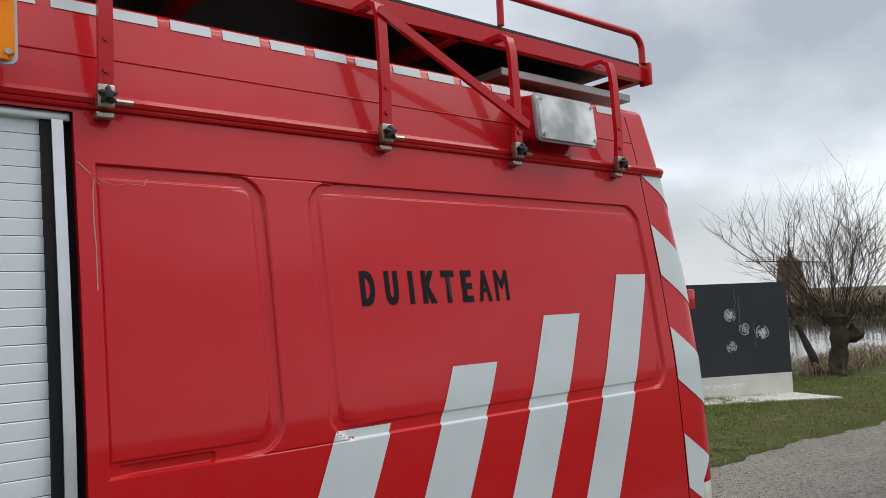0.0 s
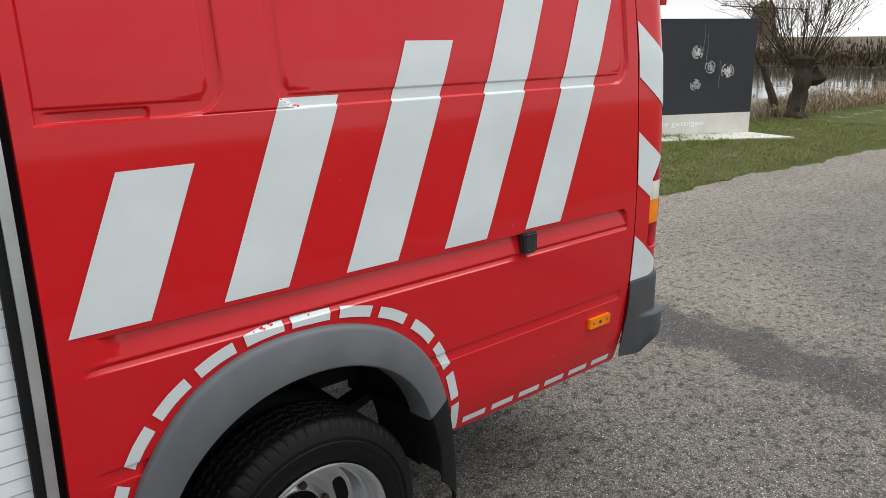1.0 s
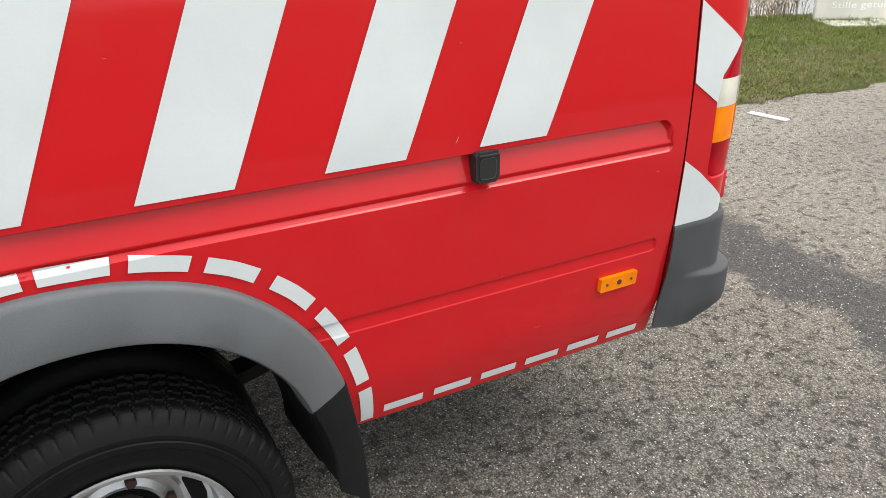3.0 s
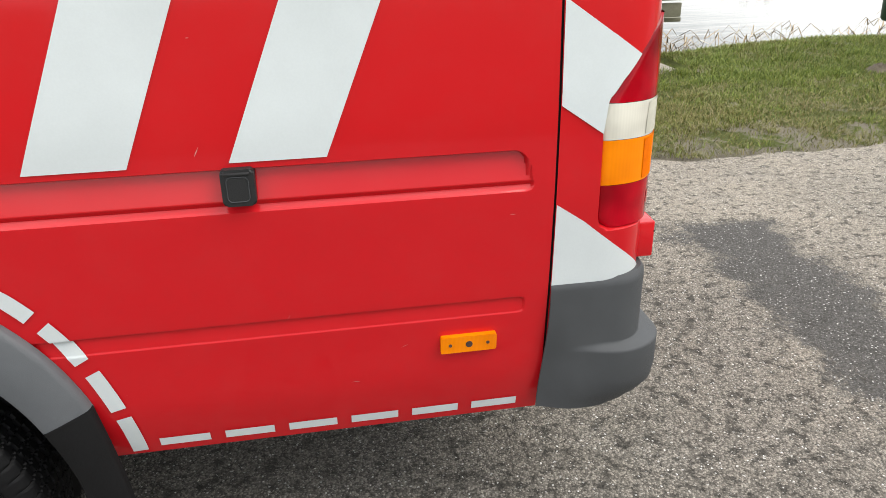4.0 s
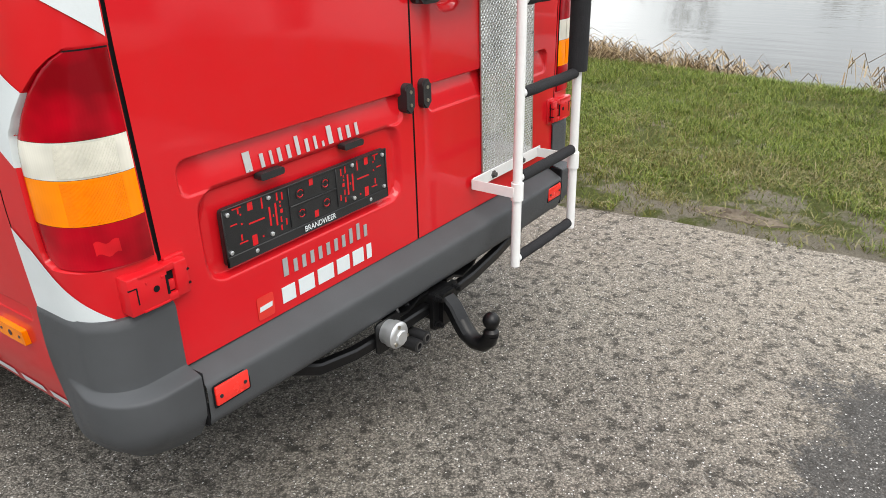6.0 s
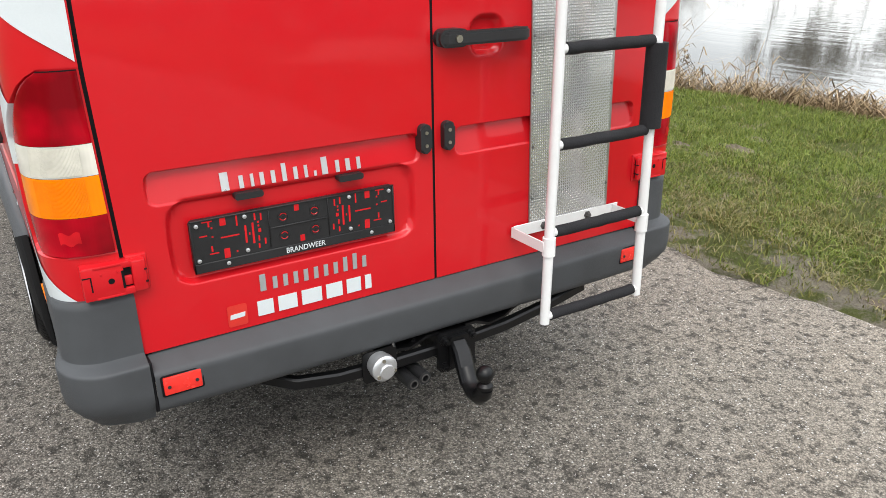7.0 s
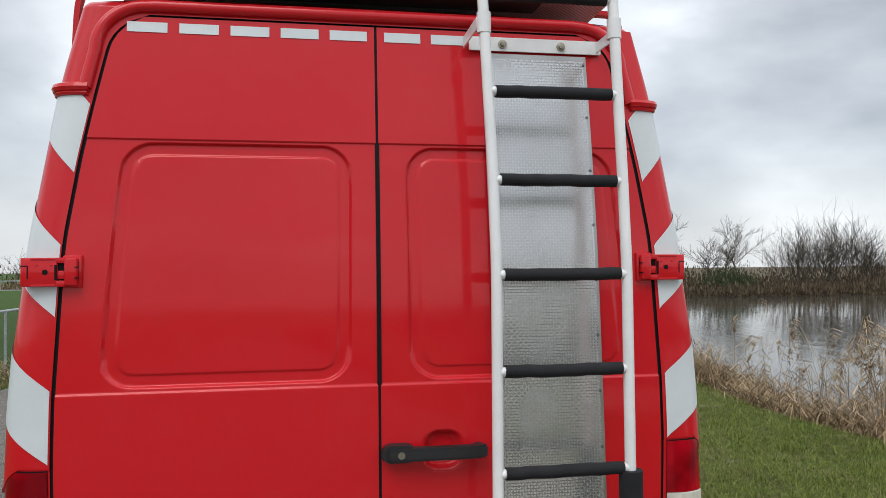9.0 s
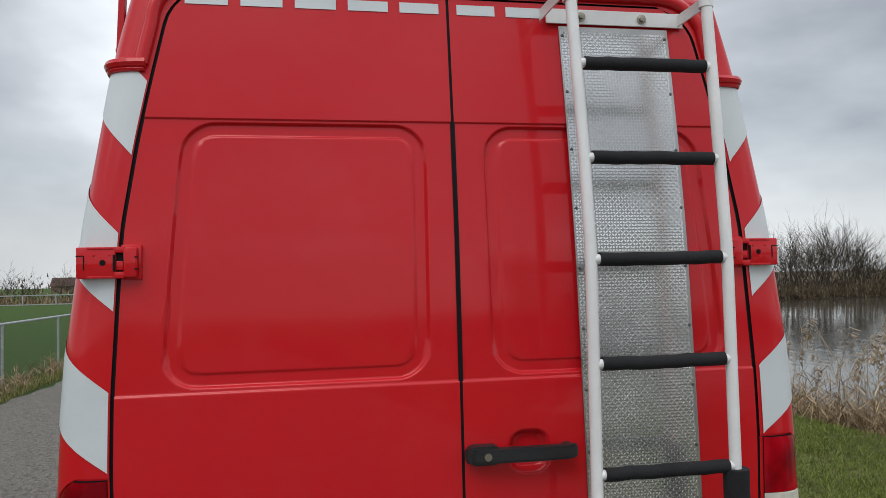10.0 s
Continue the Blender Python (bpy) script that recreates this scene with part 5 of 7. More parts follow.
pieces("rivet", bm, HUB_METAL, plate, "dark rivet along the edge")

# ladder
bm = bmesh.new()


def rail_x(z):
    return float(np.interp(z, [0.44, 1.75, 2.0, 2.50], [0.134, 0.138, 0.118, 0.088]))


def rail_y(y, z):
    return y + float(np.interp(z, [0.44, 1.0, 1.75, 2.0, 2.5], [-0.006, 0.002, 0.004, 0.002, -0.016] if y < 0.5 else [0.006, 0.0, -0.003, -0.003, -0.012]))


for y in (0.287, 0.646):
    tube(bm, [(rail_x(z), rail_y(y, z), z) for z in (0.448, 0.70, 0.95, 1.2, 1.5, 1.70, 1.78, 1.9, 2.0, 2.2, 2.505)], 0.0145, 14)
    lathe(bm, (rail_x(2.5), rail_y(y, 2.5), 2.5), "z", [(0.0145, 0), (0.017, 0.002), (0.017, 0.010), (0.004, 0.012)], 14)
ladder = part("ladder", bm, WHITE_PAINT, van, "white tubular ladder with black foam-covered rungs")
for z in (0.470, 0.730, 0.979, 1.232, 1.490, 1.737, 1.982, 2.216, 2.478):
    bm = bmesh.new()
    rs = random.Random(int(z * 1000))
    tube(bm, [(rail_x(z) + rs.uniform(-0.001, 0.001), y, z + rs.uniform(-0.0012, 0.0012)) for y in lin(rail_y(0.287, z) + 0.020, rail_y(0.646, z) - 0.020, 10)], 0.0165, 14)
    rung = part("rung", bm, FOAM, ladder, "black foam-covered rung")
    for y0, y1 in ((rail_y(0.287, z), rail_y(0.287, z) + 0.024), (rail_y(0.646, z) - 0.024, rail_y(0.646, z))):
        bm = bmesh.new()
        tube(bm, [(rail_x(z), y0, z), (rail_x(z), y1, z)], 0.0125, 12)
        part("rung_end", bm, WHITE_PAINT, rung)
bm = bmesh.new()
tube(bm, [(rail_x(z), 0.646, z) for z in lin(0.985, 1.225, 6)], 0.031, 16)
part("pad", bm, FOAM, ladder, "black foam pad round the rail")
for z, x1, wd in ((0.690, rail_x(0.69), 0.036), (2.398, rail_x(2.42), 0.040)):
    xd = rear_x(z) + 0.010
    bm = bmesh.new()
    box(bm, xd, xd + 0.004, 0.272, 0.690 if z < 1 else 0.668, z - wd / 2, z + wd / 2, 0.001, 1)
    for y in (rail_y(0.287, z), rail_y(0.646, z)):
        yy = y + (0.018 if y > 0.5 else -0.018)
        zt = z - (0.045 if z < 1 else -0.035)
        box(bm, xd, x1, yy - 0.002, yy + 0.002, -0.016, 0.016, 0.001, 1, Matrix.Translation((0, 0, z)) @ Matrix.Shear("XY", 4, (0, 0)))
        lathe(bm, (x1, y, z - 0.028), "z", [(0.0146, 0), (0.019, 0.001), (0.019, 0.055), (0.0146, 0.056)], 16)
    br = part("bracket", bm, WHITE_PAINT, ladder, "white steel ladder bracket")
    bm = bmesh.new()
    for y in ((0.37, 0.545) if z > 1 else (0.385, 0.56)):
        lathe(bm, (xd + 0.004, y, z), "x", [(0.013, 0), (0.013, 0.003), (0.008, 0.004), (0.008, 0.012), (0.001, 0.013)], 6 if z < 1 else 12)
    pieces("bolt", bm, CHROME if z > 1 else HUB_METAL, br)

# unseen boxes between the chassis rails, added to block light under the van
bm = bmesh.new()
box(bm, -4.4, -1.62, -0.66, 0.66, 0.40, 0.46, 0.01, 1)
box(bm, -0.82, -0.14, -0.62, 0.62, 0.40, 0.46, 0.01, 1)
box(bm, -0.70, -0.30, -0.30, 0.36, 0.30, 0.42, 0.04, 3)
part("floor_pan", bm, INNER_DARK, van)

# towing hitch
def square_bar(bm, pts, w, h):
    """A square-section bar along points, w across and h high, with softened edges."""
    rings, n = [], len(pts)
    pts = [Vector(p) for p in pts]
    for i, p in enumerate(pts):
        d = (pts[min(i + 1, n - 1)] - pts[max(i - 1, 0)]).normalized()
        side = Vector((0, 0, 1)).cross(d).normalized()
        up = d.cross(side)
        c = 0.18 * min(w, h)
        sec = [(-w / 2 + c, -h / 2), (w / 2 - c, -h / 2), (w / 2, -h / 2 + c), (w / 2, h / 2 - c), (w / 2 - c, h / 2), (-w / 2 + c, h / 2), (-w / 2, h / 2 - c), (-w / 2, -h / 2 + c)]
        rings.append([bm.verts.new(p + side * a + up * b) for a, b in sec])
    for a, b in zip(rings, rings[1:]):
        for k in range(8):
            bm.faces.new((a[k], a[(k + 1) % 8], b[(k + 1) % 8], b[k]))
    bm.faces.new(rings[0][::-1])
    bm.faces.new(rings[-1])
    bmesh.ops.recalc_face_normals(bm, faces=bm.faces)
    return bm


bm = bmesh.new()
square_bar(bm, [(-0.12, -0.62, 0.470), (-0.05, -0.52, 0.440), (-0.008, -0.44, 0.414), (0.006, -0.33, 0.402), (0.012, -0.16, 0.398), (0.014, 0.03, 0.398), (0.010, 0.22, 0.404), (0.0, 0.38, 0.420), (-0.02, 0.56, 0.442)], 0.030, 0.034)
hitch = part("towing_hitch", bm, STEEL_BLACK, van, "black steel towing hitch")
for sg in (-1, 1):
    bm = bmesh.new()
    flat_bar(bm, [(-0.005, 0.033 + sg * 0.045, 0.450), (-0.008, 0.033 + sg * 0.085, 0.448), (-0.012, 0.033 + sg * 0.135, 0.426), (-0.016, 0.033 + sg * 0.195, 0.432), (-0.03, 0.033 + sg * 0.26, 0.456)], (1, 0, 0), 0.05, 0.008)
    part("brace_arm", bm, STEEL_BLACK, hitch)
bm = bmesh.new()
box(bm, -0.10, 0.034, -0.018, 0.084, 0.362, 0.446, 0.008, 2)
part("hitch_mount", bm, STEEL_BLACK, hitch)
bm = bmesh.new()
prism(bm, round_rect(-0.030, 0.095, 0.335, 0.456, 0.014), lambda u, v, h: (0.034 + h, u, v), 0.012)
part("hitch_plate", bm, STEEL_BLACK, hitch)
bm = bmesh.new()
prism(bm, round_rect(0.000, 0.066, 0.345, 0.446, 0.010), lambda u, v, h: (0.046 + h, u, v), 0.014)
part("hitch_plate", bm, STEEL_BLACK, hitch)
bm = bmesh.new()
for y in (-0.013, 0.078):
    for z in (0.354, 0.437):
        lathe(bm, (0.046, y, z), "x", [(0.015, 0), (0.015, 0.003), (0.011, 0.004), (0.011, 0.014), (0.007, 0.015), (0.007, 0.024), (0.001, 0.025)], 6)
pieces("bolt", bm, STEEL_BLACK, hitch)
bm = bmesh.new()
neck = [(0.052, 0.030, 0.420), (0.078, 0.027, 0.402), (0.106, 0.022, 0.366), (0.134, 0.016, 0.336), (0.164, 0.012, 0.322), (0.194, 0.010, 0.325), (0.213, 0.009, 0.345), (0.219, 0.009, 0.366)]
square_bar(bm, neck[:4], 0.050, 0.036)
tube(bm, neck[2:], 0.0265, 16, r_end=0.0225)
part("tow_bar", bm, STEEL_BLACK, hitch, "curved black tow bar")
bm = bmesh.new()
lathe(bm, (0.219, 0.009, 0.409), "z", [(0.0225, -0.044), (0.0225, -0.034), (0.0145, -0.026), (0.0150, -0.020), (0.021, -0.0145), (0.0250, 0.0), (0.0235, 0.0090), (0.0165, 0.0188), (0.009, 0.0232), (0.0005, 0.025)], 28)
part("tow_ball", bm, STEEL_BLACK, hitch, "black tow ball")
bm = bmesh.new()
prism(bm, round_rect(-0.262, -0.158, 0.368, 0.462, 0.014), lambda u, v, h: (0.026 + h, u, v), 0.005)
part("socket_bracket", bm, STEEL_BLACK, hitch)
bm = bmesh.new()
tube(bm, [(0.028, -0.165, 0.455), (0.018, -0.162, 0.470), (0.0, -0.16, 0.476)], 0.006, 8)
part("cable", bm, STEEL_BLACK, hitch)
bm = bmesh.new()
lathe(bm, (0.031, -0.216, 0.424), "x", [(0.034, 0), (0.034, 0.018), (0.0375, 0.019), (0.0375, 0.040), (0.034, 0.044), (0.025, 0.046), (0.001, 0.046)], 28)
sock = part("trailer_socket", bm, ALU, hitch, "round grey metal trailer socket")
bm = bmesh.new()
lathe(bm, (0.077, -0.213, 0.417), "x", [(0.022, -0.002), (0.022, 0.003), (0.020, 0.005), (0.001, 0.005)], 8)
part("socket_cap", bm, ALU, sock)
bm = bmesh.new()
for k in range(3):
    a = radians(100 + 120 * k)
    lathe(bm, (0.0765, -0.216 + 0.028 * math.cos(a), 0.424 + 0.028 * math.sin(a)), "x", [(0.0055, 0), (0.0055, 0.003), (0.003, 0.003), (0.0005, 0.002)], 8)
pieces("screw", bm, CHROME, sock)
for y, z in ((-0.125, 0.342), (-0.088, 0.350)):
    bm = bmesh.new()
    lathe(bm, (0.03, y, z), "x", [(0.0005, -0.05), (0.019, -0.05), (0.019, 0.036), (0.012, 0.037), (0.011, 0.020), (0.001, 0.019)], 18)
    c = part("coupling", bm, BLACK_PLASTIC, hitch, "black cable coupling")
    bm = bmesh.new()
    lathe(bm, (0.0665, y, z), "x", [(0.013, 0), (0.013, 0.002), (0.010, 0.002), (0.010, 0)], 18)
    part("coupling_ring", bm, HUB_METAL, c)
bm = bmesh.new()
tube(bm, [(-0.02, -0.105, 0.345), (-0.03, -0.105, 0.40), (0.0, -0.08, 0.44)], 0.007, 8)
part("cable", bm, BLACK_PLASTIC, hitch)

# scratches in the paint
rs = random.Random(17)
bm = bmesh.new()
for i in range(20):
    x, z = rs.uniform(-2.05, -0.30), rs.choice((rs.uniform(0.55, 0.95), rs.uniform(1.05, 1.45)))
    if arch_d(x, z) < 1.2:
        continue
    ln, a = rs.uniform(0.003, 0.012), rs.gauss(0.2, 0.9)
    w = rs.uniform(0.0004, 0.0009)
    ux, uz = math.cos(a), math.sin(a)
    vs = [bm.verts.new(flank(x + ux * p * ln - uz * q * w, z + uz * p * ln + ux * q * w, 0.0007)) for p, q in ((-1, -0.3), (0.2, -1), (1, 0.2), (0, 1))]
    bm.faces.new(vs)
for pts in (((-2.122, 2.062), (-2.125, 2.030), (-2.126, 1.97), (-2.124, 1.92), (-2.125, 1.83)), ((-2.110, 2.062), (-2.08, 2.052), (-2.05, 2.058), (-2.02, 2.056), (-2.01, 2.072)), ((-2.110, 2.052), (-2.13, 2.075), (-2.152, 2.098))):
    for (xa, za), (xb, zb) in zip(pts, pts[1:]):
        w = 0.0013
        vs = [bm.verts.new(flank(x + dx, z + dz, 0.0012)) for x, z, dx, dz in ((xa, za, -w, -w / 2), (xb, zb, -w, -w / 2), (xb, zb, w, w / 2), (xa, za, w, w / 2))]
        bm.faces.new(vs)
bmesh.ops.recalc_face_normals(bm, faces=bm.faces)
scr = part("paint_scratches", bm, SCRATCH, side_panel)
tagged(scr, "fine pale scratches and cracked paint", kind="stuff")

rs = random.Random(8)
for t_c, k_c, n_c in ((97.5, 0.024, 5), (102.5, 0.026, 2), (86.0, 0.012, 1)):
    for _ in range(n_c):
        t0 = t_c + rs.uniform(-3.0, 3.0)
        k0 = float(np.interp(t0, DASH_T, DASH_K)) + k_c + rs.uniform(-0.010, 0.008)
        r0 = rs.uniform(0.0015, 0.0038)
        bm = bmesh.new()
        cx_, cz_ = arch_pt(t0, k0)
        ring = [bm.verts.new(flank(cx_ + 1.8 * r0 * rs.uniform(0.6, 1.1) * math.cos(a), cz_ + r0 * rs.uniform(0.5, 1.1) * math.sin(a), 0.0040)) for a in lin(0, 2 * math.pi * 10 / 11, 10)]
        bm.faces.new(ring)
        part("paint_chip", bm, RED, van)

# side marker and sliding-door stop
bm = bmesh.new()
prism(bm, round_rect(-0.461, -0.348, 0.622, 0.660, 0.004), lambda u, v, h: (u, -(half_width(v) - 0.004 + h), v), 0.016)
mk = part("side_marker", bm, LENS_AMBER, van, "orange side marker lamp")
bm = bmesh.new()
for x in (-0.442, -0.404, -0.366):
    tube(bm, [(x, -half_width(0.64) - 0.010, 0.641), (x, -half_width(0.64) - 0.0135, 0.641)], 0.0035 if x != -0.404 else 0.007, 10)
pieces("screw", bm, RUST, mk)
bm = bmesh.new()
prism(bm, round_rect(-0.833, -0.777, 0.975, 1.040, 0.008), lambda u, v, h: (u, -(0.950 + h), v), 0.028)
bmesh.ops.bevel(bm, geom=[e for e in bm.edges if all(v.co.y < -0.975 for v in e.verts)], offset=0.004, segments=3, affect="EDGES")
ds = part("door_stop", bm, BLACK_PLASTIC, van, "black plastic door stop on the flank")
bm = bmesh.new()
prism(bm, round_rect(-0.822, -0.789, 0.985, 1.026, 0.007), lambda u, v, h: (u, -(0.978 + h), v), 0.0025)
part("pad", bm, BLACK_PLASTIC, ds)
bm = bmesh.new()
edge = [(u, -0.9802, v) for u, v in round_rect(-0.8235, -0.7875, 0.984, 1.0275, 0.008)]
tube(bm, edge + edge[:1], 0.0009, 6)
part("pad_edge", bm, GREY_PLASTIC, ds, "worn grey edge round the pad")
bm = bmesh.new()
box(bm, -0.828, -0.784, -0.982, -0.974, 1.0300, 1.0355, 0.002, 2)
part("lip", bm, BLACK_PLASTIC, ds)

# wheel
WX, WZ, WY, WR = -1.585, 0.332, -0.965, 0.332


def wheel(cx, yo, sgn, fine=False):
    """A wheel whose outer face lies at yo; sgn -1 for the left side."""
    tw = 0.195
    tread = [(WR - 0.030, 0.004), (WR - 0.014, 0.012), (WR - 0.004, 0.022), (WR, 0.036), (WR, 0.060), (WR - 0.008, 0.063), (WR - 0.008, 0.069), (WR, 0.072), (WR, 0.094), (WR - 0.008, 0.097), (WR - 0.008, 0.103), (WR, 0.106), (WR, 0.128), (WR - 0.008, 0.131), (WR - 0.008, 0.137), (WR, 0.140), (WR, 0.160), (WR - 0.004, 0.173), (WR - 0.03, 0.19)]
    wall = [(0.206, 0.020), (0.212, 0.008), (0.224, 0.002), (0.250, -0.004), (0.262, -0.004), (0.264, -0.006), (0.276, -0.006), (0.278, -0.003), (0.283, -0.0025), (0.2835, -0.0052), (0.2875, -0.0052), (0.288, -0.0015)]
    prof_t = wall + tread + [(0.27, tw + 0.002), (0.22, tw - 0.005), (0.203, tw - 0.02)]
    bm = bmesh.new()
    n_t = 540 if fine else 72
    cols = [(r, o) for r, o in prof_t if o < 0.0305 or o > 0.166] if fine else prof_t
    if fine:
        cut = next(i for i, (r, o) in enumerate(cols) if o > 0.1)
        cols = cols[:cut] + [(WR, o) for o in lin(0.030, 0.166, 46)] + cols[cut:]
    rings = lathe(bm, (cx, yo, WZ), "y", [(r, -sgn * o) for r, o in cols], n_t)
    for i, (r, o) in enumerate(cols):
        if not fine or r < WR - 0.016 or o > 0.18:
            continue
        for k, v in enumerate(rings[i]):
            zig = 0.003 * (1 if (k // 5) % 2 else -1)
            deep = 0.0
            for og in (0.052, 0.082, 0.112, 0.142):
                if abs(o + zig - og) < 0.0038:
                    deep = 0.0095
            rib = sum(o > g for g in (0.052, 0.082, 0.112, 0.142))
            if (k + 4 * (rib % 2) + int(o * 90)) % 8 == 0:
                deep = max(deep, 0.0055)
            d = Vector((v.co.x - cx, 0, v.co.z - WZ)).normalized()
            v.co -= d * deep
    tyre = part("wheel", bm, TYRE, van, "black tyre on a silver steel wheel")
    bm = bmesh.new()
    rp = [(0.211, 0.006), (0.215, 0.0), (0.213, -0.005), (0.205, -0.003), (0.200, 0.010), (0.198, 0.026), (0.192, 0.031), (0.190, 0.052), (0.184, 0.058), (0.181, 0.092), (0.175, 0.108), (0.162, 0.120), (0.140, 0.128), (0.120, 0.138), (0.100, 0.138), (0.086, 0.130), (0.080, 0.130), (0.078, 0.16)]
    lathe(bm, (cx, yo, WZ), "y", [(r, -sgn * o) for r, o in rp], 72)
    rim = new("rim", finish(bm, "rim", SILVER, 24.0))
    rim.parent = tyre
    tagged(rim, "silver painted steel rim")
    # black plates on the uncut rim paint the shade inside the hand holes
    bm = bmesh.new()
    for k in range(6):
        a = 2 * math.pi * (k + 0.21) / 6
        m = Matrix.Translation((cx + 0.148 * math.cos(a), yo - sgn * 0.1275, WZ + 0.148 * math.sin(a))) @ Matrix.Rotation(-a, 4, "Y")
        poly = round_rect(-0.0170, 0.0170, -0.046, 0.046, 0.0168)
        prism(bm, poly, lambda u, v, h: m @ Vector((u, sgn * h + sgn * 0.364 * u, v)), 0.005)
    pieces("hand_hole", bm, SEAL_AND_SHADE, rim)
    bm = bmesh.new()
    lathe(bm, (cx, yo, WZ), "y", [(r, -sgn * o) for r, o in ((0.052, 0.150), (0.052, 0.098), (0.064, 0.094), (0.064, 0.080), (0.048, 0.077), (0.044, 0.070), (0.040, 0.064), (0.001, 0.061))], 28)
    part("hub", bm, HUB_METAL, tyre, "grey hub with a ring of bolts")
    bm = bmesh.new()
    for k in range(8):
        a = 2 * math.pi * k / 8
        c = (cx + 0.053 * math.cos(a), 0, WZ + 0.053 * math.sin(a))
        tube(bm, [(c[0], yo - sgn * 0.09, c[2]), (c[0], yo - sgn * 0.074, c[2])], 0.007, 6)
    pieces("hub_bolt", bm, HUB_METAL, tyre)
    # a black disc paints the shade deep behind the hub
    bm = bmesh.new()
    lathe(bm, (cx, yo, WZ), "y", [(0.082, -sgn * 0.150), (0.001, -sgn * 0.152)], 28)
    part("hub_recess", bm, SEAL_AND_SHADE, tyre)
    bm = bmesh.new()
    for k in range(6):
        a = 2 * math.pi * (k + 0.25) / 6
        c = (cx + 0.097 * math.cos(a), 0, WZ + 0.097 * math.sin(a))
        tube(bm, [(c[0], yo - sgn * 0.137, c[2]), (c[0], yo - sgn * 0.120, c[2])], 0.0115, 6)
    pieces("wheel_nut", bm, RUST, tyre, "rusty wheel nut")


wheel(WX, WY, -1, True)
wheel(WX, WY + 0.235, -1)
wheel(WX, -WY, 1)
wheel(WX - 3.3, -0.90, -1)
wheel(WX - 3.3, 0.90, 1)
bm = bmesh.new()
tube(bm, [(WX, -0.72, WZ), (WX, 0.72, WZ)], 0.06, 14)
lathe(bm, (WX, 0, WZ), "y", [(0.06, -0.15), (0.14, -0.08), (0.14, 0.08), (0.06, 0.15)], 18)
part("axle", bm, INNER_DARK, van)
for s in (-1, 1):
    bm = bmesh.new()
    for k in range(3):
        flat_bar(bm, [(x, s * 0.52, 0.36 + 0.012 * k + 0.20 * ((x - WX) / 0.75) ** 2) for x in lin(WX - 0.72 + 0.1 * k, WX + 0.72 - 0.1 * k, 12)], (0, 1, 0), 0.07, 0.011)
    part("leaf_spring", bm, INNER_DARK, van)
    bm = bmesh.new()
    box(bm, -4.9, -0.10, s * 0.46 - 0.04, s * 0.46 + 0.04, 0.50, 0.62, 0.01, 1)
    part("chassis_rail", bm, INNER_DARK, van)

# cab, ahead of what is seen
bm = bmesh.new()
secs = [(-3.6, 0.955, 0.44, 2.53, 0.79), (-3.95, 0.955, 0.44, 2.50, 0.78), (-4.25, 0.95, 0.44, 2.25, 0.74), (-4.55, 0.95, 0.44, 1.75, 0.78), (-4.8, 0.94, 0.44, 1.32, 0.82), (-5.2, 0.90, 0.45, 1.15, 0.80), (-5.42, 0.82, 0.50, 0.98, 0.74)]
rr = []
for x, w, z0, z1, wt_ in secs:
    zm = min(1.05, z1 - 0.08)
    rr.append([bm.verts.new((x, y, z)) for y, z in ((-w + 0.04, z0), (-w, zm), (-wt_, z1 - 0.05), (-wt_ + 0.1, z1), (wt_ - 0.1, z1), (wt_, z1 - 0.05), (w, zm), (w - 0.04, z0))])
for a, b in zip(rr, rr[1:]):
    for i in range(8):
        bm.faces.new((a[i], a[(i + 1) % 8], b[(i + 1) % 8], b[i]))
bm.faces.new(rr[-1])
part("cab", bm, RED, van)
bm = bmesh.new()
for s in (-1, 1):
    prism(bm, [(-4.62, 1.18), (-3.85, 1.18), (-3.85, 1.85), (-4.22, 1.85)], lambda u, v, h: (u, s * (0.952 - 0.16 * (v - 1.05) + h), v), 0.006)
prism(bm, [(-0.72, 1.42), (0.72, 1.42), (0.68, 2.1), (-0.68, 2.1)], lambda u, v, h: (-4.75 + (v - 1.36) * 0.55 - 0.05 - h, u, v), 0.006)
part("cab_window", bm, surface("dark_glass", (0.01, 0.012, 0.013), 0.08, var=0.1), van)


# ---- roof rack and lamps ----
rack = new("roof_rack")
rack.parent = van
tagged(rack, "red steel roof rack with a black deck")
for s in (-1, 1):
    bm = bmesh.new()
    sec = [(0.755, 2.612), (0.755, 2.668), (0.725, 2.668), (0.725, 2.662), (0.749, 2.662), (0.749, 2.618), (0.725, 2.618), (0.725, 2.612)]
    prism(bm, sec, lambda u, v, h: (-3.4 + h, s * u, v), 3.338)
    bmesh.ops.recalc_face_normals(bm, faces=bm.faces)
    part("side_rail", bm, RED, rack)
for x in (-3.4, -2.6, -1.8, -1.0, -0.064):
    bm = bmesh.new()
    box(bm, x - 0.02, x + 0.02, -0.748, 0.748, 2.612, 2.655, 0.004, 1)
    part("cross_beam", bm, RED, rack)
bm = bmesh.new()
box(bm, -3.4, -0.09, -0.753, 0.753, 2.669, 2.680, 0.002, 1)
part("deck", bm, BLACK_PLASTIC, rack, "black deck boards")
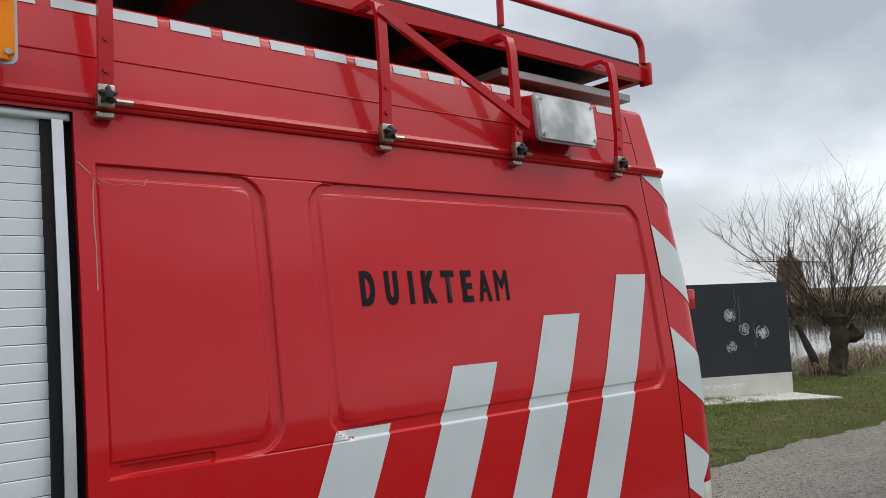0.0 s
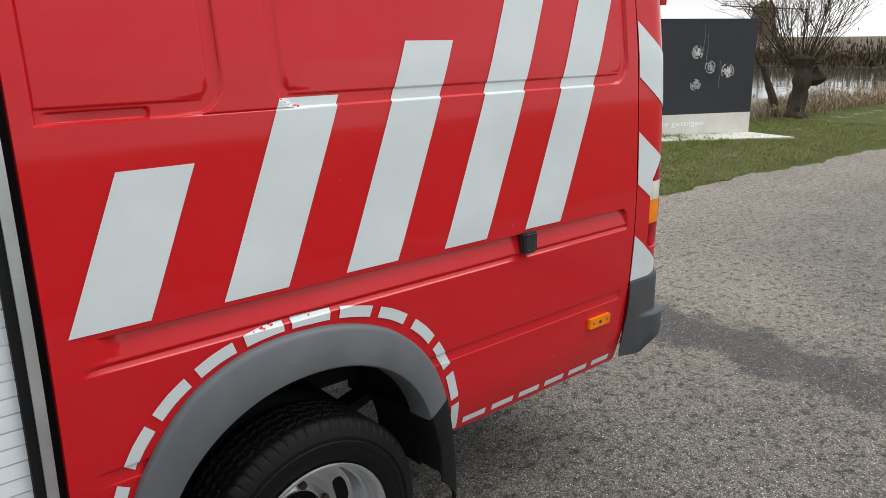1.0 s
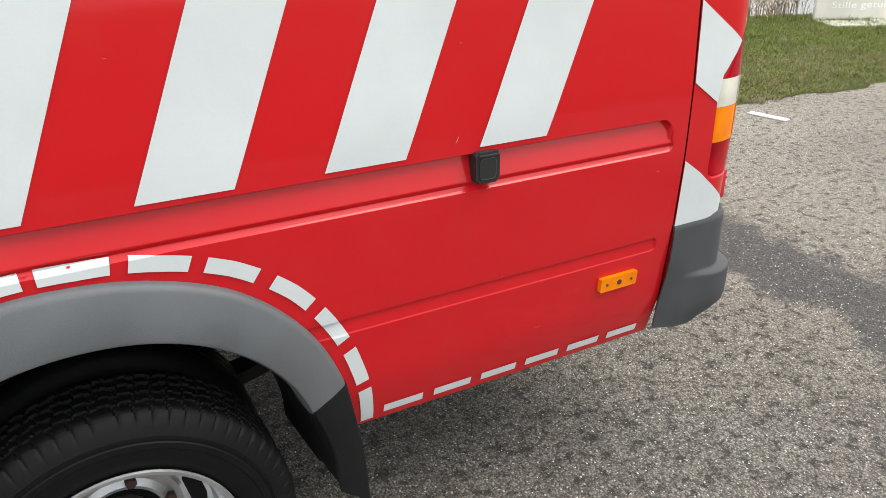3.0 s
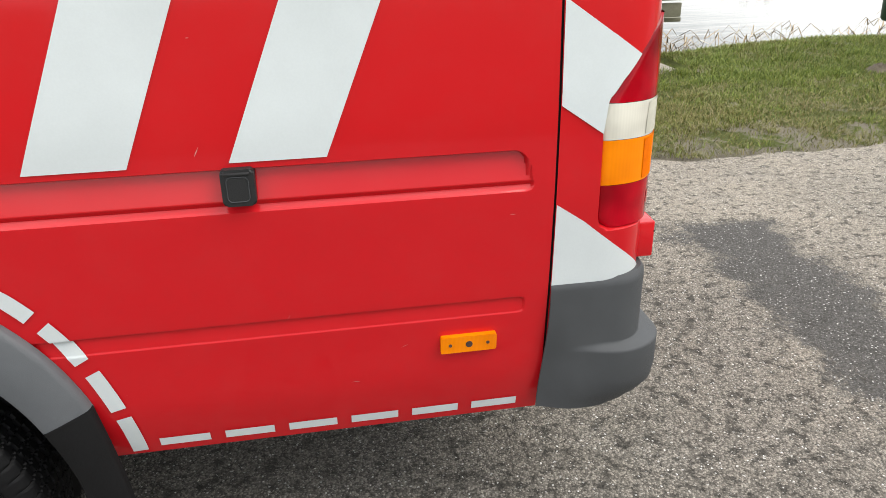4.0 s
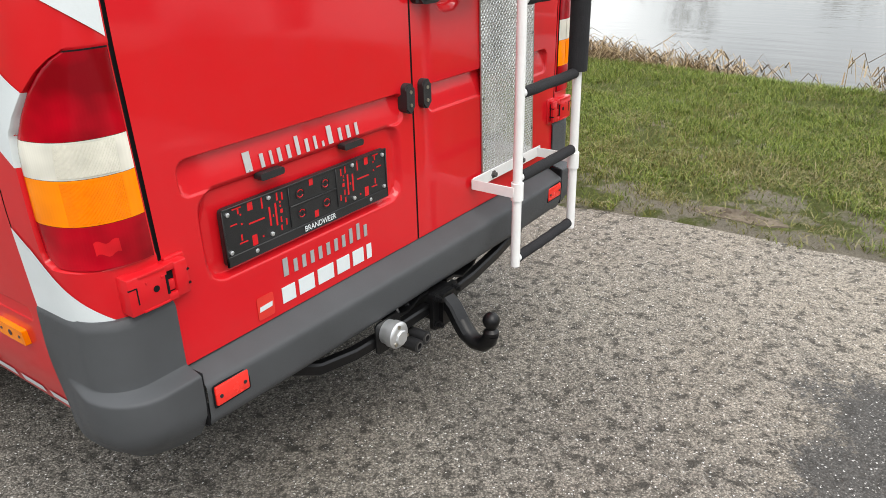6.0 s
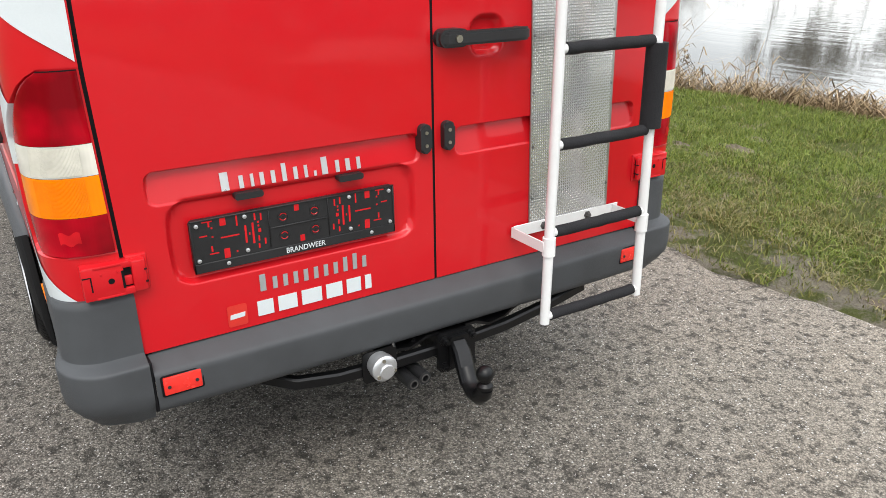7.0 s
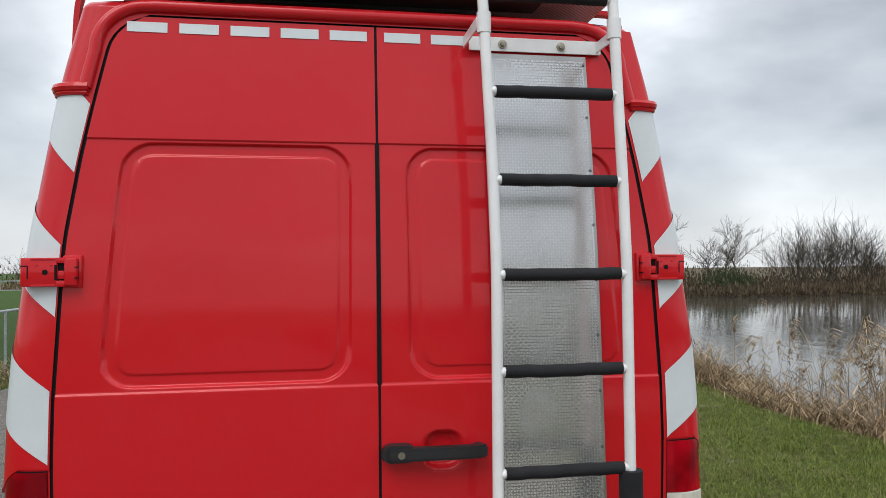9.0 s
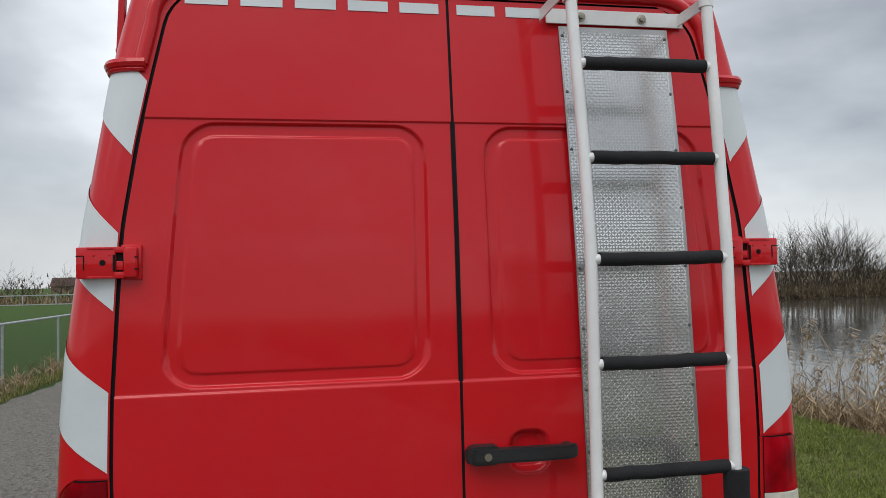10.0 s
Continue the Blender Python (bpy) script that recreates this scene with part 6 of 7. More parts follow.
for s in (-1, 1):
    bm = bmesh.new()
    box(bm, -0.062, -0.044, s * 0.752 - 0.026, s * 0.752 + 0.026, 2.598, 2.686, 0.004, 2)
    tube(bm, [(-0.046, s * 0.752, 2.660), (-0.036, s * 0.752, 2.660)], 0.009, 6)
    part("end_plate", bm, RED, rack)
    bm = bmesh.new()
    tube(bm, [(-3.4, s * 0.752, 2.795), (-0.13, s * 0.752, 2.795)] + arc((-0.13, s * 0.752, 2.735), 90, 0, 0.060, 6) + [(-0.07, s * 0.752, 2.684)], 0.0135, 10)
    for x in (-3.0, -1.9, -0.83):
        tube(bm, [(x, s * 0.752, 2.684), (x, s * 0.752, 2.795)], 0.0125, 10)
    part("guard_rail", bm, RED, rack)
    # legs with clamps on the drip rail
    for x in (-2.97, -2.100, -1.388, -0.895, -0.402):
        bm = bmesh.new()
        yb = half_width(2.25) + 0.040
        line = [(x, s * yb, 2.262), (x, s * (yb + 0.004), 2.34), (x, s * (yb - 0.004), 2.52), (x, s * (yb - 0.008), 2.560)]
        line += [(x, s * (yb - 0.018), 2.595), (x, s * (yb - 0.045), 2.612), (x, s * 0.752, 2.614)]
        flat_bar(bm, line, (1, 0, 0), 0.030, 0.016)
        leg = part("leg", bm, RED, rack)
        bm = bmesh.new()
        for z in (2.292, 2.36):
            tube(bm, [(x, s * (yb + 0.006), z), (x, s * (yb + 0.0150), z)], 0.0075, 6)
        pieces("bolt", bm, RED, leg)
        bm = bmesh.new()
        box(bm, x - 0.018, x + 0.018, s * yb - 0.012, s * yb + 0.012, 2.212, 2.262, 0.004, 2)
        box(bm, x - 0.018, x + 0.020, s * yb - 0.030 * (1 + s) / 2 - 0.0, s * yb + 0.030 * (1 - s) / 2, 2.192, 2.206, 0.003, 1)
        tube(bm, [(x + 0.02, s * (yb + 0.004), 2.228), (x + 0.055, s * (yb + 0.004), 2.228)], 0.007, 8)
        part("clamp", bm, CHROME, leg, "zinc-plated clamp")
        bm = bmesh.new()
        rk = lathe(bm, (x, s * (yb + 0.012), 2.236), "y", [(0.009, 0.0), (0.020, s * 0.004), (0.020, s * 0.016), (0.008, s * 0.022), (0.0005, s * 0.022)], 30)
        for ring in rk[1:3]:
            for k, v in enumerate(ring):
                c = Vector((x, v.co.y, 2.236))
                f = 0.76 + 0.24 * math.cos(5 * 2 * math.pi * k / 30)
                v.co = c + (v.co - c) * f
        part("star_knob", bm, BLACK_PLASTIC, leg, "black star knob")
    bm = bmesh.new()
    yb = half_width(2.25) + 0.052
    flat_bar(bm, [(-1.398, s * (yb - 0.012), 2.578), (-0.862, s * (yb + 0.006), 2.316)], (0.47, 0, 0.88), 0.026, 0.014)
    part("brace", bm, RED, rack)

# tread strip on the roof
bm = bmesh.new()
box(bm, -0.79, -0.095, -0.705, 0.705, 2.538, 2.566, 0.003, 1)
part("roof_tread", bm, TREAD, van, "aluminium tread plate on the roof")

# light bar over the doors
bm = bmesh.new()
box(bm, -0.17, -0.072, -0.486, 0.490, 2.520, 2.640, 0.006, 2)
bar = part("light_bar", bm, BLACK_PLASTIC, van, "black light bar with amber and blue lamps")
bw = 0.976 / 8.25
for i in range(8):
    y = -0.486 + 0.016 + bw * (i + 0.5) * 1.0
    bm = bmesh.new()
    prism(bm, round_rect(y - 0.052, y + 0.052, 2.532, 2.622, 0.008), lambda u, v, h: (-0.075 + h, u, v), 0.012)
    bmesh.ops.bevel(bm, geom=[e for e in bm.edges if all(v.co.x > -0.064 for v in e.verts)], offset=0.004, segments=2, affect="EDGES")
    lamp = part("lamp", bm, LAMP_BLUE if i in (0, 7) else LAMP_AMBER, bar, "blue lamp" if i in (0, 7) else "amber lamp")
    blue = i in (0, 7)
    bm = bmesh.new()
    for k in range(11):
        u0 = y - 0.042 + 0.0084 * k
        low = 2.550 if not blue else 2.546 + 0.004 * abs(k - 5)
        top = 2.616 - 0.003 * ((k * 5) % 3)
        prism(bm, [(u0 - 0.0022, low), (u0 + 0.0020, low), (u0 + 0.0022, top), (u0 - 0.0020, top)], lambda u, v, h: (-0.0632 + h, u, v), 0.0012)
    pieces("lens_rib", bm, GLINT_BLUE if blue else GLINT_AMBER, lamp)
    bm = bmesh.new()
    if blue:
        g = -1 if i == 0 else 1
        prism(bm, [(y - g * 0.020, 2.556), (y + g * 0.040, 2.582), (y - g * 0.020, 2.610)][::g], lambda u, v, h: (-0.0626 + h, u, v), 0.0012)
    else:
        for du, w, hgt in ((-0.028, 0.011, 0.026), (-0.006, 0.012, 0.020), (0.022, 0.011, 0.030)):
            prism(bm, [(y + du - w, 2.560), (y + du + w * 0.6, 2.556), (y + du + w, 2.566 + hgt), (y + du - w * 0.2, 2.572 + hgt * 0.4)], lambda u, v, h: (-0.0626 + h, u, v), 0.0012)
    pieces("reflector_facet", bm, GLINT_BLUE if blue else GLOW_AMBER, lamp)
    bm = bmesh.new()
    for du in (-0.046, 0.046):
        for z in (2.538, 2.616):
            lathe(bm, (-0.0635, y + du, z), "x", [(0.003, 0), (0.003, 0.001), (0.0005, 0.0018)], 8)
    pieces("screw", bm, CHROME, lamp)


# flood lamps on the roof side
def flood(x0, x1, z0, z1, mat, label):
    yl = half_width(z0) + 0.075
    lean = 0.10

    def face(u, v, h):
        return (u, -(yl - lean * (v - z0) + h), v)

    bm = bmesh.new()
    a = round_rect(x0, x1, z0, z1, 0.016)
    b = [(x0 - 0.02 + (u - x0) * 1.0, z0 + 0.02 + (v - z0) * 0.95) for u, v in a]
    va = [bm.verts.new(face(u, v, 0)) for u, v in a]
    vb = [bm.verts.new((u, -half_width(v) + 0.02, v)) for u, v in b]
    n = len(a)
    for i in range(n):
        bm.faces.new((va[i], vb[i], vb[(i + 1) % n], va[(i + 1) % n]))
    bm.faces.new(va)
    lamp = part("flood_lamp", bm, RED, van, label)
    bm = bmesh.new()
    prism(bm, round_rect(x0 - 0.004, x1 + 0.004, z0 - 0.004, z1 + 0.004, 0.018), lambda u, v, h: face(u, v, h), 0.010)
    part("frame", bm, GALV, lamp)
    bm = bmesh.new()
    prism(bm, round_rect(x0 + 0.003, x1 - 0.003, z0 + 0.003, z1 - 0.003, 0.014), lambda u, v, h: face(u, v, 0.010 + h), 0.012)
    bmesh.ops.bevel(bm, geom=[e for e in bm.edges if all(v.co.y < -(yl - lean * (v.co.z - z0) + 0.02) for v in e.verts)], offset=0.006, segments=2, affect="EDGES")
    part("lens", bm, mat, lamp)
    bm = bmesh.new()
    for u in (x0 + 0.015, x1 - 0.015):
        for v in (z0 + 0.018, z1 - 0.018):
            tube(bm, [face(u, v, 0.018), face(u, v, 0.026)], 0.006, 8)
    pieces("screw", bm, GALV, lamp)


flood(-0.838, -0.572, 2.272, 2.420, LENS_FLOOD, "flood lamp with a ribbed clear lens")
flood(-2.54, -2.272, 2.268, 2.416, LENS_AMBER, "lamp with an amber lens")


# ---- the ground, lake and distance ----
def mesh_object(name, verts, faces, mat, label="", category="", kind="", smooth=False):
    me = bpy.data.meshes.new(name)
    me.from_pydata(verts, [], faces)
    me.materials.append(mat)
    if smooth:
        me.shade_smooth()
    return tagged(new(name, me), label, category, "", kind)


def lake_depth(x, y):
    """Metres inside the lake's edge (negative on land)."""
    edge = 5.62 + 0.28 * math.sin(0.8 * (x + 4)) + 0.05 * math.sin(x * 1.7 + 1) + (0.004 * (x + 9) ** 2 if -60 < x < -9 else 0.0) - 0.7 * step01(x, 8.0, 16.0)
    return min(y - edge, 53 - x, x + 50, 75 - y)


def grass_edge(x):
    base = 1.97 - max(x - 4, 0) ** 1.3 * 0.035
    return base + 0.05 * math.sin(x * 2.3) + 0.035 * math.sin(x * 6.1 + 1.0) + 0.02 * math.sin(x * 15.0)


def ground_z(x, y):
    if -4.75 < y < 1.9 and abs(x) < 75:
        return -0.035
    if 0.85 < x < 2.85 and 4.36 < y < 5.36:
        return -0.03
    d = lake_depth(x, y)
    z = 0.012 + 0.022 * noise.noise(Vector((x * 0.9, y * 0.9, 0))) + 0.012 * noise.noise(Vector((x * 4, y * 4, 3)))
    if y > 3.5:
        z += 0.05 * math.exp(-((d + 0.5) / 0.5) ** 2)
    return z - 0.95 * step01(d, -0.35, 1.3)


def graded(a, b, fine_a, fine_b, fine, grow=1.25):
    vals = lin(fine_a, fine_b, int((fine_b - fine_a) / fine))
    st, v = fine, fine_a
    while v > a:
        st *= grow
        v -= st
        vals.insert(0, max(v, a))
    st, v = fine, fine_b
    while v < b:
        st *= grow
        v += st
        vals.append(min(v, b))
    return vals


gx = graded(-3000, 3000, -14, 14, 0.25, 1.12)
gy = graded(-3000, 3000, 1.6, 8.0, 0.14, 1.12)
gv = [(x, y, ground_z(x, y)) for x in gx for y in gy]
ny = len(gy)
gf = [(i * ny + j, (i + 1) * ny + j, (i + 1) * ny + j + 1, i * ny + j + 1) for i in range(len(gx) - 1) for j in range(ny - 1)]
mesh_object("ground", gv, gf, TURF, "grass verge and fields with worn bare patches", "ground", "structure", True)

rx = graded(-70, 60, -12, 12, 0.06, 1.3)
rv, rf = [], []
for i, x in enumerate(rx):
    y0 = -4.72 + 0.06 * math.sin(x * 1.9) + 0.03 * math.sin(x * 7)
    for y in [y0] + lin(-4.0, 1.6, 8) + [grass_edge(x), grass_edge(x) + 0.03]:
        rv.append((x, y, 0.0))
    rv[-1] = (x, grass_edge(x) + 0.03, -0.05)
    if i:
        for j in range(11):
            a = (i - 1) * 12 + j
            rf.append((a, a + 12, a + 13, a + 1))
mesh_object("road", rv, rf, ASPHALT, "worn gravelly asphalt with dark mossy pits", "road", "structure")

wv = [(-60, 3.9, -0.42), (60, 3.9, -0.42), (60, 90, -0.42), (-60, 90, -0.42)]
mesh_object("water", wv, [(0, 1, 2, 3)], WATER, "grey rippled lake reflecting the overcast sky", "water", "structure")


# ---- grass blades and reeds ----
def blade_field(name, pts, h0, h1, w, bend, mat, label, seed, tip=0.0):
    """Upright blades at the given roots, each of two quads tapering to a tip."""
    rg = np.random.RandomState(seed)
    n = len(pts)
    p = np.asarray(pts, float)
    h = rg.uniform(h0, h1, n)
    a = rg.uniform(0, 2 * np.pi, n)
    lean = rg.uniform(0.1, 1.0, n) * bend * h
    b = rg.uniform(0, 2 * np.pi, n)
    ww = w * rg.uniform(0.6, 1.3, n)
    dx, dy = np.cos(a) * ww / 2, np.sin(a) * ww / 2
    lx, ly = np.cos(b) * lean, np.sin(b) * lean
    v = np.zeros((n, 5, 3))
    v[:, 0] = p + np.stack([-dx, -dy, 0 * dx], 1)
    v[:, 1] = p + np.stack([dx, dy, 0 * dx], 1)
    mid = p + np.stack([lx * 0.35, ly * 0.35, h * 0.6], 1)
    v[:, 2] = mid + np.stack([dx * 0.75, dy * 0.75, 0 * dx], 1)
    v[:, 3] = mid - np.stack([dx * 0.75, dy * 0.75, 0 * dx], 1)
    v[:, 4] = p + np.stack([lx, ly, h * (1 - 0.3 * np.minimum(lean / h, 1))], 1)
    base = 5 * np.arange(n)
    faces = [(i, i + 1, i + 2, i + 3) for i in base] + [(i + 3, i + 2, i + 4) for i in base]
    return mesh_object(name, v.reshape(-1, 3).tolist(), faces, mat, label, "grass", "stuff")


rg = np.random.RandomState(7)
roots = []
while len(roots) < 330000:
    x, y = rg.uniform(-11, 13), rg.uniform(1.9, 6.5)
    near = math.exp(-((x - 0.5) / 6) ** 2)
    if rg.rand() > 0.28 + 0.72 * near:
        continue
    e = grass_edge(x)
    if y < e - 0.03 + 0.12 * noise.noise(Vector((x * 3, y * 3, 9))) or lake_depth(x, y) > 0.15:
        continue
    if 0.95 < x < 2.74 and 4.46 < y < 5.32:
        continue
    bare = noise.noise(Vector((x * 1.1, y * 1.6, 5))) + 0.5 * noise.noise(Vector((x * 3.7, y * 4.7, 2)))
    if bare > 0.46 - 0.50 * math.exp(-((y - e) / 0.50) ** 2) and rg.rand() < 0.74:
        continue
    roots.append((x, y, ground_z(x, y) - 0.004))
def lushness(x, y):
    """Chance that a blade is fresh green: more towards the water, fading patch by patch."""
    patch = noise.noise(Vector((x * 1.7, y * 2.1, 31))) + 0.5 * noise.noise(Vector((x * 5.1, y * 6.0, 17)))
    return 0.18 + 0.55 * step01(y, 2.7, 4.2) + 0.80 * patch + 0.32 * step01(-x, 0.5, 2.5) - 0.05 * step01(x, 0.0, 1.5)


fresh = [rg.rand() < lushness(r[0], r[1]) for r in roots]
lush = [r for r, k in zip(roots, fresh) if k]
roots = [r for r, k in zip(roots, fresh) if not k]
# loose tufts where the mower does not reach: by the bench, round the slabs, along the bank
tufts = []
spots = [(rg.uniform(0.85, 2.85), rg.choice([4.40, 4.42, 4.43, 5.36, 5.40, 5.44]), 0.05, 0.55) for _ in range(70)]
spots += [(0.78 + rg.normal(0, 0.10), 4.05 + rg.normal(0, 0.12), 0.08, 0.9) for _ in range(6)]
spots += [(rg.uniform(-6.0, 9.0), rg.uniform(3.3, 5.3), 0.07, 0.55) for _ in range(150)]
for cx, cy, rr_, dens in spots:
    if 1.0 < cx < 2.7 and 4.47 < cy < 5.30:
        continue
    for _ in range(int(170 * dens)):
        x, y = cx + rg.normal(0, rr_), cy + rg.normal(0, rr_ * 0.7)
        tufts.append((x, y, max(ground_z(x, y), -0.03) - 0.004))
blade_field("grass", tufts, 0.035, 0.10, 0.005, 1.5, LUSH, "longer fresh tufts of grass round the bench", 14)
blade_field("grass", lush, 0.022, 0.065, 0.0050, 2.0, LUSH, "fresh green grass among the winter turf", 8)
tall = [r for r in roots if noise.noise(Vector((r[0] * 0.8, r[1] * 0.8, 11))) > 0.15 or r[1] > 5.0]
short = [r for r in roots if not (noise.noise(Vector((r[0] * 0.8, r[1] * 0.8, 11))) > 0.15 or r[1] > 5.0)]
dry = short[::4]
short = [r for i, r in enumerate(short) if i % 4]
blade_field("grass", dry, 0.02, 0.055, 0.0045, 2.4, DRY_GRASS, "dry straw-coloured grass", 4)
blade_field("grass", short, 0.018, 0.045, 0.0055, 2.2, GRASS, "short trampled winter grass", 1)
blade_field("grass", tall, 0.025, 0.070, 0.0055, 1.9, GRASS, "longer tufted green grass", 2)
v_roots = [(x, -4.75 - abs(rg.normal(0, 0.35)) - 0.02, 0.0) for x in rg.uniform(-30, -6, 9000)]
blade_field("grass", v_roots, 0.04, 0.16, 0.012, 0.8, GRASS, "rough grass along the fence", 3)


def reed_bed(name, centres, n, h0, h1, spread_, seed, label, mat=REED, plumes=True, bend=0.25):
    """Dry reed stalks with leaves and feathery heads, as one mass."""
    rg2 = np.random.RandomState(seed)
    verts, faces = [], []

    def ribbon(pts, w):
        k = len(verts)
        for q, (x, y, z) in enumerate(pts):
            ww = w * (1 - 0.75 * q / (len(pts) - 1))
            a = ribbon.a
            verts.append((x - math.cos(a) * ww, y - math.sin(a) * ww, z))
            verts.append((x + math.cos(a) * ww, y + math.sin(a) * ww, z))
        for q in range(len(pts) - 1):
            faces.append((k + 2 * q, k + 2 * q + 1, k + 2 * q + 3, k + 2 * q + 2))

    for cx, cy, dens, hs in centres:
        for _ in range(int(n * dens)):
            x, y = cx + rg2.normal(0, spread_), cy + rg2.normal(0, spread_ * 0.6)
            z0 = ground_z(x, y)
            h = rg2.uniform(h0, h1) * hs
            b, l = rg2.uniform(0, 2 * math.pi), abs(rg2.normal(0, bend)) * h
            ribbon.a = rg2.uniform(0, math.pi)
            line = [(x + math.cos(b) * l * t * t, y + math.sin(b) * l * t * t, z0 + h * t * (1 - 0.25 * t * min(l / h, 1))) for t in (0, 0.35, 0.7, 1.0)]
            ribbon(line, 0.0055)
            for t in rg2.uniform(0.15, 0.85, 2):
                bx, by, bz = x + math.cos(b) * l * t * t, y + math.sin(b) * l * t * t, z0 + h * t
                c, ln = rg2.uniform(0, 2 * math.pi), rg2.uniform(0.12, 0.32)
                ribbon([(bx, by, bz), (bx + math.cos(c) * ln * 0.5, by + math.sin(c) * ln * 0.5, bz + 0.08), (bx + math.cos(c) * ln, by + math.sin(c) * ln, bz + rg2.uniform(-0.12, 0.05))], 0.007)
            if plumes and h > h0 + 0.35 * (h1 - h0) and rg2.rand() < 0.5:
                tx, ty, tz = line[-1]
                for _ in range(20):
                    c = b + rg2.normal(0, 0.45)
                    s0, ln = rg2.uniform(-0.06, 0.22), rg2.uniform(0.06, 0.15)
                    ribbon([(tx + math.cos(b) * s0 * 0.5, ty + math.sin(b) * s0 * 0.5, tz - s0), (tx + math.cos(c) * ln * 0.6, ty + math.sin(c) * ln * 0.6, tz - s0 + ln * 0.3), (tx + math.cos(c) * ln, ty + math.sin(c) * ln, tz - s0 - 0.02)], 0.008)
    return mesh_object(name, verts, faces, mat, label, "reeds", "stuff")


rg = np.random.RandomState(21)
clumps = [(-5.05, 5.90, 1.7, 1.0), (-5.6, 6.15, 1.5, 0.95), (-5.9, 5.85, 0.9, 0.7), (-3.5, 5.9, 0.5, 0.40), (-6.4, 5.95, 0.42, 0.85), (-7.3, 6.05, 0.45, 0.85), (-8.4, 6.3, 0.3, 0.85), (-10.2, 6.6, 0.3, 0.9), (-13.0, 6.9, 0.3, 1.0)]
reed_bed("reeds", clumps, 48, 0.8, 1.75, 0.26, 3, "tall dry reeds with feathery heads at the water's edge", bend=0.36)
low = [(x, 5.62 + rg.uniform(-0.10, 0.3), 0.06 + 0.3 * max(noise.noise(Vector((x * 0.9, 0, 3))), 0), rg.uniform(0.4, 0.8)) for x in np.arange(-2.6, 8, 0.35)]
low += [(x, 5.85 + rg.uniform(-0.50, 0.30), 2.0, rg.uniform(0.5, 1.75)) for x in np.arange(-14, -4.3, 0.20)] + [(x, 5.75 + rg.uniform(-0.2, 0.2), 1.3, rg.uniform(0.35, 0.75)) for x in np.arange(-4.3, -2.6, 0.2)] + [(x, 5.90 + rg.uniform(-0.12, 0.15), 1.5, rg.uniform(0.35, 0.6)) for x in np.arange(-2.6, -0.6, 0.2)] + [(0.95, 5.72, 3.0, 0.85), (1.22, 5.74, 3.2, 0.90), (1.50, 5.78, 2.6, 0.85), (3.2, 5.65, 0.8, 0.8)]
reed_bed("reeds", low, 60, 0.15, 0.50, 0.26, 5, "broken straw-coloured reeds lying along the bank", STRAW, False, 1.1)
beyond = [(x, 5.62 - 0.7 * step01(x, 8.0, 16.0) + rg.uniform(-0.5, 0.1), 1.0, rg.uniform(0.5, 0.95)) for x in np.arange(11, 23, 0.4)]
beyond += [(7.45 + 0.3 * k, 5.4, 0.35, 0.75) for k in range(4)]
reed_bed("reeds", beyond, 80, 0.35, 0.85, 0.30, 6, "dry reeds by the water", REED, False, 0.3)


# ---- trees ----
def limb_mesh(polys, sides=3):
    """Tapering limbs: each a line of points with a radius at either end."""
    verts, faces = [], []
    for pts, r0, r1 in polys:
        n, start = len(pts), len(verts)
        sd = 3 if r0 < 0.02 else sides + (3 if r0 > 0.08 else 0)
        for i, p in enumerate(pts):
            d = (pts[min(i + 1, n - 1)] - pts[max(i - 1, 0)]).normalized()
            u = d.orthogonal().normalized()
            w = d.cross(u)
            r = r0 + (r1 - r0) * i / (n - 1)
            for k in range(sd):
                a = 2 * math.pi * k / sd
                verts.append(p + r * (math.cos(a) * u + math.sin(a) * w))
        for i in range(n - 1):
            for k in range(sd):
                a, b = start + i * sd, start + (i + 1) * sd
                faces.append((a + k, a + (k + 1) % sd, b + (k + 1) % sd, b + k))
    return [tuple(v) for v in verts], faces


def grow(rs_, p, d, length, r, depth, out, kids=4, up=0.25, thin=0.5):
    steps = 5 if depth > 1 else 3
    pts, q, dd = [p.copy()], p.copy(), d.normalized()
    for i in range(steps):
        dd = (dd + Vector((rs_.gauss(0, 0.10), rs_.gauss(0, 0.10), rs_.gauss(0.0, 0.06) + up * 0.12))).normalized()
        q = q + dd * length / steps
        pts.append(q.copy())
    out.append((pts, r, r * 0.3))
    if depth == 0:
        return
    for k in range(kids):
        t = rs_.uniform(0.25, 1.0)
        i = min(int(t * steps), steps - 1)
        b = pts[i].lerp(pts[i + 1], t * steps - i)
        side = Vector((rs_.gauss(0, 1), rs_.gauss(0, 1), rs_.gauss(0.2, 0.5))).normalized()
        grow(rs_, b, (dd * 0.9 + side * 0.75).normalized(), length * rs_.uniform(0.4, 0.65), r * thin, depth - 1, out, kids, up, thin)


def bare_tree(seed, height, wide, label, twig_mat=TWIG, stems=3, kids=5, depth=3, group=""):
    rs_ = random.Random(seed)
    tree = empty("bare_tree", label, "tree", group=group)
    crown = []
    for k in range(stems):
        a = 2 * math.pi * k / stems + rs_.uniform(-0.4, 0.4)
        grow(rs_, Vector((0.1 * math.cos(a), 0.1 * math.sin(a), 0)), Vector((wide * math.cos(a), wide * math.sin(a), 1)), height * rs_.uniform(0.55, 0.75), 0.012 * height * 0.55, depth, crown, kids, 0.25, 0.62)
    thick = sorted(crown, key=lambda c: -c[1])[:max(stems, 2)]
    fine = [c for c in crown if not any(c is t for t in thick)]
    for nm, polys, mat in (("trunk", thick, BARK), ("crown", fine, twig_mat)):
        v, f = limb_mesh(polys)
        ob = mesh_object(nm, v, f, mat)
        ob.parent = tree
    return tree


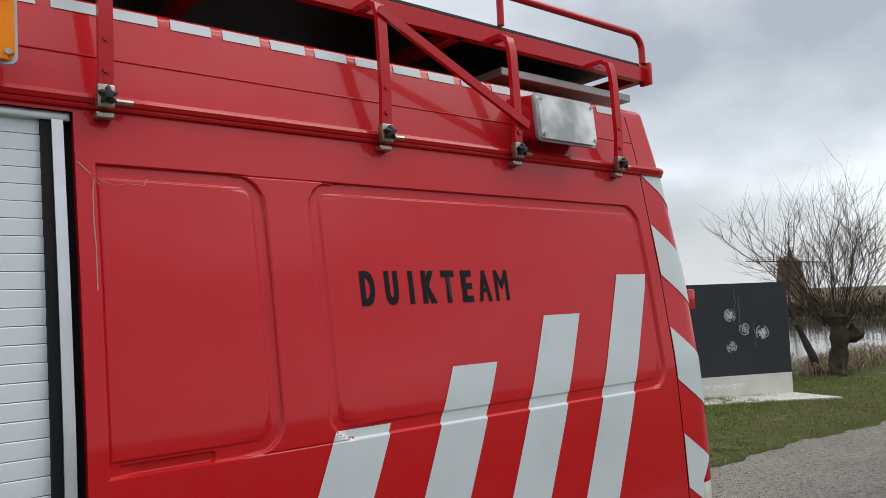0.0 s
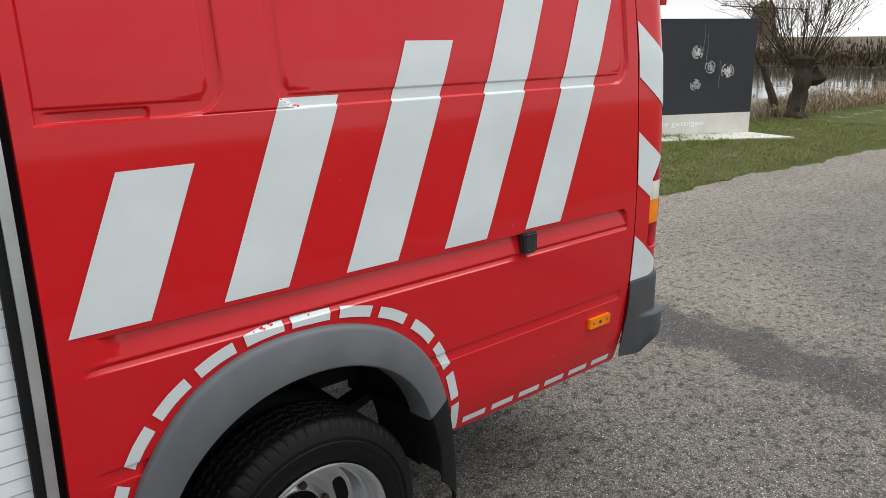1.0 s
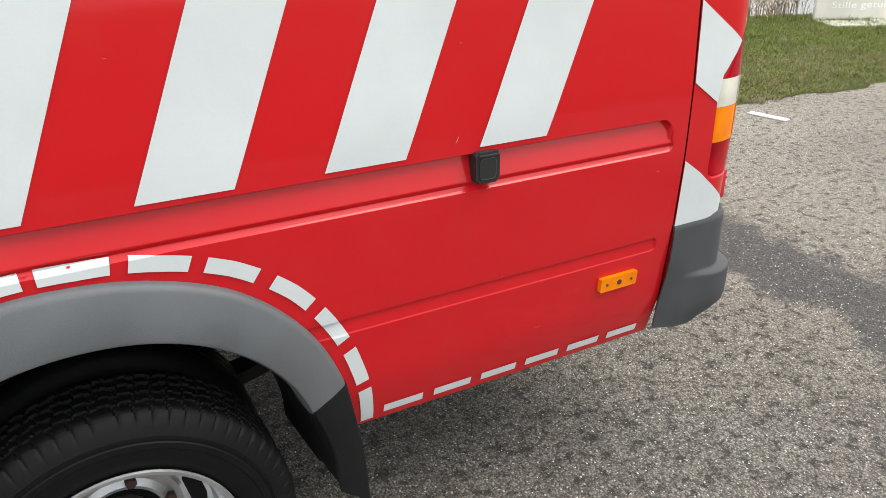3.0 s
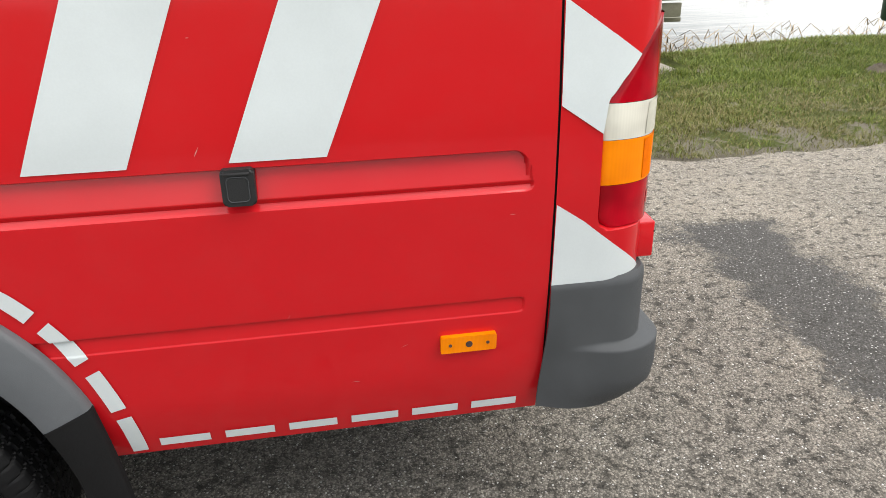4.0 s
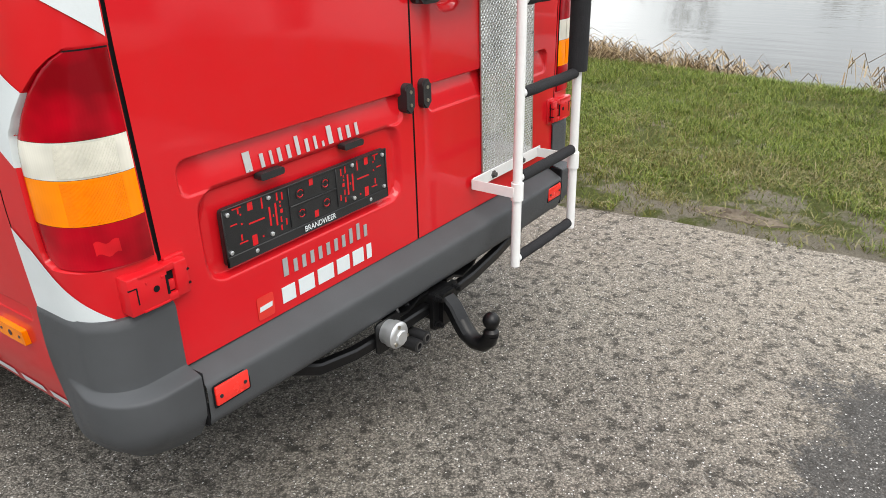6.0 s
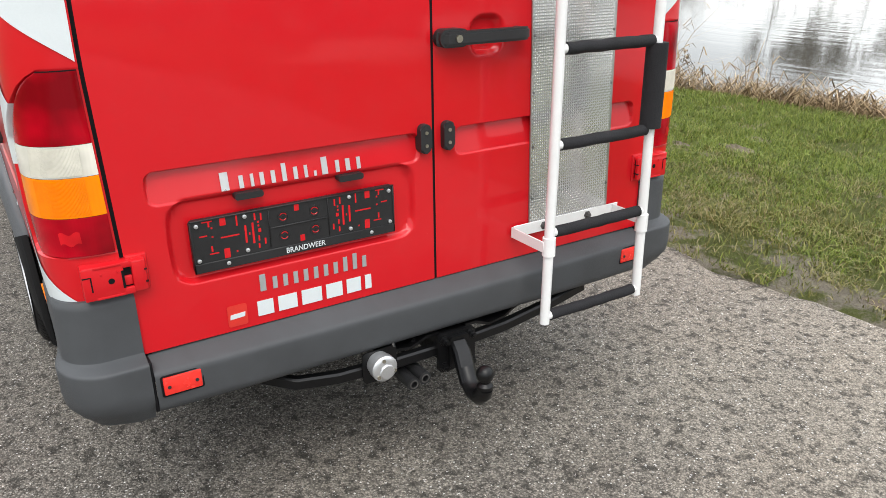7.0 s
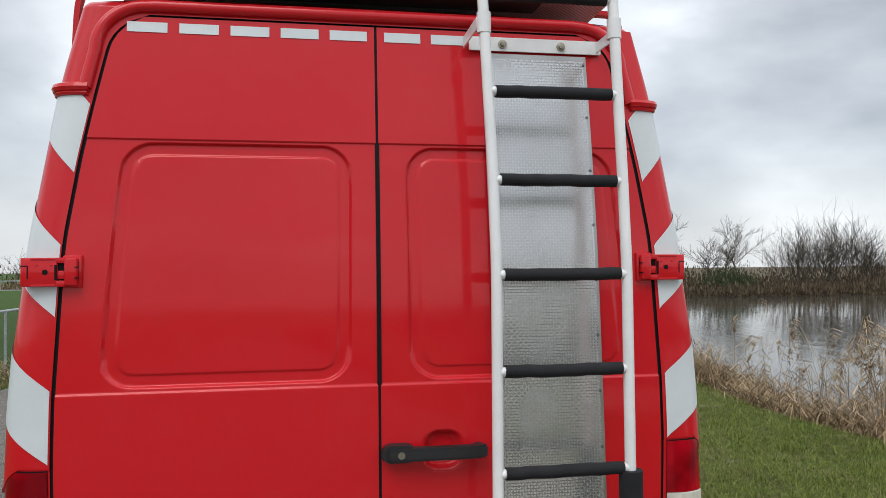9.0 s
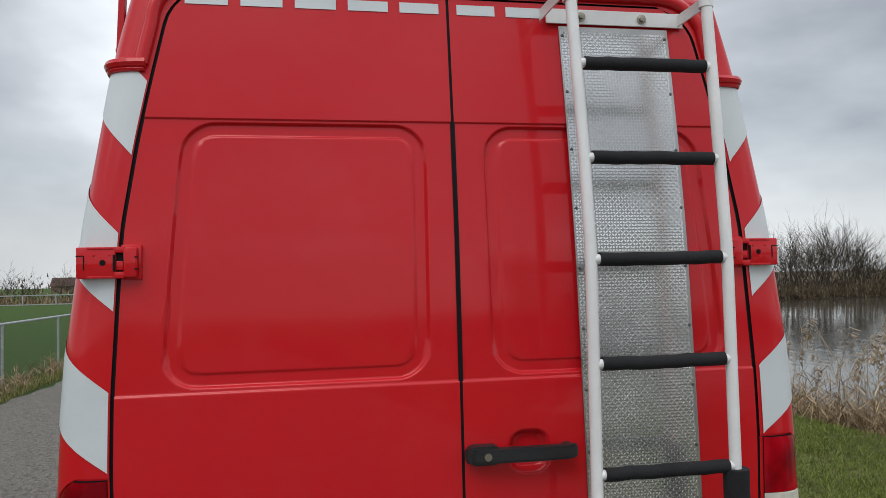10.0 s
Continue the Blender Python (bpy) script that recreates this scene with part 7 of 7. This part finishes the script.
# pollard willow by the sign
wx, wy = 12.9, 4.45
willow = empty("pollard_willow", "gnarled pollard willow with a head of bare upright shoots", "tree", (wx, wy, 0))
rs = random.Random(12)


def bole(points, radii, seed, gnarl=1.0):
    """A gnarled stem along points with a radius at each."""
    bm = bmesh.new()
    n, seg, rings = 26, 28, []
    ts = [i / (len(points) - 1) for i in range(len(points))]
    for i in range(n):
        t = i / (n - 1)
        c = Vector([float(np.interp(t, ts, [q[k] for q in points])) for k in range(3)])
        r = float(np.interp(t, ts, radii))
        ring = []
        for k in range(seg):
            a = 2 * math.pi * k / seg
            d = Vector((math.cos(a), math.sin(a), 0))
            q = c + d * r
            f = 1 + gnarl * (0.45 * noise.noise(q * 3.5 + Vector((seed, 0, 0))) + 0.25 * noise.noise(q * 9.0) + 0.10 * math.sin(5 * a + 4 * t))
            ring.append(bm.verts.new(c + d * r * f + Vector((0, 0, 0.03 * noise.noise(q * 7.0)))))
        rings.append(ring)
    for a, b in zip(rings, rings[1:]):
        for k in range(seg):
            bm.faces.new((a[k], a[(k + 1) % seg], b[(k + 1) % seg], b[k]))
    bm.faces.new(rings[-1])
    return bm


part("trunk", bole([(0, 0, -0.06), (0.02, -0.03, 0.25), (0.05, -0.06, 0.6), (0.06, -0.08, 0.95), (0.05, -0.06, 1.18), (0.04, -0.05, 1.27)], [0.22, 0.16, 0.135, 0.16, 0.21, 0.07], 3), BARK_DARK, willow)
part("trunk", bole([(-0.22, 0.22, -0.06), (-0.30, 0.30, 0.4), (-0.42, 0.42, 0.85), (-0.50, 0.48, 1.05)], [0.11, 0.075, 0.065, 0.05], 8, 0.6), BARK_DARK, willow)
part("knuckle", bole([(0.22, -0.24, 0.66), (0.26, -0.30, 0.80), (0.28, -0.32, 0.95), (0.24, -0.28, 1.06)], [0.05, 0.17, 0.16, 0.04], 5, 0.9), BARK_DARK, willow)
polys = []
side = Vector((-0.45, 0.89, 0))
for k in range(44):
    # a fan of rods, widest across the line of the bank
    f = rs.uniform(-1, 1)
    across = side * (f * 0.80) + Vector((0.89, 0.45, 0)) * rs.gauss(0, 0.35)
    d = (across + Vector((0, 0, rs.uniform(0.75, 1.5) if k > 9 else rs.uniform(0.25, 0.6)))).normalized()
    base = Vector((0.04, -0.05, 1.08)) + side * (f * 0.22) + Vector((0, 0, rs.uniform(-0.08, 0.1)))
    ln = rs.uniform(1.15, 2.15) * (0.70 + 0.30 * d.z) if k > 9 else rs.uniform(0.6, 1.1)
    grow(rs, base, d, ln * 1.06, rs.uniform(0.008, 0.019), 2, polys, 6, 0.75)
v, f = limb_mesh(polys)
ob = mesh_object("crown", v, f, SHOOT)
ob.parent = willow

# trees and scrub on the far banks
FAR = "bare trees on the far bank"
kinds = [bare_tree(31, 5.2, 0.75, "bare spreading bank willow across the water", stems=5, kids=5, depth=3, group=FAR),
         bare_tree(32, 4.4, 0.55, "bare bushy tree across the water", stems=4, kids=5, depth=3, group=FAR),
         bare_tree(33, 6.4, 0.10, "slender upright bare tree across the water", stems=1, kids=8, depth=3, group=FAR)]


def fan_bush(seed, height, label, stems=36):
    """A many-stemmed osier: straight shoots fanning from the ground."""
    rs_ = random.Random(seed)
    bush = empty("osier_bush", label, "shrub", group=FAR)
    stem, crown = [], []
    for k in range(stems):
        a, lean = rs_.uniform(0, 2 * math.pi), abs(rs_.gauss(0, 0.38))
        out = []
        grow(rs_, Vector((0.7 * lean * math.cos(a), 0.7 * lean * math.sin(a), -0.1)), Vector((lean * math.cos(a), lean * math.sin(a), 1)), height * rs_.uniform(0.6, 0.95), 0.0075 * height, 2, out, 6, 0.5, 0.5)
        stem.append(out[0])
        crown += out[1:]
    for nm, polys, mat in (("trunk", stem, BARK), ("crown", crown, TWIG)):
        v_, f_ = limb_mesh(polys)
        mesh_object(nm, v_, f_, mat).parent = bush
    return bush


fine_kinds = [fan_bush(41, 4.0, "bare many-stemmed osier bush across the water", 20),
              bare_tree(42, 4.2, 0.60, "bare bushy bank tree with dense fine twigs", stems=5, kids=6, depth=3, group=FAR)]
near_spots = [(0, -53, 37.4, 0.85), (0, -53.4, 39.0, 1.0), (0, -53, 40.6, 1.06), (0, -53.6, 42.0, 1.1), (0, -53, 43.6, 1.05), (0, -53.4, 45.2, 0.9), (1, -54, 46.8, 0.85), (1, -53, 31.4, 1.2), (0, -54, 52, 0.9), (1, -53, 57, 0.9), (0, -54, 63, 1.0), (1, -53, 69, 0.9)]
spots = [(0, -48, 34, 1.35), (0, -48, 39, 1.4), (1, -49, 43, 1.5), (0, -47, 48, 1.4), (1, -50, 30.5, 1.1), (2, -50, 22.5, 0.95), (2, -53, 24.0, 0.75), (1, -52, 19, 0.9),
         (1, -50, 55, 1.0), (0, -49, 62, 1.1), (1, -45, 70, 1.1), (2, -60, 27, 0.8), (2, -62, 29, 0.8), (2, -64, 32, 0.9), (2, -58, 36, 0.8)]
rs = random.Random(5)
for i in range(34):
    spots.append((rs.choice((0, 1, 1, 2)), -42 + 3.0 * i + rs.uniform(-1, 1), 77 + rs.uniform(0, 8), rs.uniform(0.9, 1.5)))
for i in range(12):
    spots.append((rs.choice((1, 1, 2)), 50 + rs.uniform(0, 8), 12 + 5 * i + rs.uniform(-1, 1), rs.uniform(0.6, 1.0)))
for i in range(26):
    spots.append((rs.choice((0, 1, 1, 2)), -84 + rs.uniform(-4, 4), -62 + 2.9 * i + rs.uniform(-1, 1), rs.uniform(0.65, 0.95)))
for x, y, sc in ((-53, 77.5, 1.75), (-49, 78, 1.9), (-46.2, 77.2, 1.8), (-43, 78, 1.6), (-51, 79, 1.7), (-39, 79, 1.3)):
    spots.append((3, x, y, sc))
kinds.append(bare_tree(37, 7.6, 0.06, "tall bare poplar on the far bank", stems=1, kids=9, depth=3, group=FAR))
spots = [q for q in spots if (q[0] == 3 or q[1] > -44 or q[1] < -57) and not (q[1] > 45 and 22 < q[2] < 48)]
used_fine = set()
for k, x, y, sc in near_spots:
    m = Matrix.Translation((x, y, 0.0)) @ Matrix.Rotation(rs.uniform(0, 6.28), 4, "Z") @ Matrix.Scale(sc, 4)
    if k in used_fine:
        o = copy_thing(fine_kinds[k], Matrix.Identity(4))
        o.matrix_basis = m
    else:
        used_fine.add(k)
        fine_kinds[k].matrix_basis = m
used = set()
for k, x, y, sc in spots:
    m = Matrix.Translation((x, y, 0.0)) @ Matrix.Rotation(rs.uniform(0, 6.28), 4, "Z") @ Matrix.Scale(sc, 4)
    if k not in used:
        used.add(k)
        kinds[k].matrix_basis = m
    else:
        o = copy_thing(kinds[k], Matrix.Identity(4))
        o.matrix_basis = m


def scrub(name, path, height, depth, n, mat, label, seed, leaf=(0.10, 0.32)):
    """A dense low belt of twigs and dead leaves."""
    rg2 = np.random.RandomState(seed)
    verts, faces = [], []
    for x, y in path:
        hh = height * (0.75 + 0.5 * noise.noise(Vector((x * 0.13, y * 0.13, 4))))
        for _ in range(n):
            px, py = x + rg2.normal(0, depth), y + rg2.normal(0, depth)
            z = abs(rg2.normal(0, 0.5)) * hh - 0.40
            a, t, s_ = rg2.uniform(0, 3.14), rg2.uniform(-0.6, 0.6), rg2.uniform(*leaf)
            k = len(verts)
            dx, dy = math.cos(a) * s_ * 0.35, math.sin(a) * s_ * 0.35
            verts += [(px - dx, py - dy, z), (px + dx, py + dy, z), (px + dx * 0.4 + t * s_, py + dy * 0.4, z + s_ * 1.6)]
            faces.append((k, k + 1, k + 2))
    return mesh_object(name, verts, faces, mat, label, "scrub", "stuff")


bank = [(-49.6 - 0.4 * math.sin(y), y) for y in np.arange(8, 76, 0.7)] + [(x, 75.4) for x in np.arange(-46, 52, 1.0)]
scrub("bank_scrub", bank, 1.1, 0.8, 260, SHRUB, "brown winter scrub along the far bank", 8, (0.08, 0.24))
scrub("bank_scrub", [(-58.0, y) for y in np.arange(4, 84, 0.9)] + [(x, 86.0) for x in np.arange(-57, 60, 1.2)], 2.4, 1.0, 210, SHRUB, "tall brown thicket behind the far bank", 14)
scrub("bank_scrub", [(53.4, y) for y in np.arange(4, 76, 0.7)], 1.7, 0.8, 170, SHRUB, "brown scrub along the far bank", 9)
scrub("field_hedge", [(-80.0, y) for y in np.arange(-64, 14, 0.8)], 1.5, 0.7, 110, REED, "dry reedy hedge at the end of the field", 10)
scrub("field_hedge", [(-86.0, y) for y in np.arange(-64, 14, 0.8)], 3.4, 1.0, 80, SHRUB, "tall brown winter hedge behind the field", 15)
scrub("evergreen_bush", [(-52.0, 30.9), (-52.0, 31.8), (-52.2, 32.7)], 2.3, 0.75, 2600, EVERGREEN, "dark evergreen bush on the far bank", 11, (0.06, 0.15))

# windmill far off
mill = empty("windmill", "distant brick windmill with its sails at rest", "windmill", (203.0, 101.0, -1.5))
bm = bmesh.new()
lathe(bm, (0, 0, 0), "z", [(4.6, 0), (4.1, 3), (3.5, 6.5), (3.1, 9.0), (3.0, 9.6)], 8)
part("tower", bm, MILL, mill)
bm = bmesh.new()
lathe(bm, (0, 0, 9.6), "z", [(3.3, 0), (3.0, 1.0), (2.1, 2.0), (0.9, 2.7), (0.05, 2.9)], 12)
part("cap", bm, SHRUB, mill)
toward = math.atan2(-103, -205)
for k in range(4):
    a = radians(4 + 90 * k)
    e = Vector((-math.sin(toward) * math.sin(a), math.cos(toward) * math.sin(a), math.cos(a)))
    c = Vector((math.cos(toward) * 3.6, math.sin(toward) * 3.6, 10.6))
    bm = bmesh.new()
    tube(bm, [c, c + e * 11.0], 0.22, 6, r_end=0.12)
    lat = e.cross(Vector((math.cos(toward), math.sin(toward), 0)))
    for i in range(10):
        p = c + e * (2.0 + i * 0.95)
        tube(bm, [p, p + lat * 1.2], 0.06, 4)
    for j in (0.55, 1.15):
        tube(bm, [c + e * 2.0 + lat * j, c + e * 10.8 + lat * j], 0.06, 4)
    part("sail", bm, SHRUB, mill)

# farmhouse far off
farm = empty("farmhouse", "distant farmhouse with a red tiled roof", "house", (-270.0, -77.0, 0.0))
bm = bmesh.new()
box(bm, -3, 3, -4.5, 4.5, 0, 2.2)
part("wall", bm, MILL, farm)
bm = bmesh.new()
prism(bm, [(-3.4, 2.1), (3.4, 2.1), (0.4, 5.0), (-0.4, 5.0)], lambda u, v, h: (u, -4.8 + h, v), 9.6)
part("roof", bm, ROOF_TILE, farm)

# ---- fence along the road ----
fence = empty("fence", "low chain-link fence with a pale top rail and steel posts", "fence", (-25.0, -5.38, 0))
bm = bmesh.new()
tube(bm, [(-35, 0, 1.1), (22, 0, 1.1)], 0.022, 8)
part("top_rail", bm, GALV, fence)
bm = bmesh.new()
tube(bm, [(0, 0, -0.1), (0, 0, 1.1)], 0.024, 8)
post = part("post", bm, GALV, fence)
post.matrix_basis = pose(9.8, 0, 0)
for k in range(-14, 4):
    if k:
        ob = new("post", post.data)
        ob.parent = fence
        ob.matrix_basis = pose(9.8 + 3.0 * k, 0, 0)
mv, mf = [], []
for i in range(-22, 950):
    x = -35 + i * 0.06
    for dx in (1.05, -1.05):
        k = len(mv)
        a, b = (x, 0.03), (x + dx, 1.08)
        if min(a[0], b[0]) < -35 or max(a[0], b[0]) > 22:
            continue
        for px, pz in (a, b):
            mv += [(px - 0.0016, 0.03, pz), (px + 0.0016, 0.03, pz)]
        mf.append((k, k + 1, k + 3, k + 2))
ob = mesh_object("wire_mesh", mv, mf, SIGN_GREEN, kind="stuff")
ob.parent = fence
# far rail fence across the field
fence2 = empty("field_fence", "pale post and rail fence at the far side of the field", "fence", (-78.0, -30, 0))
bm = bmesh.new()
for z in (0.95, 0.05):
    box(bm, -0.05, 0.05, -34, 34, z, z + 0.09)
part("rail", bm, GALV, fence2)
bm = bmesh.new()
box(bm, -0.05, 0.05, -0.05, 0.05, 0, 1.0)
p0 = part("post", bm, GALV, fence2)
for k in range(-11, 12):
    o = new("post", p0.data)
    o.parent = fence2
    o.matrix_basis = pose(0, 3.0 * k, 0)
p0.matrix_basis = pose(0, 34.0, 0)

# dead weeds at the foot of the fence
rg = np.random.RandomState(14)
reed_bed("weeds", [(x, -5.15 + rg.uniform(-0.12, 0.2), 0.5, rg.uniform(0.4, 1.2)) for x in np.arange(-24, -8, 0.35)], 22, 0.15, 0.55, 0.14, 9, "dead brown weeds along the fence", STRAW, False, 0.5)

# ---- bench with paving ----
bench = empty("bench", "weathered wooden park bench with dark steel legs facing the lake", "bench", (1.815, 4.64, 0))
for i, (z0, z1) in enumerate(((0.490, 0.615), (0.640, 0.765), (0.790, 0.90))):
    bm = bmesh.new()
    yb = -0.02 - 0.20 * (z0 - 0.45)
    box(bm, -0.97, 0.97, yb - 0.02, yb + 0.02, z0, z1, 0.005, 2)
    part("back_slat", bm, BENCH_WOOD, bench)
for i in range(3):
    bm = bmesh.new()
    box(bm, -1.01, 1.01, 0.02 + 0.145 * i, 0.15 + 0.145 * i, 0.435, 0.475, 0.005, 2)
    part("seat_slat", bm, BENCH_WOOD, bench)
for x in (-0.69, 0.69):
    bm = bmesh.new()
    flat_bar(bm, [(x, 0.02, -0.04), (x, 0.0, 0.43), (x, -0.025, 0.50), (x, -0.09, 0.90)], (1, 0, 0), 0.078, 0.06)
    flat_bar(bm, [(x, 0.0, 0.415), (x, 0.44, 0.42)], (1, 0, 0), 0.06, 0.04)
    leg = part("leg", bm, BENCH_STEEL, bench)
    bm = bmesh.new()
    for z in (0.56, 0.71, 0.85):
        yb = -0.02 - 0.20 * (z - 0.45)
        tube(bm, [(x, yb - 0.02, z), (x, yb - 0.055, z)], 0.012, 8)
    pieces("bolt", bm, GALV, leg)
bm = bmesh.new()
box(bm, 0.94, 2.76, 4.40, 5.32, -0.05, 0.010)
pav = thing("pavement", bm, SLAB, "sandy joints under a strip of pale concrete slabs", "paving", "", "structure")
bm = bmesh.new()
box(bm, -0.147, 0.147, -0.147, 0.147, 0, 0.030, 0.004, 1)
slab_mesh = finish(bm, "slab", SLAB)
rs = random.Random(3)
for i in range(6):
    for j in range(3):
        o = new("slab", slab_mesh)
        o.parent = pav
        o.matrix_basis = pose(1.10 + 0.30 * i, 4.57 + 0.30 * j, -0.003 + rs.uniform(-0.003, 0.003), rs.uniform(-0.6, 0.6), rs.uniform(-0.6, 0.6), rs.uniform(-0.5, 0.5))

# ---- litter bin ----
bin_ = empty("litter_bin", "dark green litter bin on a galvanised post", "bin", (4.66, 3.85, 0))
bm = bmesh.new()
tube(bm, [(0, 0, -0.05), (0, 0, 1.15)], 0.047, 16)
part("post", bm, GALV, bin_)
bm = bmesh.new()
lathe(bm, (0.04, 0.225, 0.45), "z", [(0.01, 0.0), (0.17, 0.0), (0.185, 0.02), (0.21, 0.60), (0.22, 0.61), (0.22, 0.64), (0.20, 0.64), (0.19, 0.3), (0.01, 0.25)], 30)
part("basket", bm, BIN_GREEN, bin_)
bm = bmesh.new()
box(bm, -0.03, 0.05, -0.0, 0.06, 0.75, 0.80, 0.004, 1)
part("bracket", bm, GALV, bin_)

# ---- art board by the lake ----
board = empty("art_board", "large black art board with pale flowers on a white base", "sign", (10.05, 3.90, 0))
bd = (Vector((8.35, 4.68, 0)) - Vector((10.05, 3.90, 0))).normalized()
ang = math.degrees(math.atan2(bd.y, bd.x))
face = pose(0, 0, 0, 90, 0, ang + 180)
WID, TOP, SPLIT = 2.15, 1.90, 0.38


def on_board(u, v, h):
    """u along the board from its lakeward end, v up, h proud of the face."""
    nrm = Vector((bd.y, -bd.x, 0))
    nrm = nrm if nrm.dot(Vector((-12.5, -6.3, 0))) > 0 else -nrm
    return bd * u + nrm * h + Vector((0, 0, v))


bm = bmesh.new()
prism(bm, [(0, SPLIT), (WID, SPLIT), (WID, TOP), (0, TOP)], lambda u, v, h: on_board(u, v, h - 0.05), 0.05)
bmesh.ops.recalc_face_normals(bm, faces=bm.faces)
part("black_panel", bm, SIGN_BLACK, board, "matt black panel")
bm = bmesh.new()
prism(bm, [(0, 0.0), (WID, 0.0), (WID, SPLIT), (0, SPLIT)], lambda u, v, h: on_board(u, v, h - 0.05), 0.052)
prism(bm, [(-0.0, 0.0), (WID, 0.0), (WID, 0.55), (1.2, 0.62), (-0.22, 0.86)], lambda u, v, h: on_board(u, 0.01 + h, v), 0.03)
bmesh.ops.recalc_face_normals(bm, faces=bm.faces)
part("white_base", bm, SIGN_WHITE, board, "white folded base plate")
rs = random.Random(9)
for cu, cv, rr_ in ((1.13, 1.38, 0.115), (0.86, 1.14, 0.085), (0.52, 1.06, 0.12), (1.12, 0.86, 0.09)):
    bm = bmesh.new()
    for k in range(9):
        a, d0 = radians(40 * k + rs.uniform(-12, 12)), rr_ * rs.uniform(0.25, 0.6)
        lw, ll = rr_ * rs.uniform(0.10, 0.22), rr_ * rs.uniform(0.25, 0.45)
        pc, ps = math.cos(a), math.sin(a)
        q = [(cu + pc * (d0 + ll * m1) - ps * lw * m2, cv + ps * (d0 + ll * m1) + pc * lw * m2) for m1, m2 in ((-1, 0), (-0.2, 0.8), (0.7, 0.6), (1, 0), (0.5, -0.8), (-0.4, -0.7))]
        prism(bm, q, lambda u, v, h: on_board(u, v, 0.0015 + h), 0.001 + 0.0004 * k)
    bmesh.ops.recalc_face_normals(bm, faces=bm.faces)
    pieces("petal", bm, SIGN_WHITE if rr_ > 0.1 else SKETCH, board, "")
bm = bmesh.new()
for cu, cv, rr_ in ((1.13, 1.38, 0.12), (0.86, 1.14, 0.10), (0.52, 1.06, 0.13), (1.12, 0.86, 0.10)):
    for k in range(11):
        a0 = rs.uniform(0, 360)
        r = rr_ * rs.uniform(0.45, 1.0)
        a1 = a0 + rs.uniform(40, 110)
        pts = [on_board(cu + r * math.cos(radians(a)) * 0.95, cv + r * math.sin(radians(a)), 0.0035) for a in lin(a0, a1, 6)]
        tube(bm, pts, rs.uniform(0.004, 0.012), 4)
for cu, cv in ((0.93, 1.45), (1.0, 1.6), (0.66, 1.02)):
    tube(bm, [on_board(cu + 0.03 * t * math.sin(3 * t), cv + 0.22 * t, 0.002) for t in lin(-1, 1, 6)], 0.002, 4)
pieces("sketch_line", bm, SKETCH, board)
fm = Matrix((tuple(-bd) + (0,), (0, 0, 1, 0), tuple((on_board(0, 0, 1) - on_board(0, 0, 0))) + (0,), (0, 0, 0, 1))).transposed()
lettering("pale_lettering", "Stille getuigen", Matrix.Translation(on_board(1.93, 0.165, 0.004)) @ fm, 1.02, 0.115, surface("pale_letters", (0.92, 0.92, 0.90), 0.5), board, "pale typewriter lettering", 1.05)

# ---- molehills and bare soil ----
rs = random.Random(33)
for x, y, rx_, ry_, hh in ((1.40, 3.49, 0.20, 0.12, 0.030), (-1.95, 3.90, 0.17, 0.10, 0.028), (-2.35, 3.70, 0.12, 0.06, 0.012), (-2.07, 4.31, 0.13, 0.07, 0.012), (4.54, 3.98, 0.20, 0.14, 0.075), (4.92, 3.96, 0.18, 0.13, 0.065), (2.10, 4.31, 0.15, 0.10, 0.050), (0.32, 2.19, 0.26, 0.08, 0.012), (2.30, 4.55, 0.22, 0.08, 0.016)):
    bm = bmesh.new()
    n_r, n_a = 14, 44
    grid = [[None] * n_a for _ in range(n_r + 1)]
    for i in range(n_r + 1):
        for k in range(n_a):
            a = 2 * math.pi * k / n_a
            r = i / n_r * (1 + 0.25 * noise.noise(Vector((math.cos(a) * 1.5 + x, math.sin(a) * 1.5 + y, 2))))
            px_, py_ = r * rx_ * math.cos(a), r * ry_ * math.sin(a)
            lump = hh * max(1 - (i / n_r) ** 2, 0) + (0.55 * hh * noise.noise(Vector((px_ * 16 + x, py_ * 16 + y, 5))) + 0.030 * noise.noise(Vector((px_ * 45, py_ * 45 + x, 1)))) * (1 - i / n_r) ** 0.5
            grid[i][k] = bm.verts.new((px_, py_, lump + (0.004 if i < n_r else -0.02)))
    for i in range(n_r):
        for k in range(n_a):
            q = (grid[i][k], grid[i + 1][k], grid[i + 1][(k + 1) % n_a], grid[i][(k + 1) % n_a])
            bm.faces.new(q)
    bmesh.ops.remove_doubles(bm, verts=bm.verts, dist=1e-4)
    mound = thing("soil_mound", bm, SOIL, "low mound of bare brown soil in the grass", "mound", "soil mounds in the verge")
    mound.matrix_basis = pose(x, y, ground_z(x, y))

# ---- pale strip of board left lying on the asphalt ----
bm = bmesh.new()
box(bm, -0.035, 0.035, -0.16, 0.16, 0, 0.012, 0.003, 1)
plank = thing("white_board", bm, WHITE_PAINT, "short white strip of board lying on the asphalt", "board")
plank.matrix_basis = pose(3.353, 1.605, 0.001, 0, 0, 8.4)
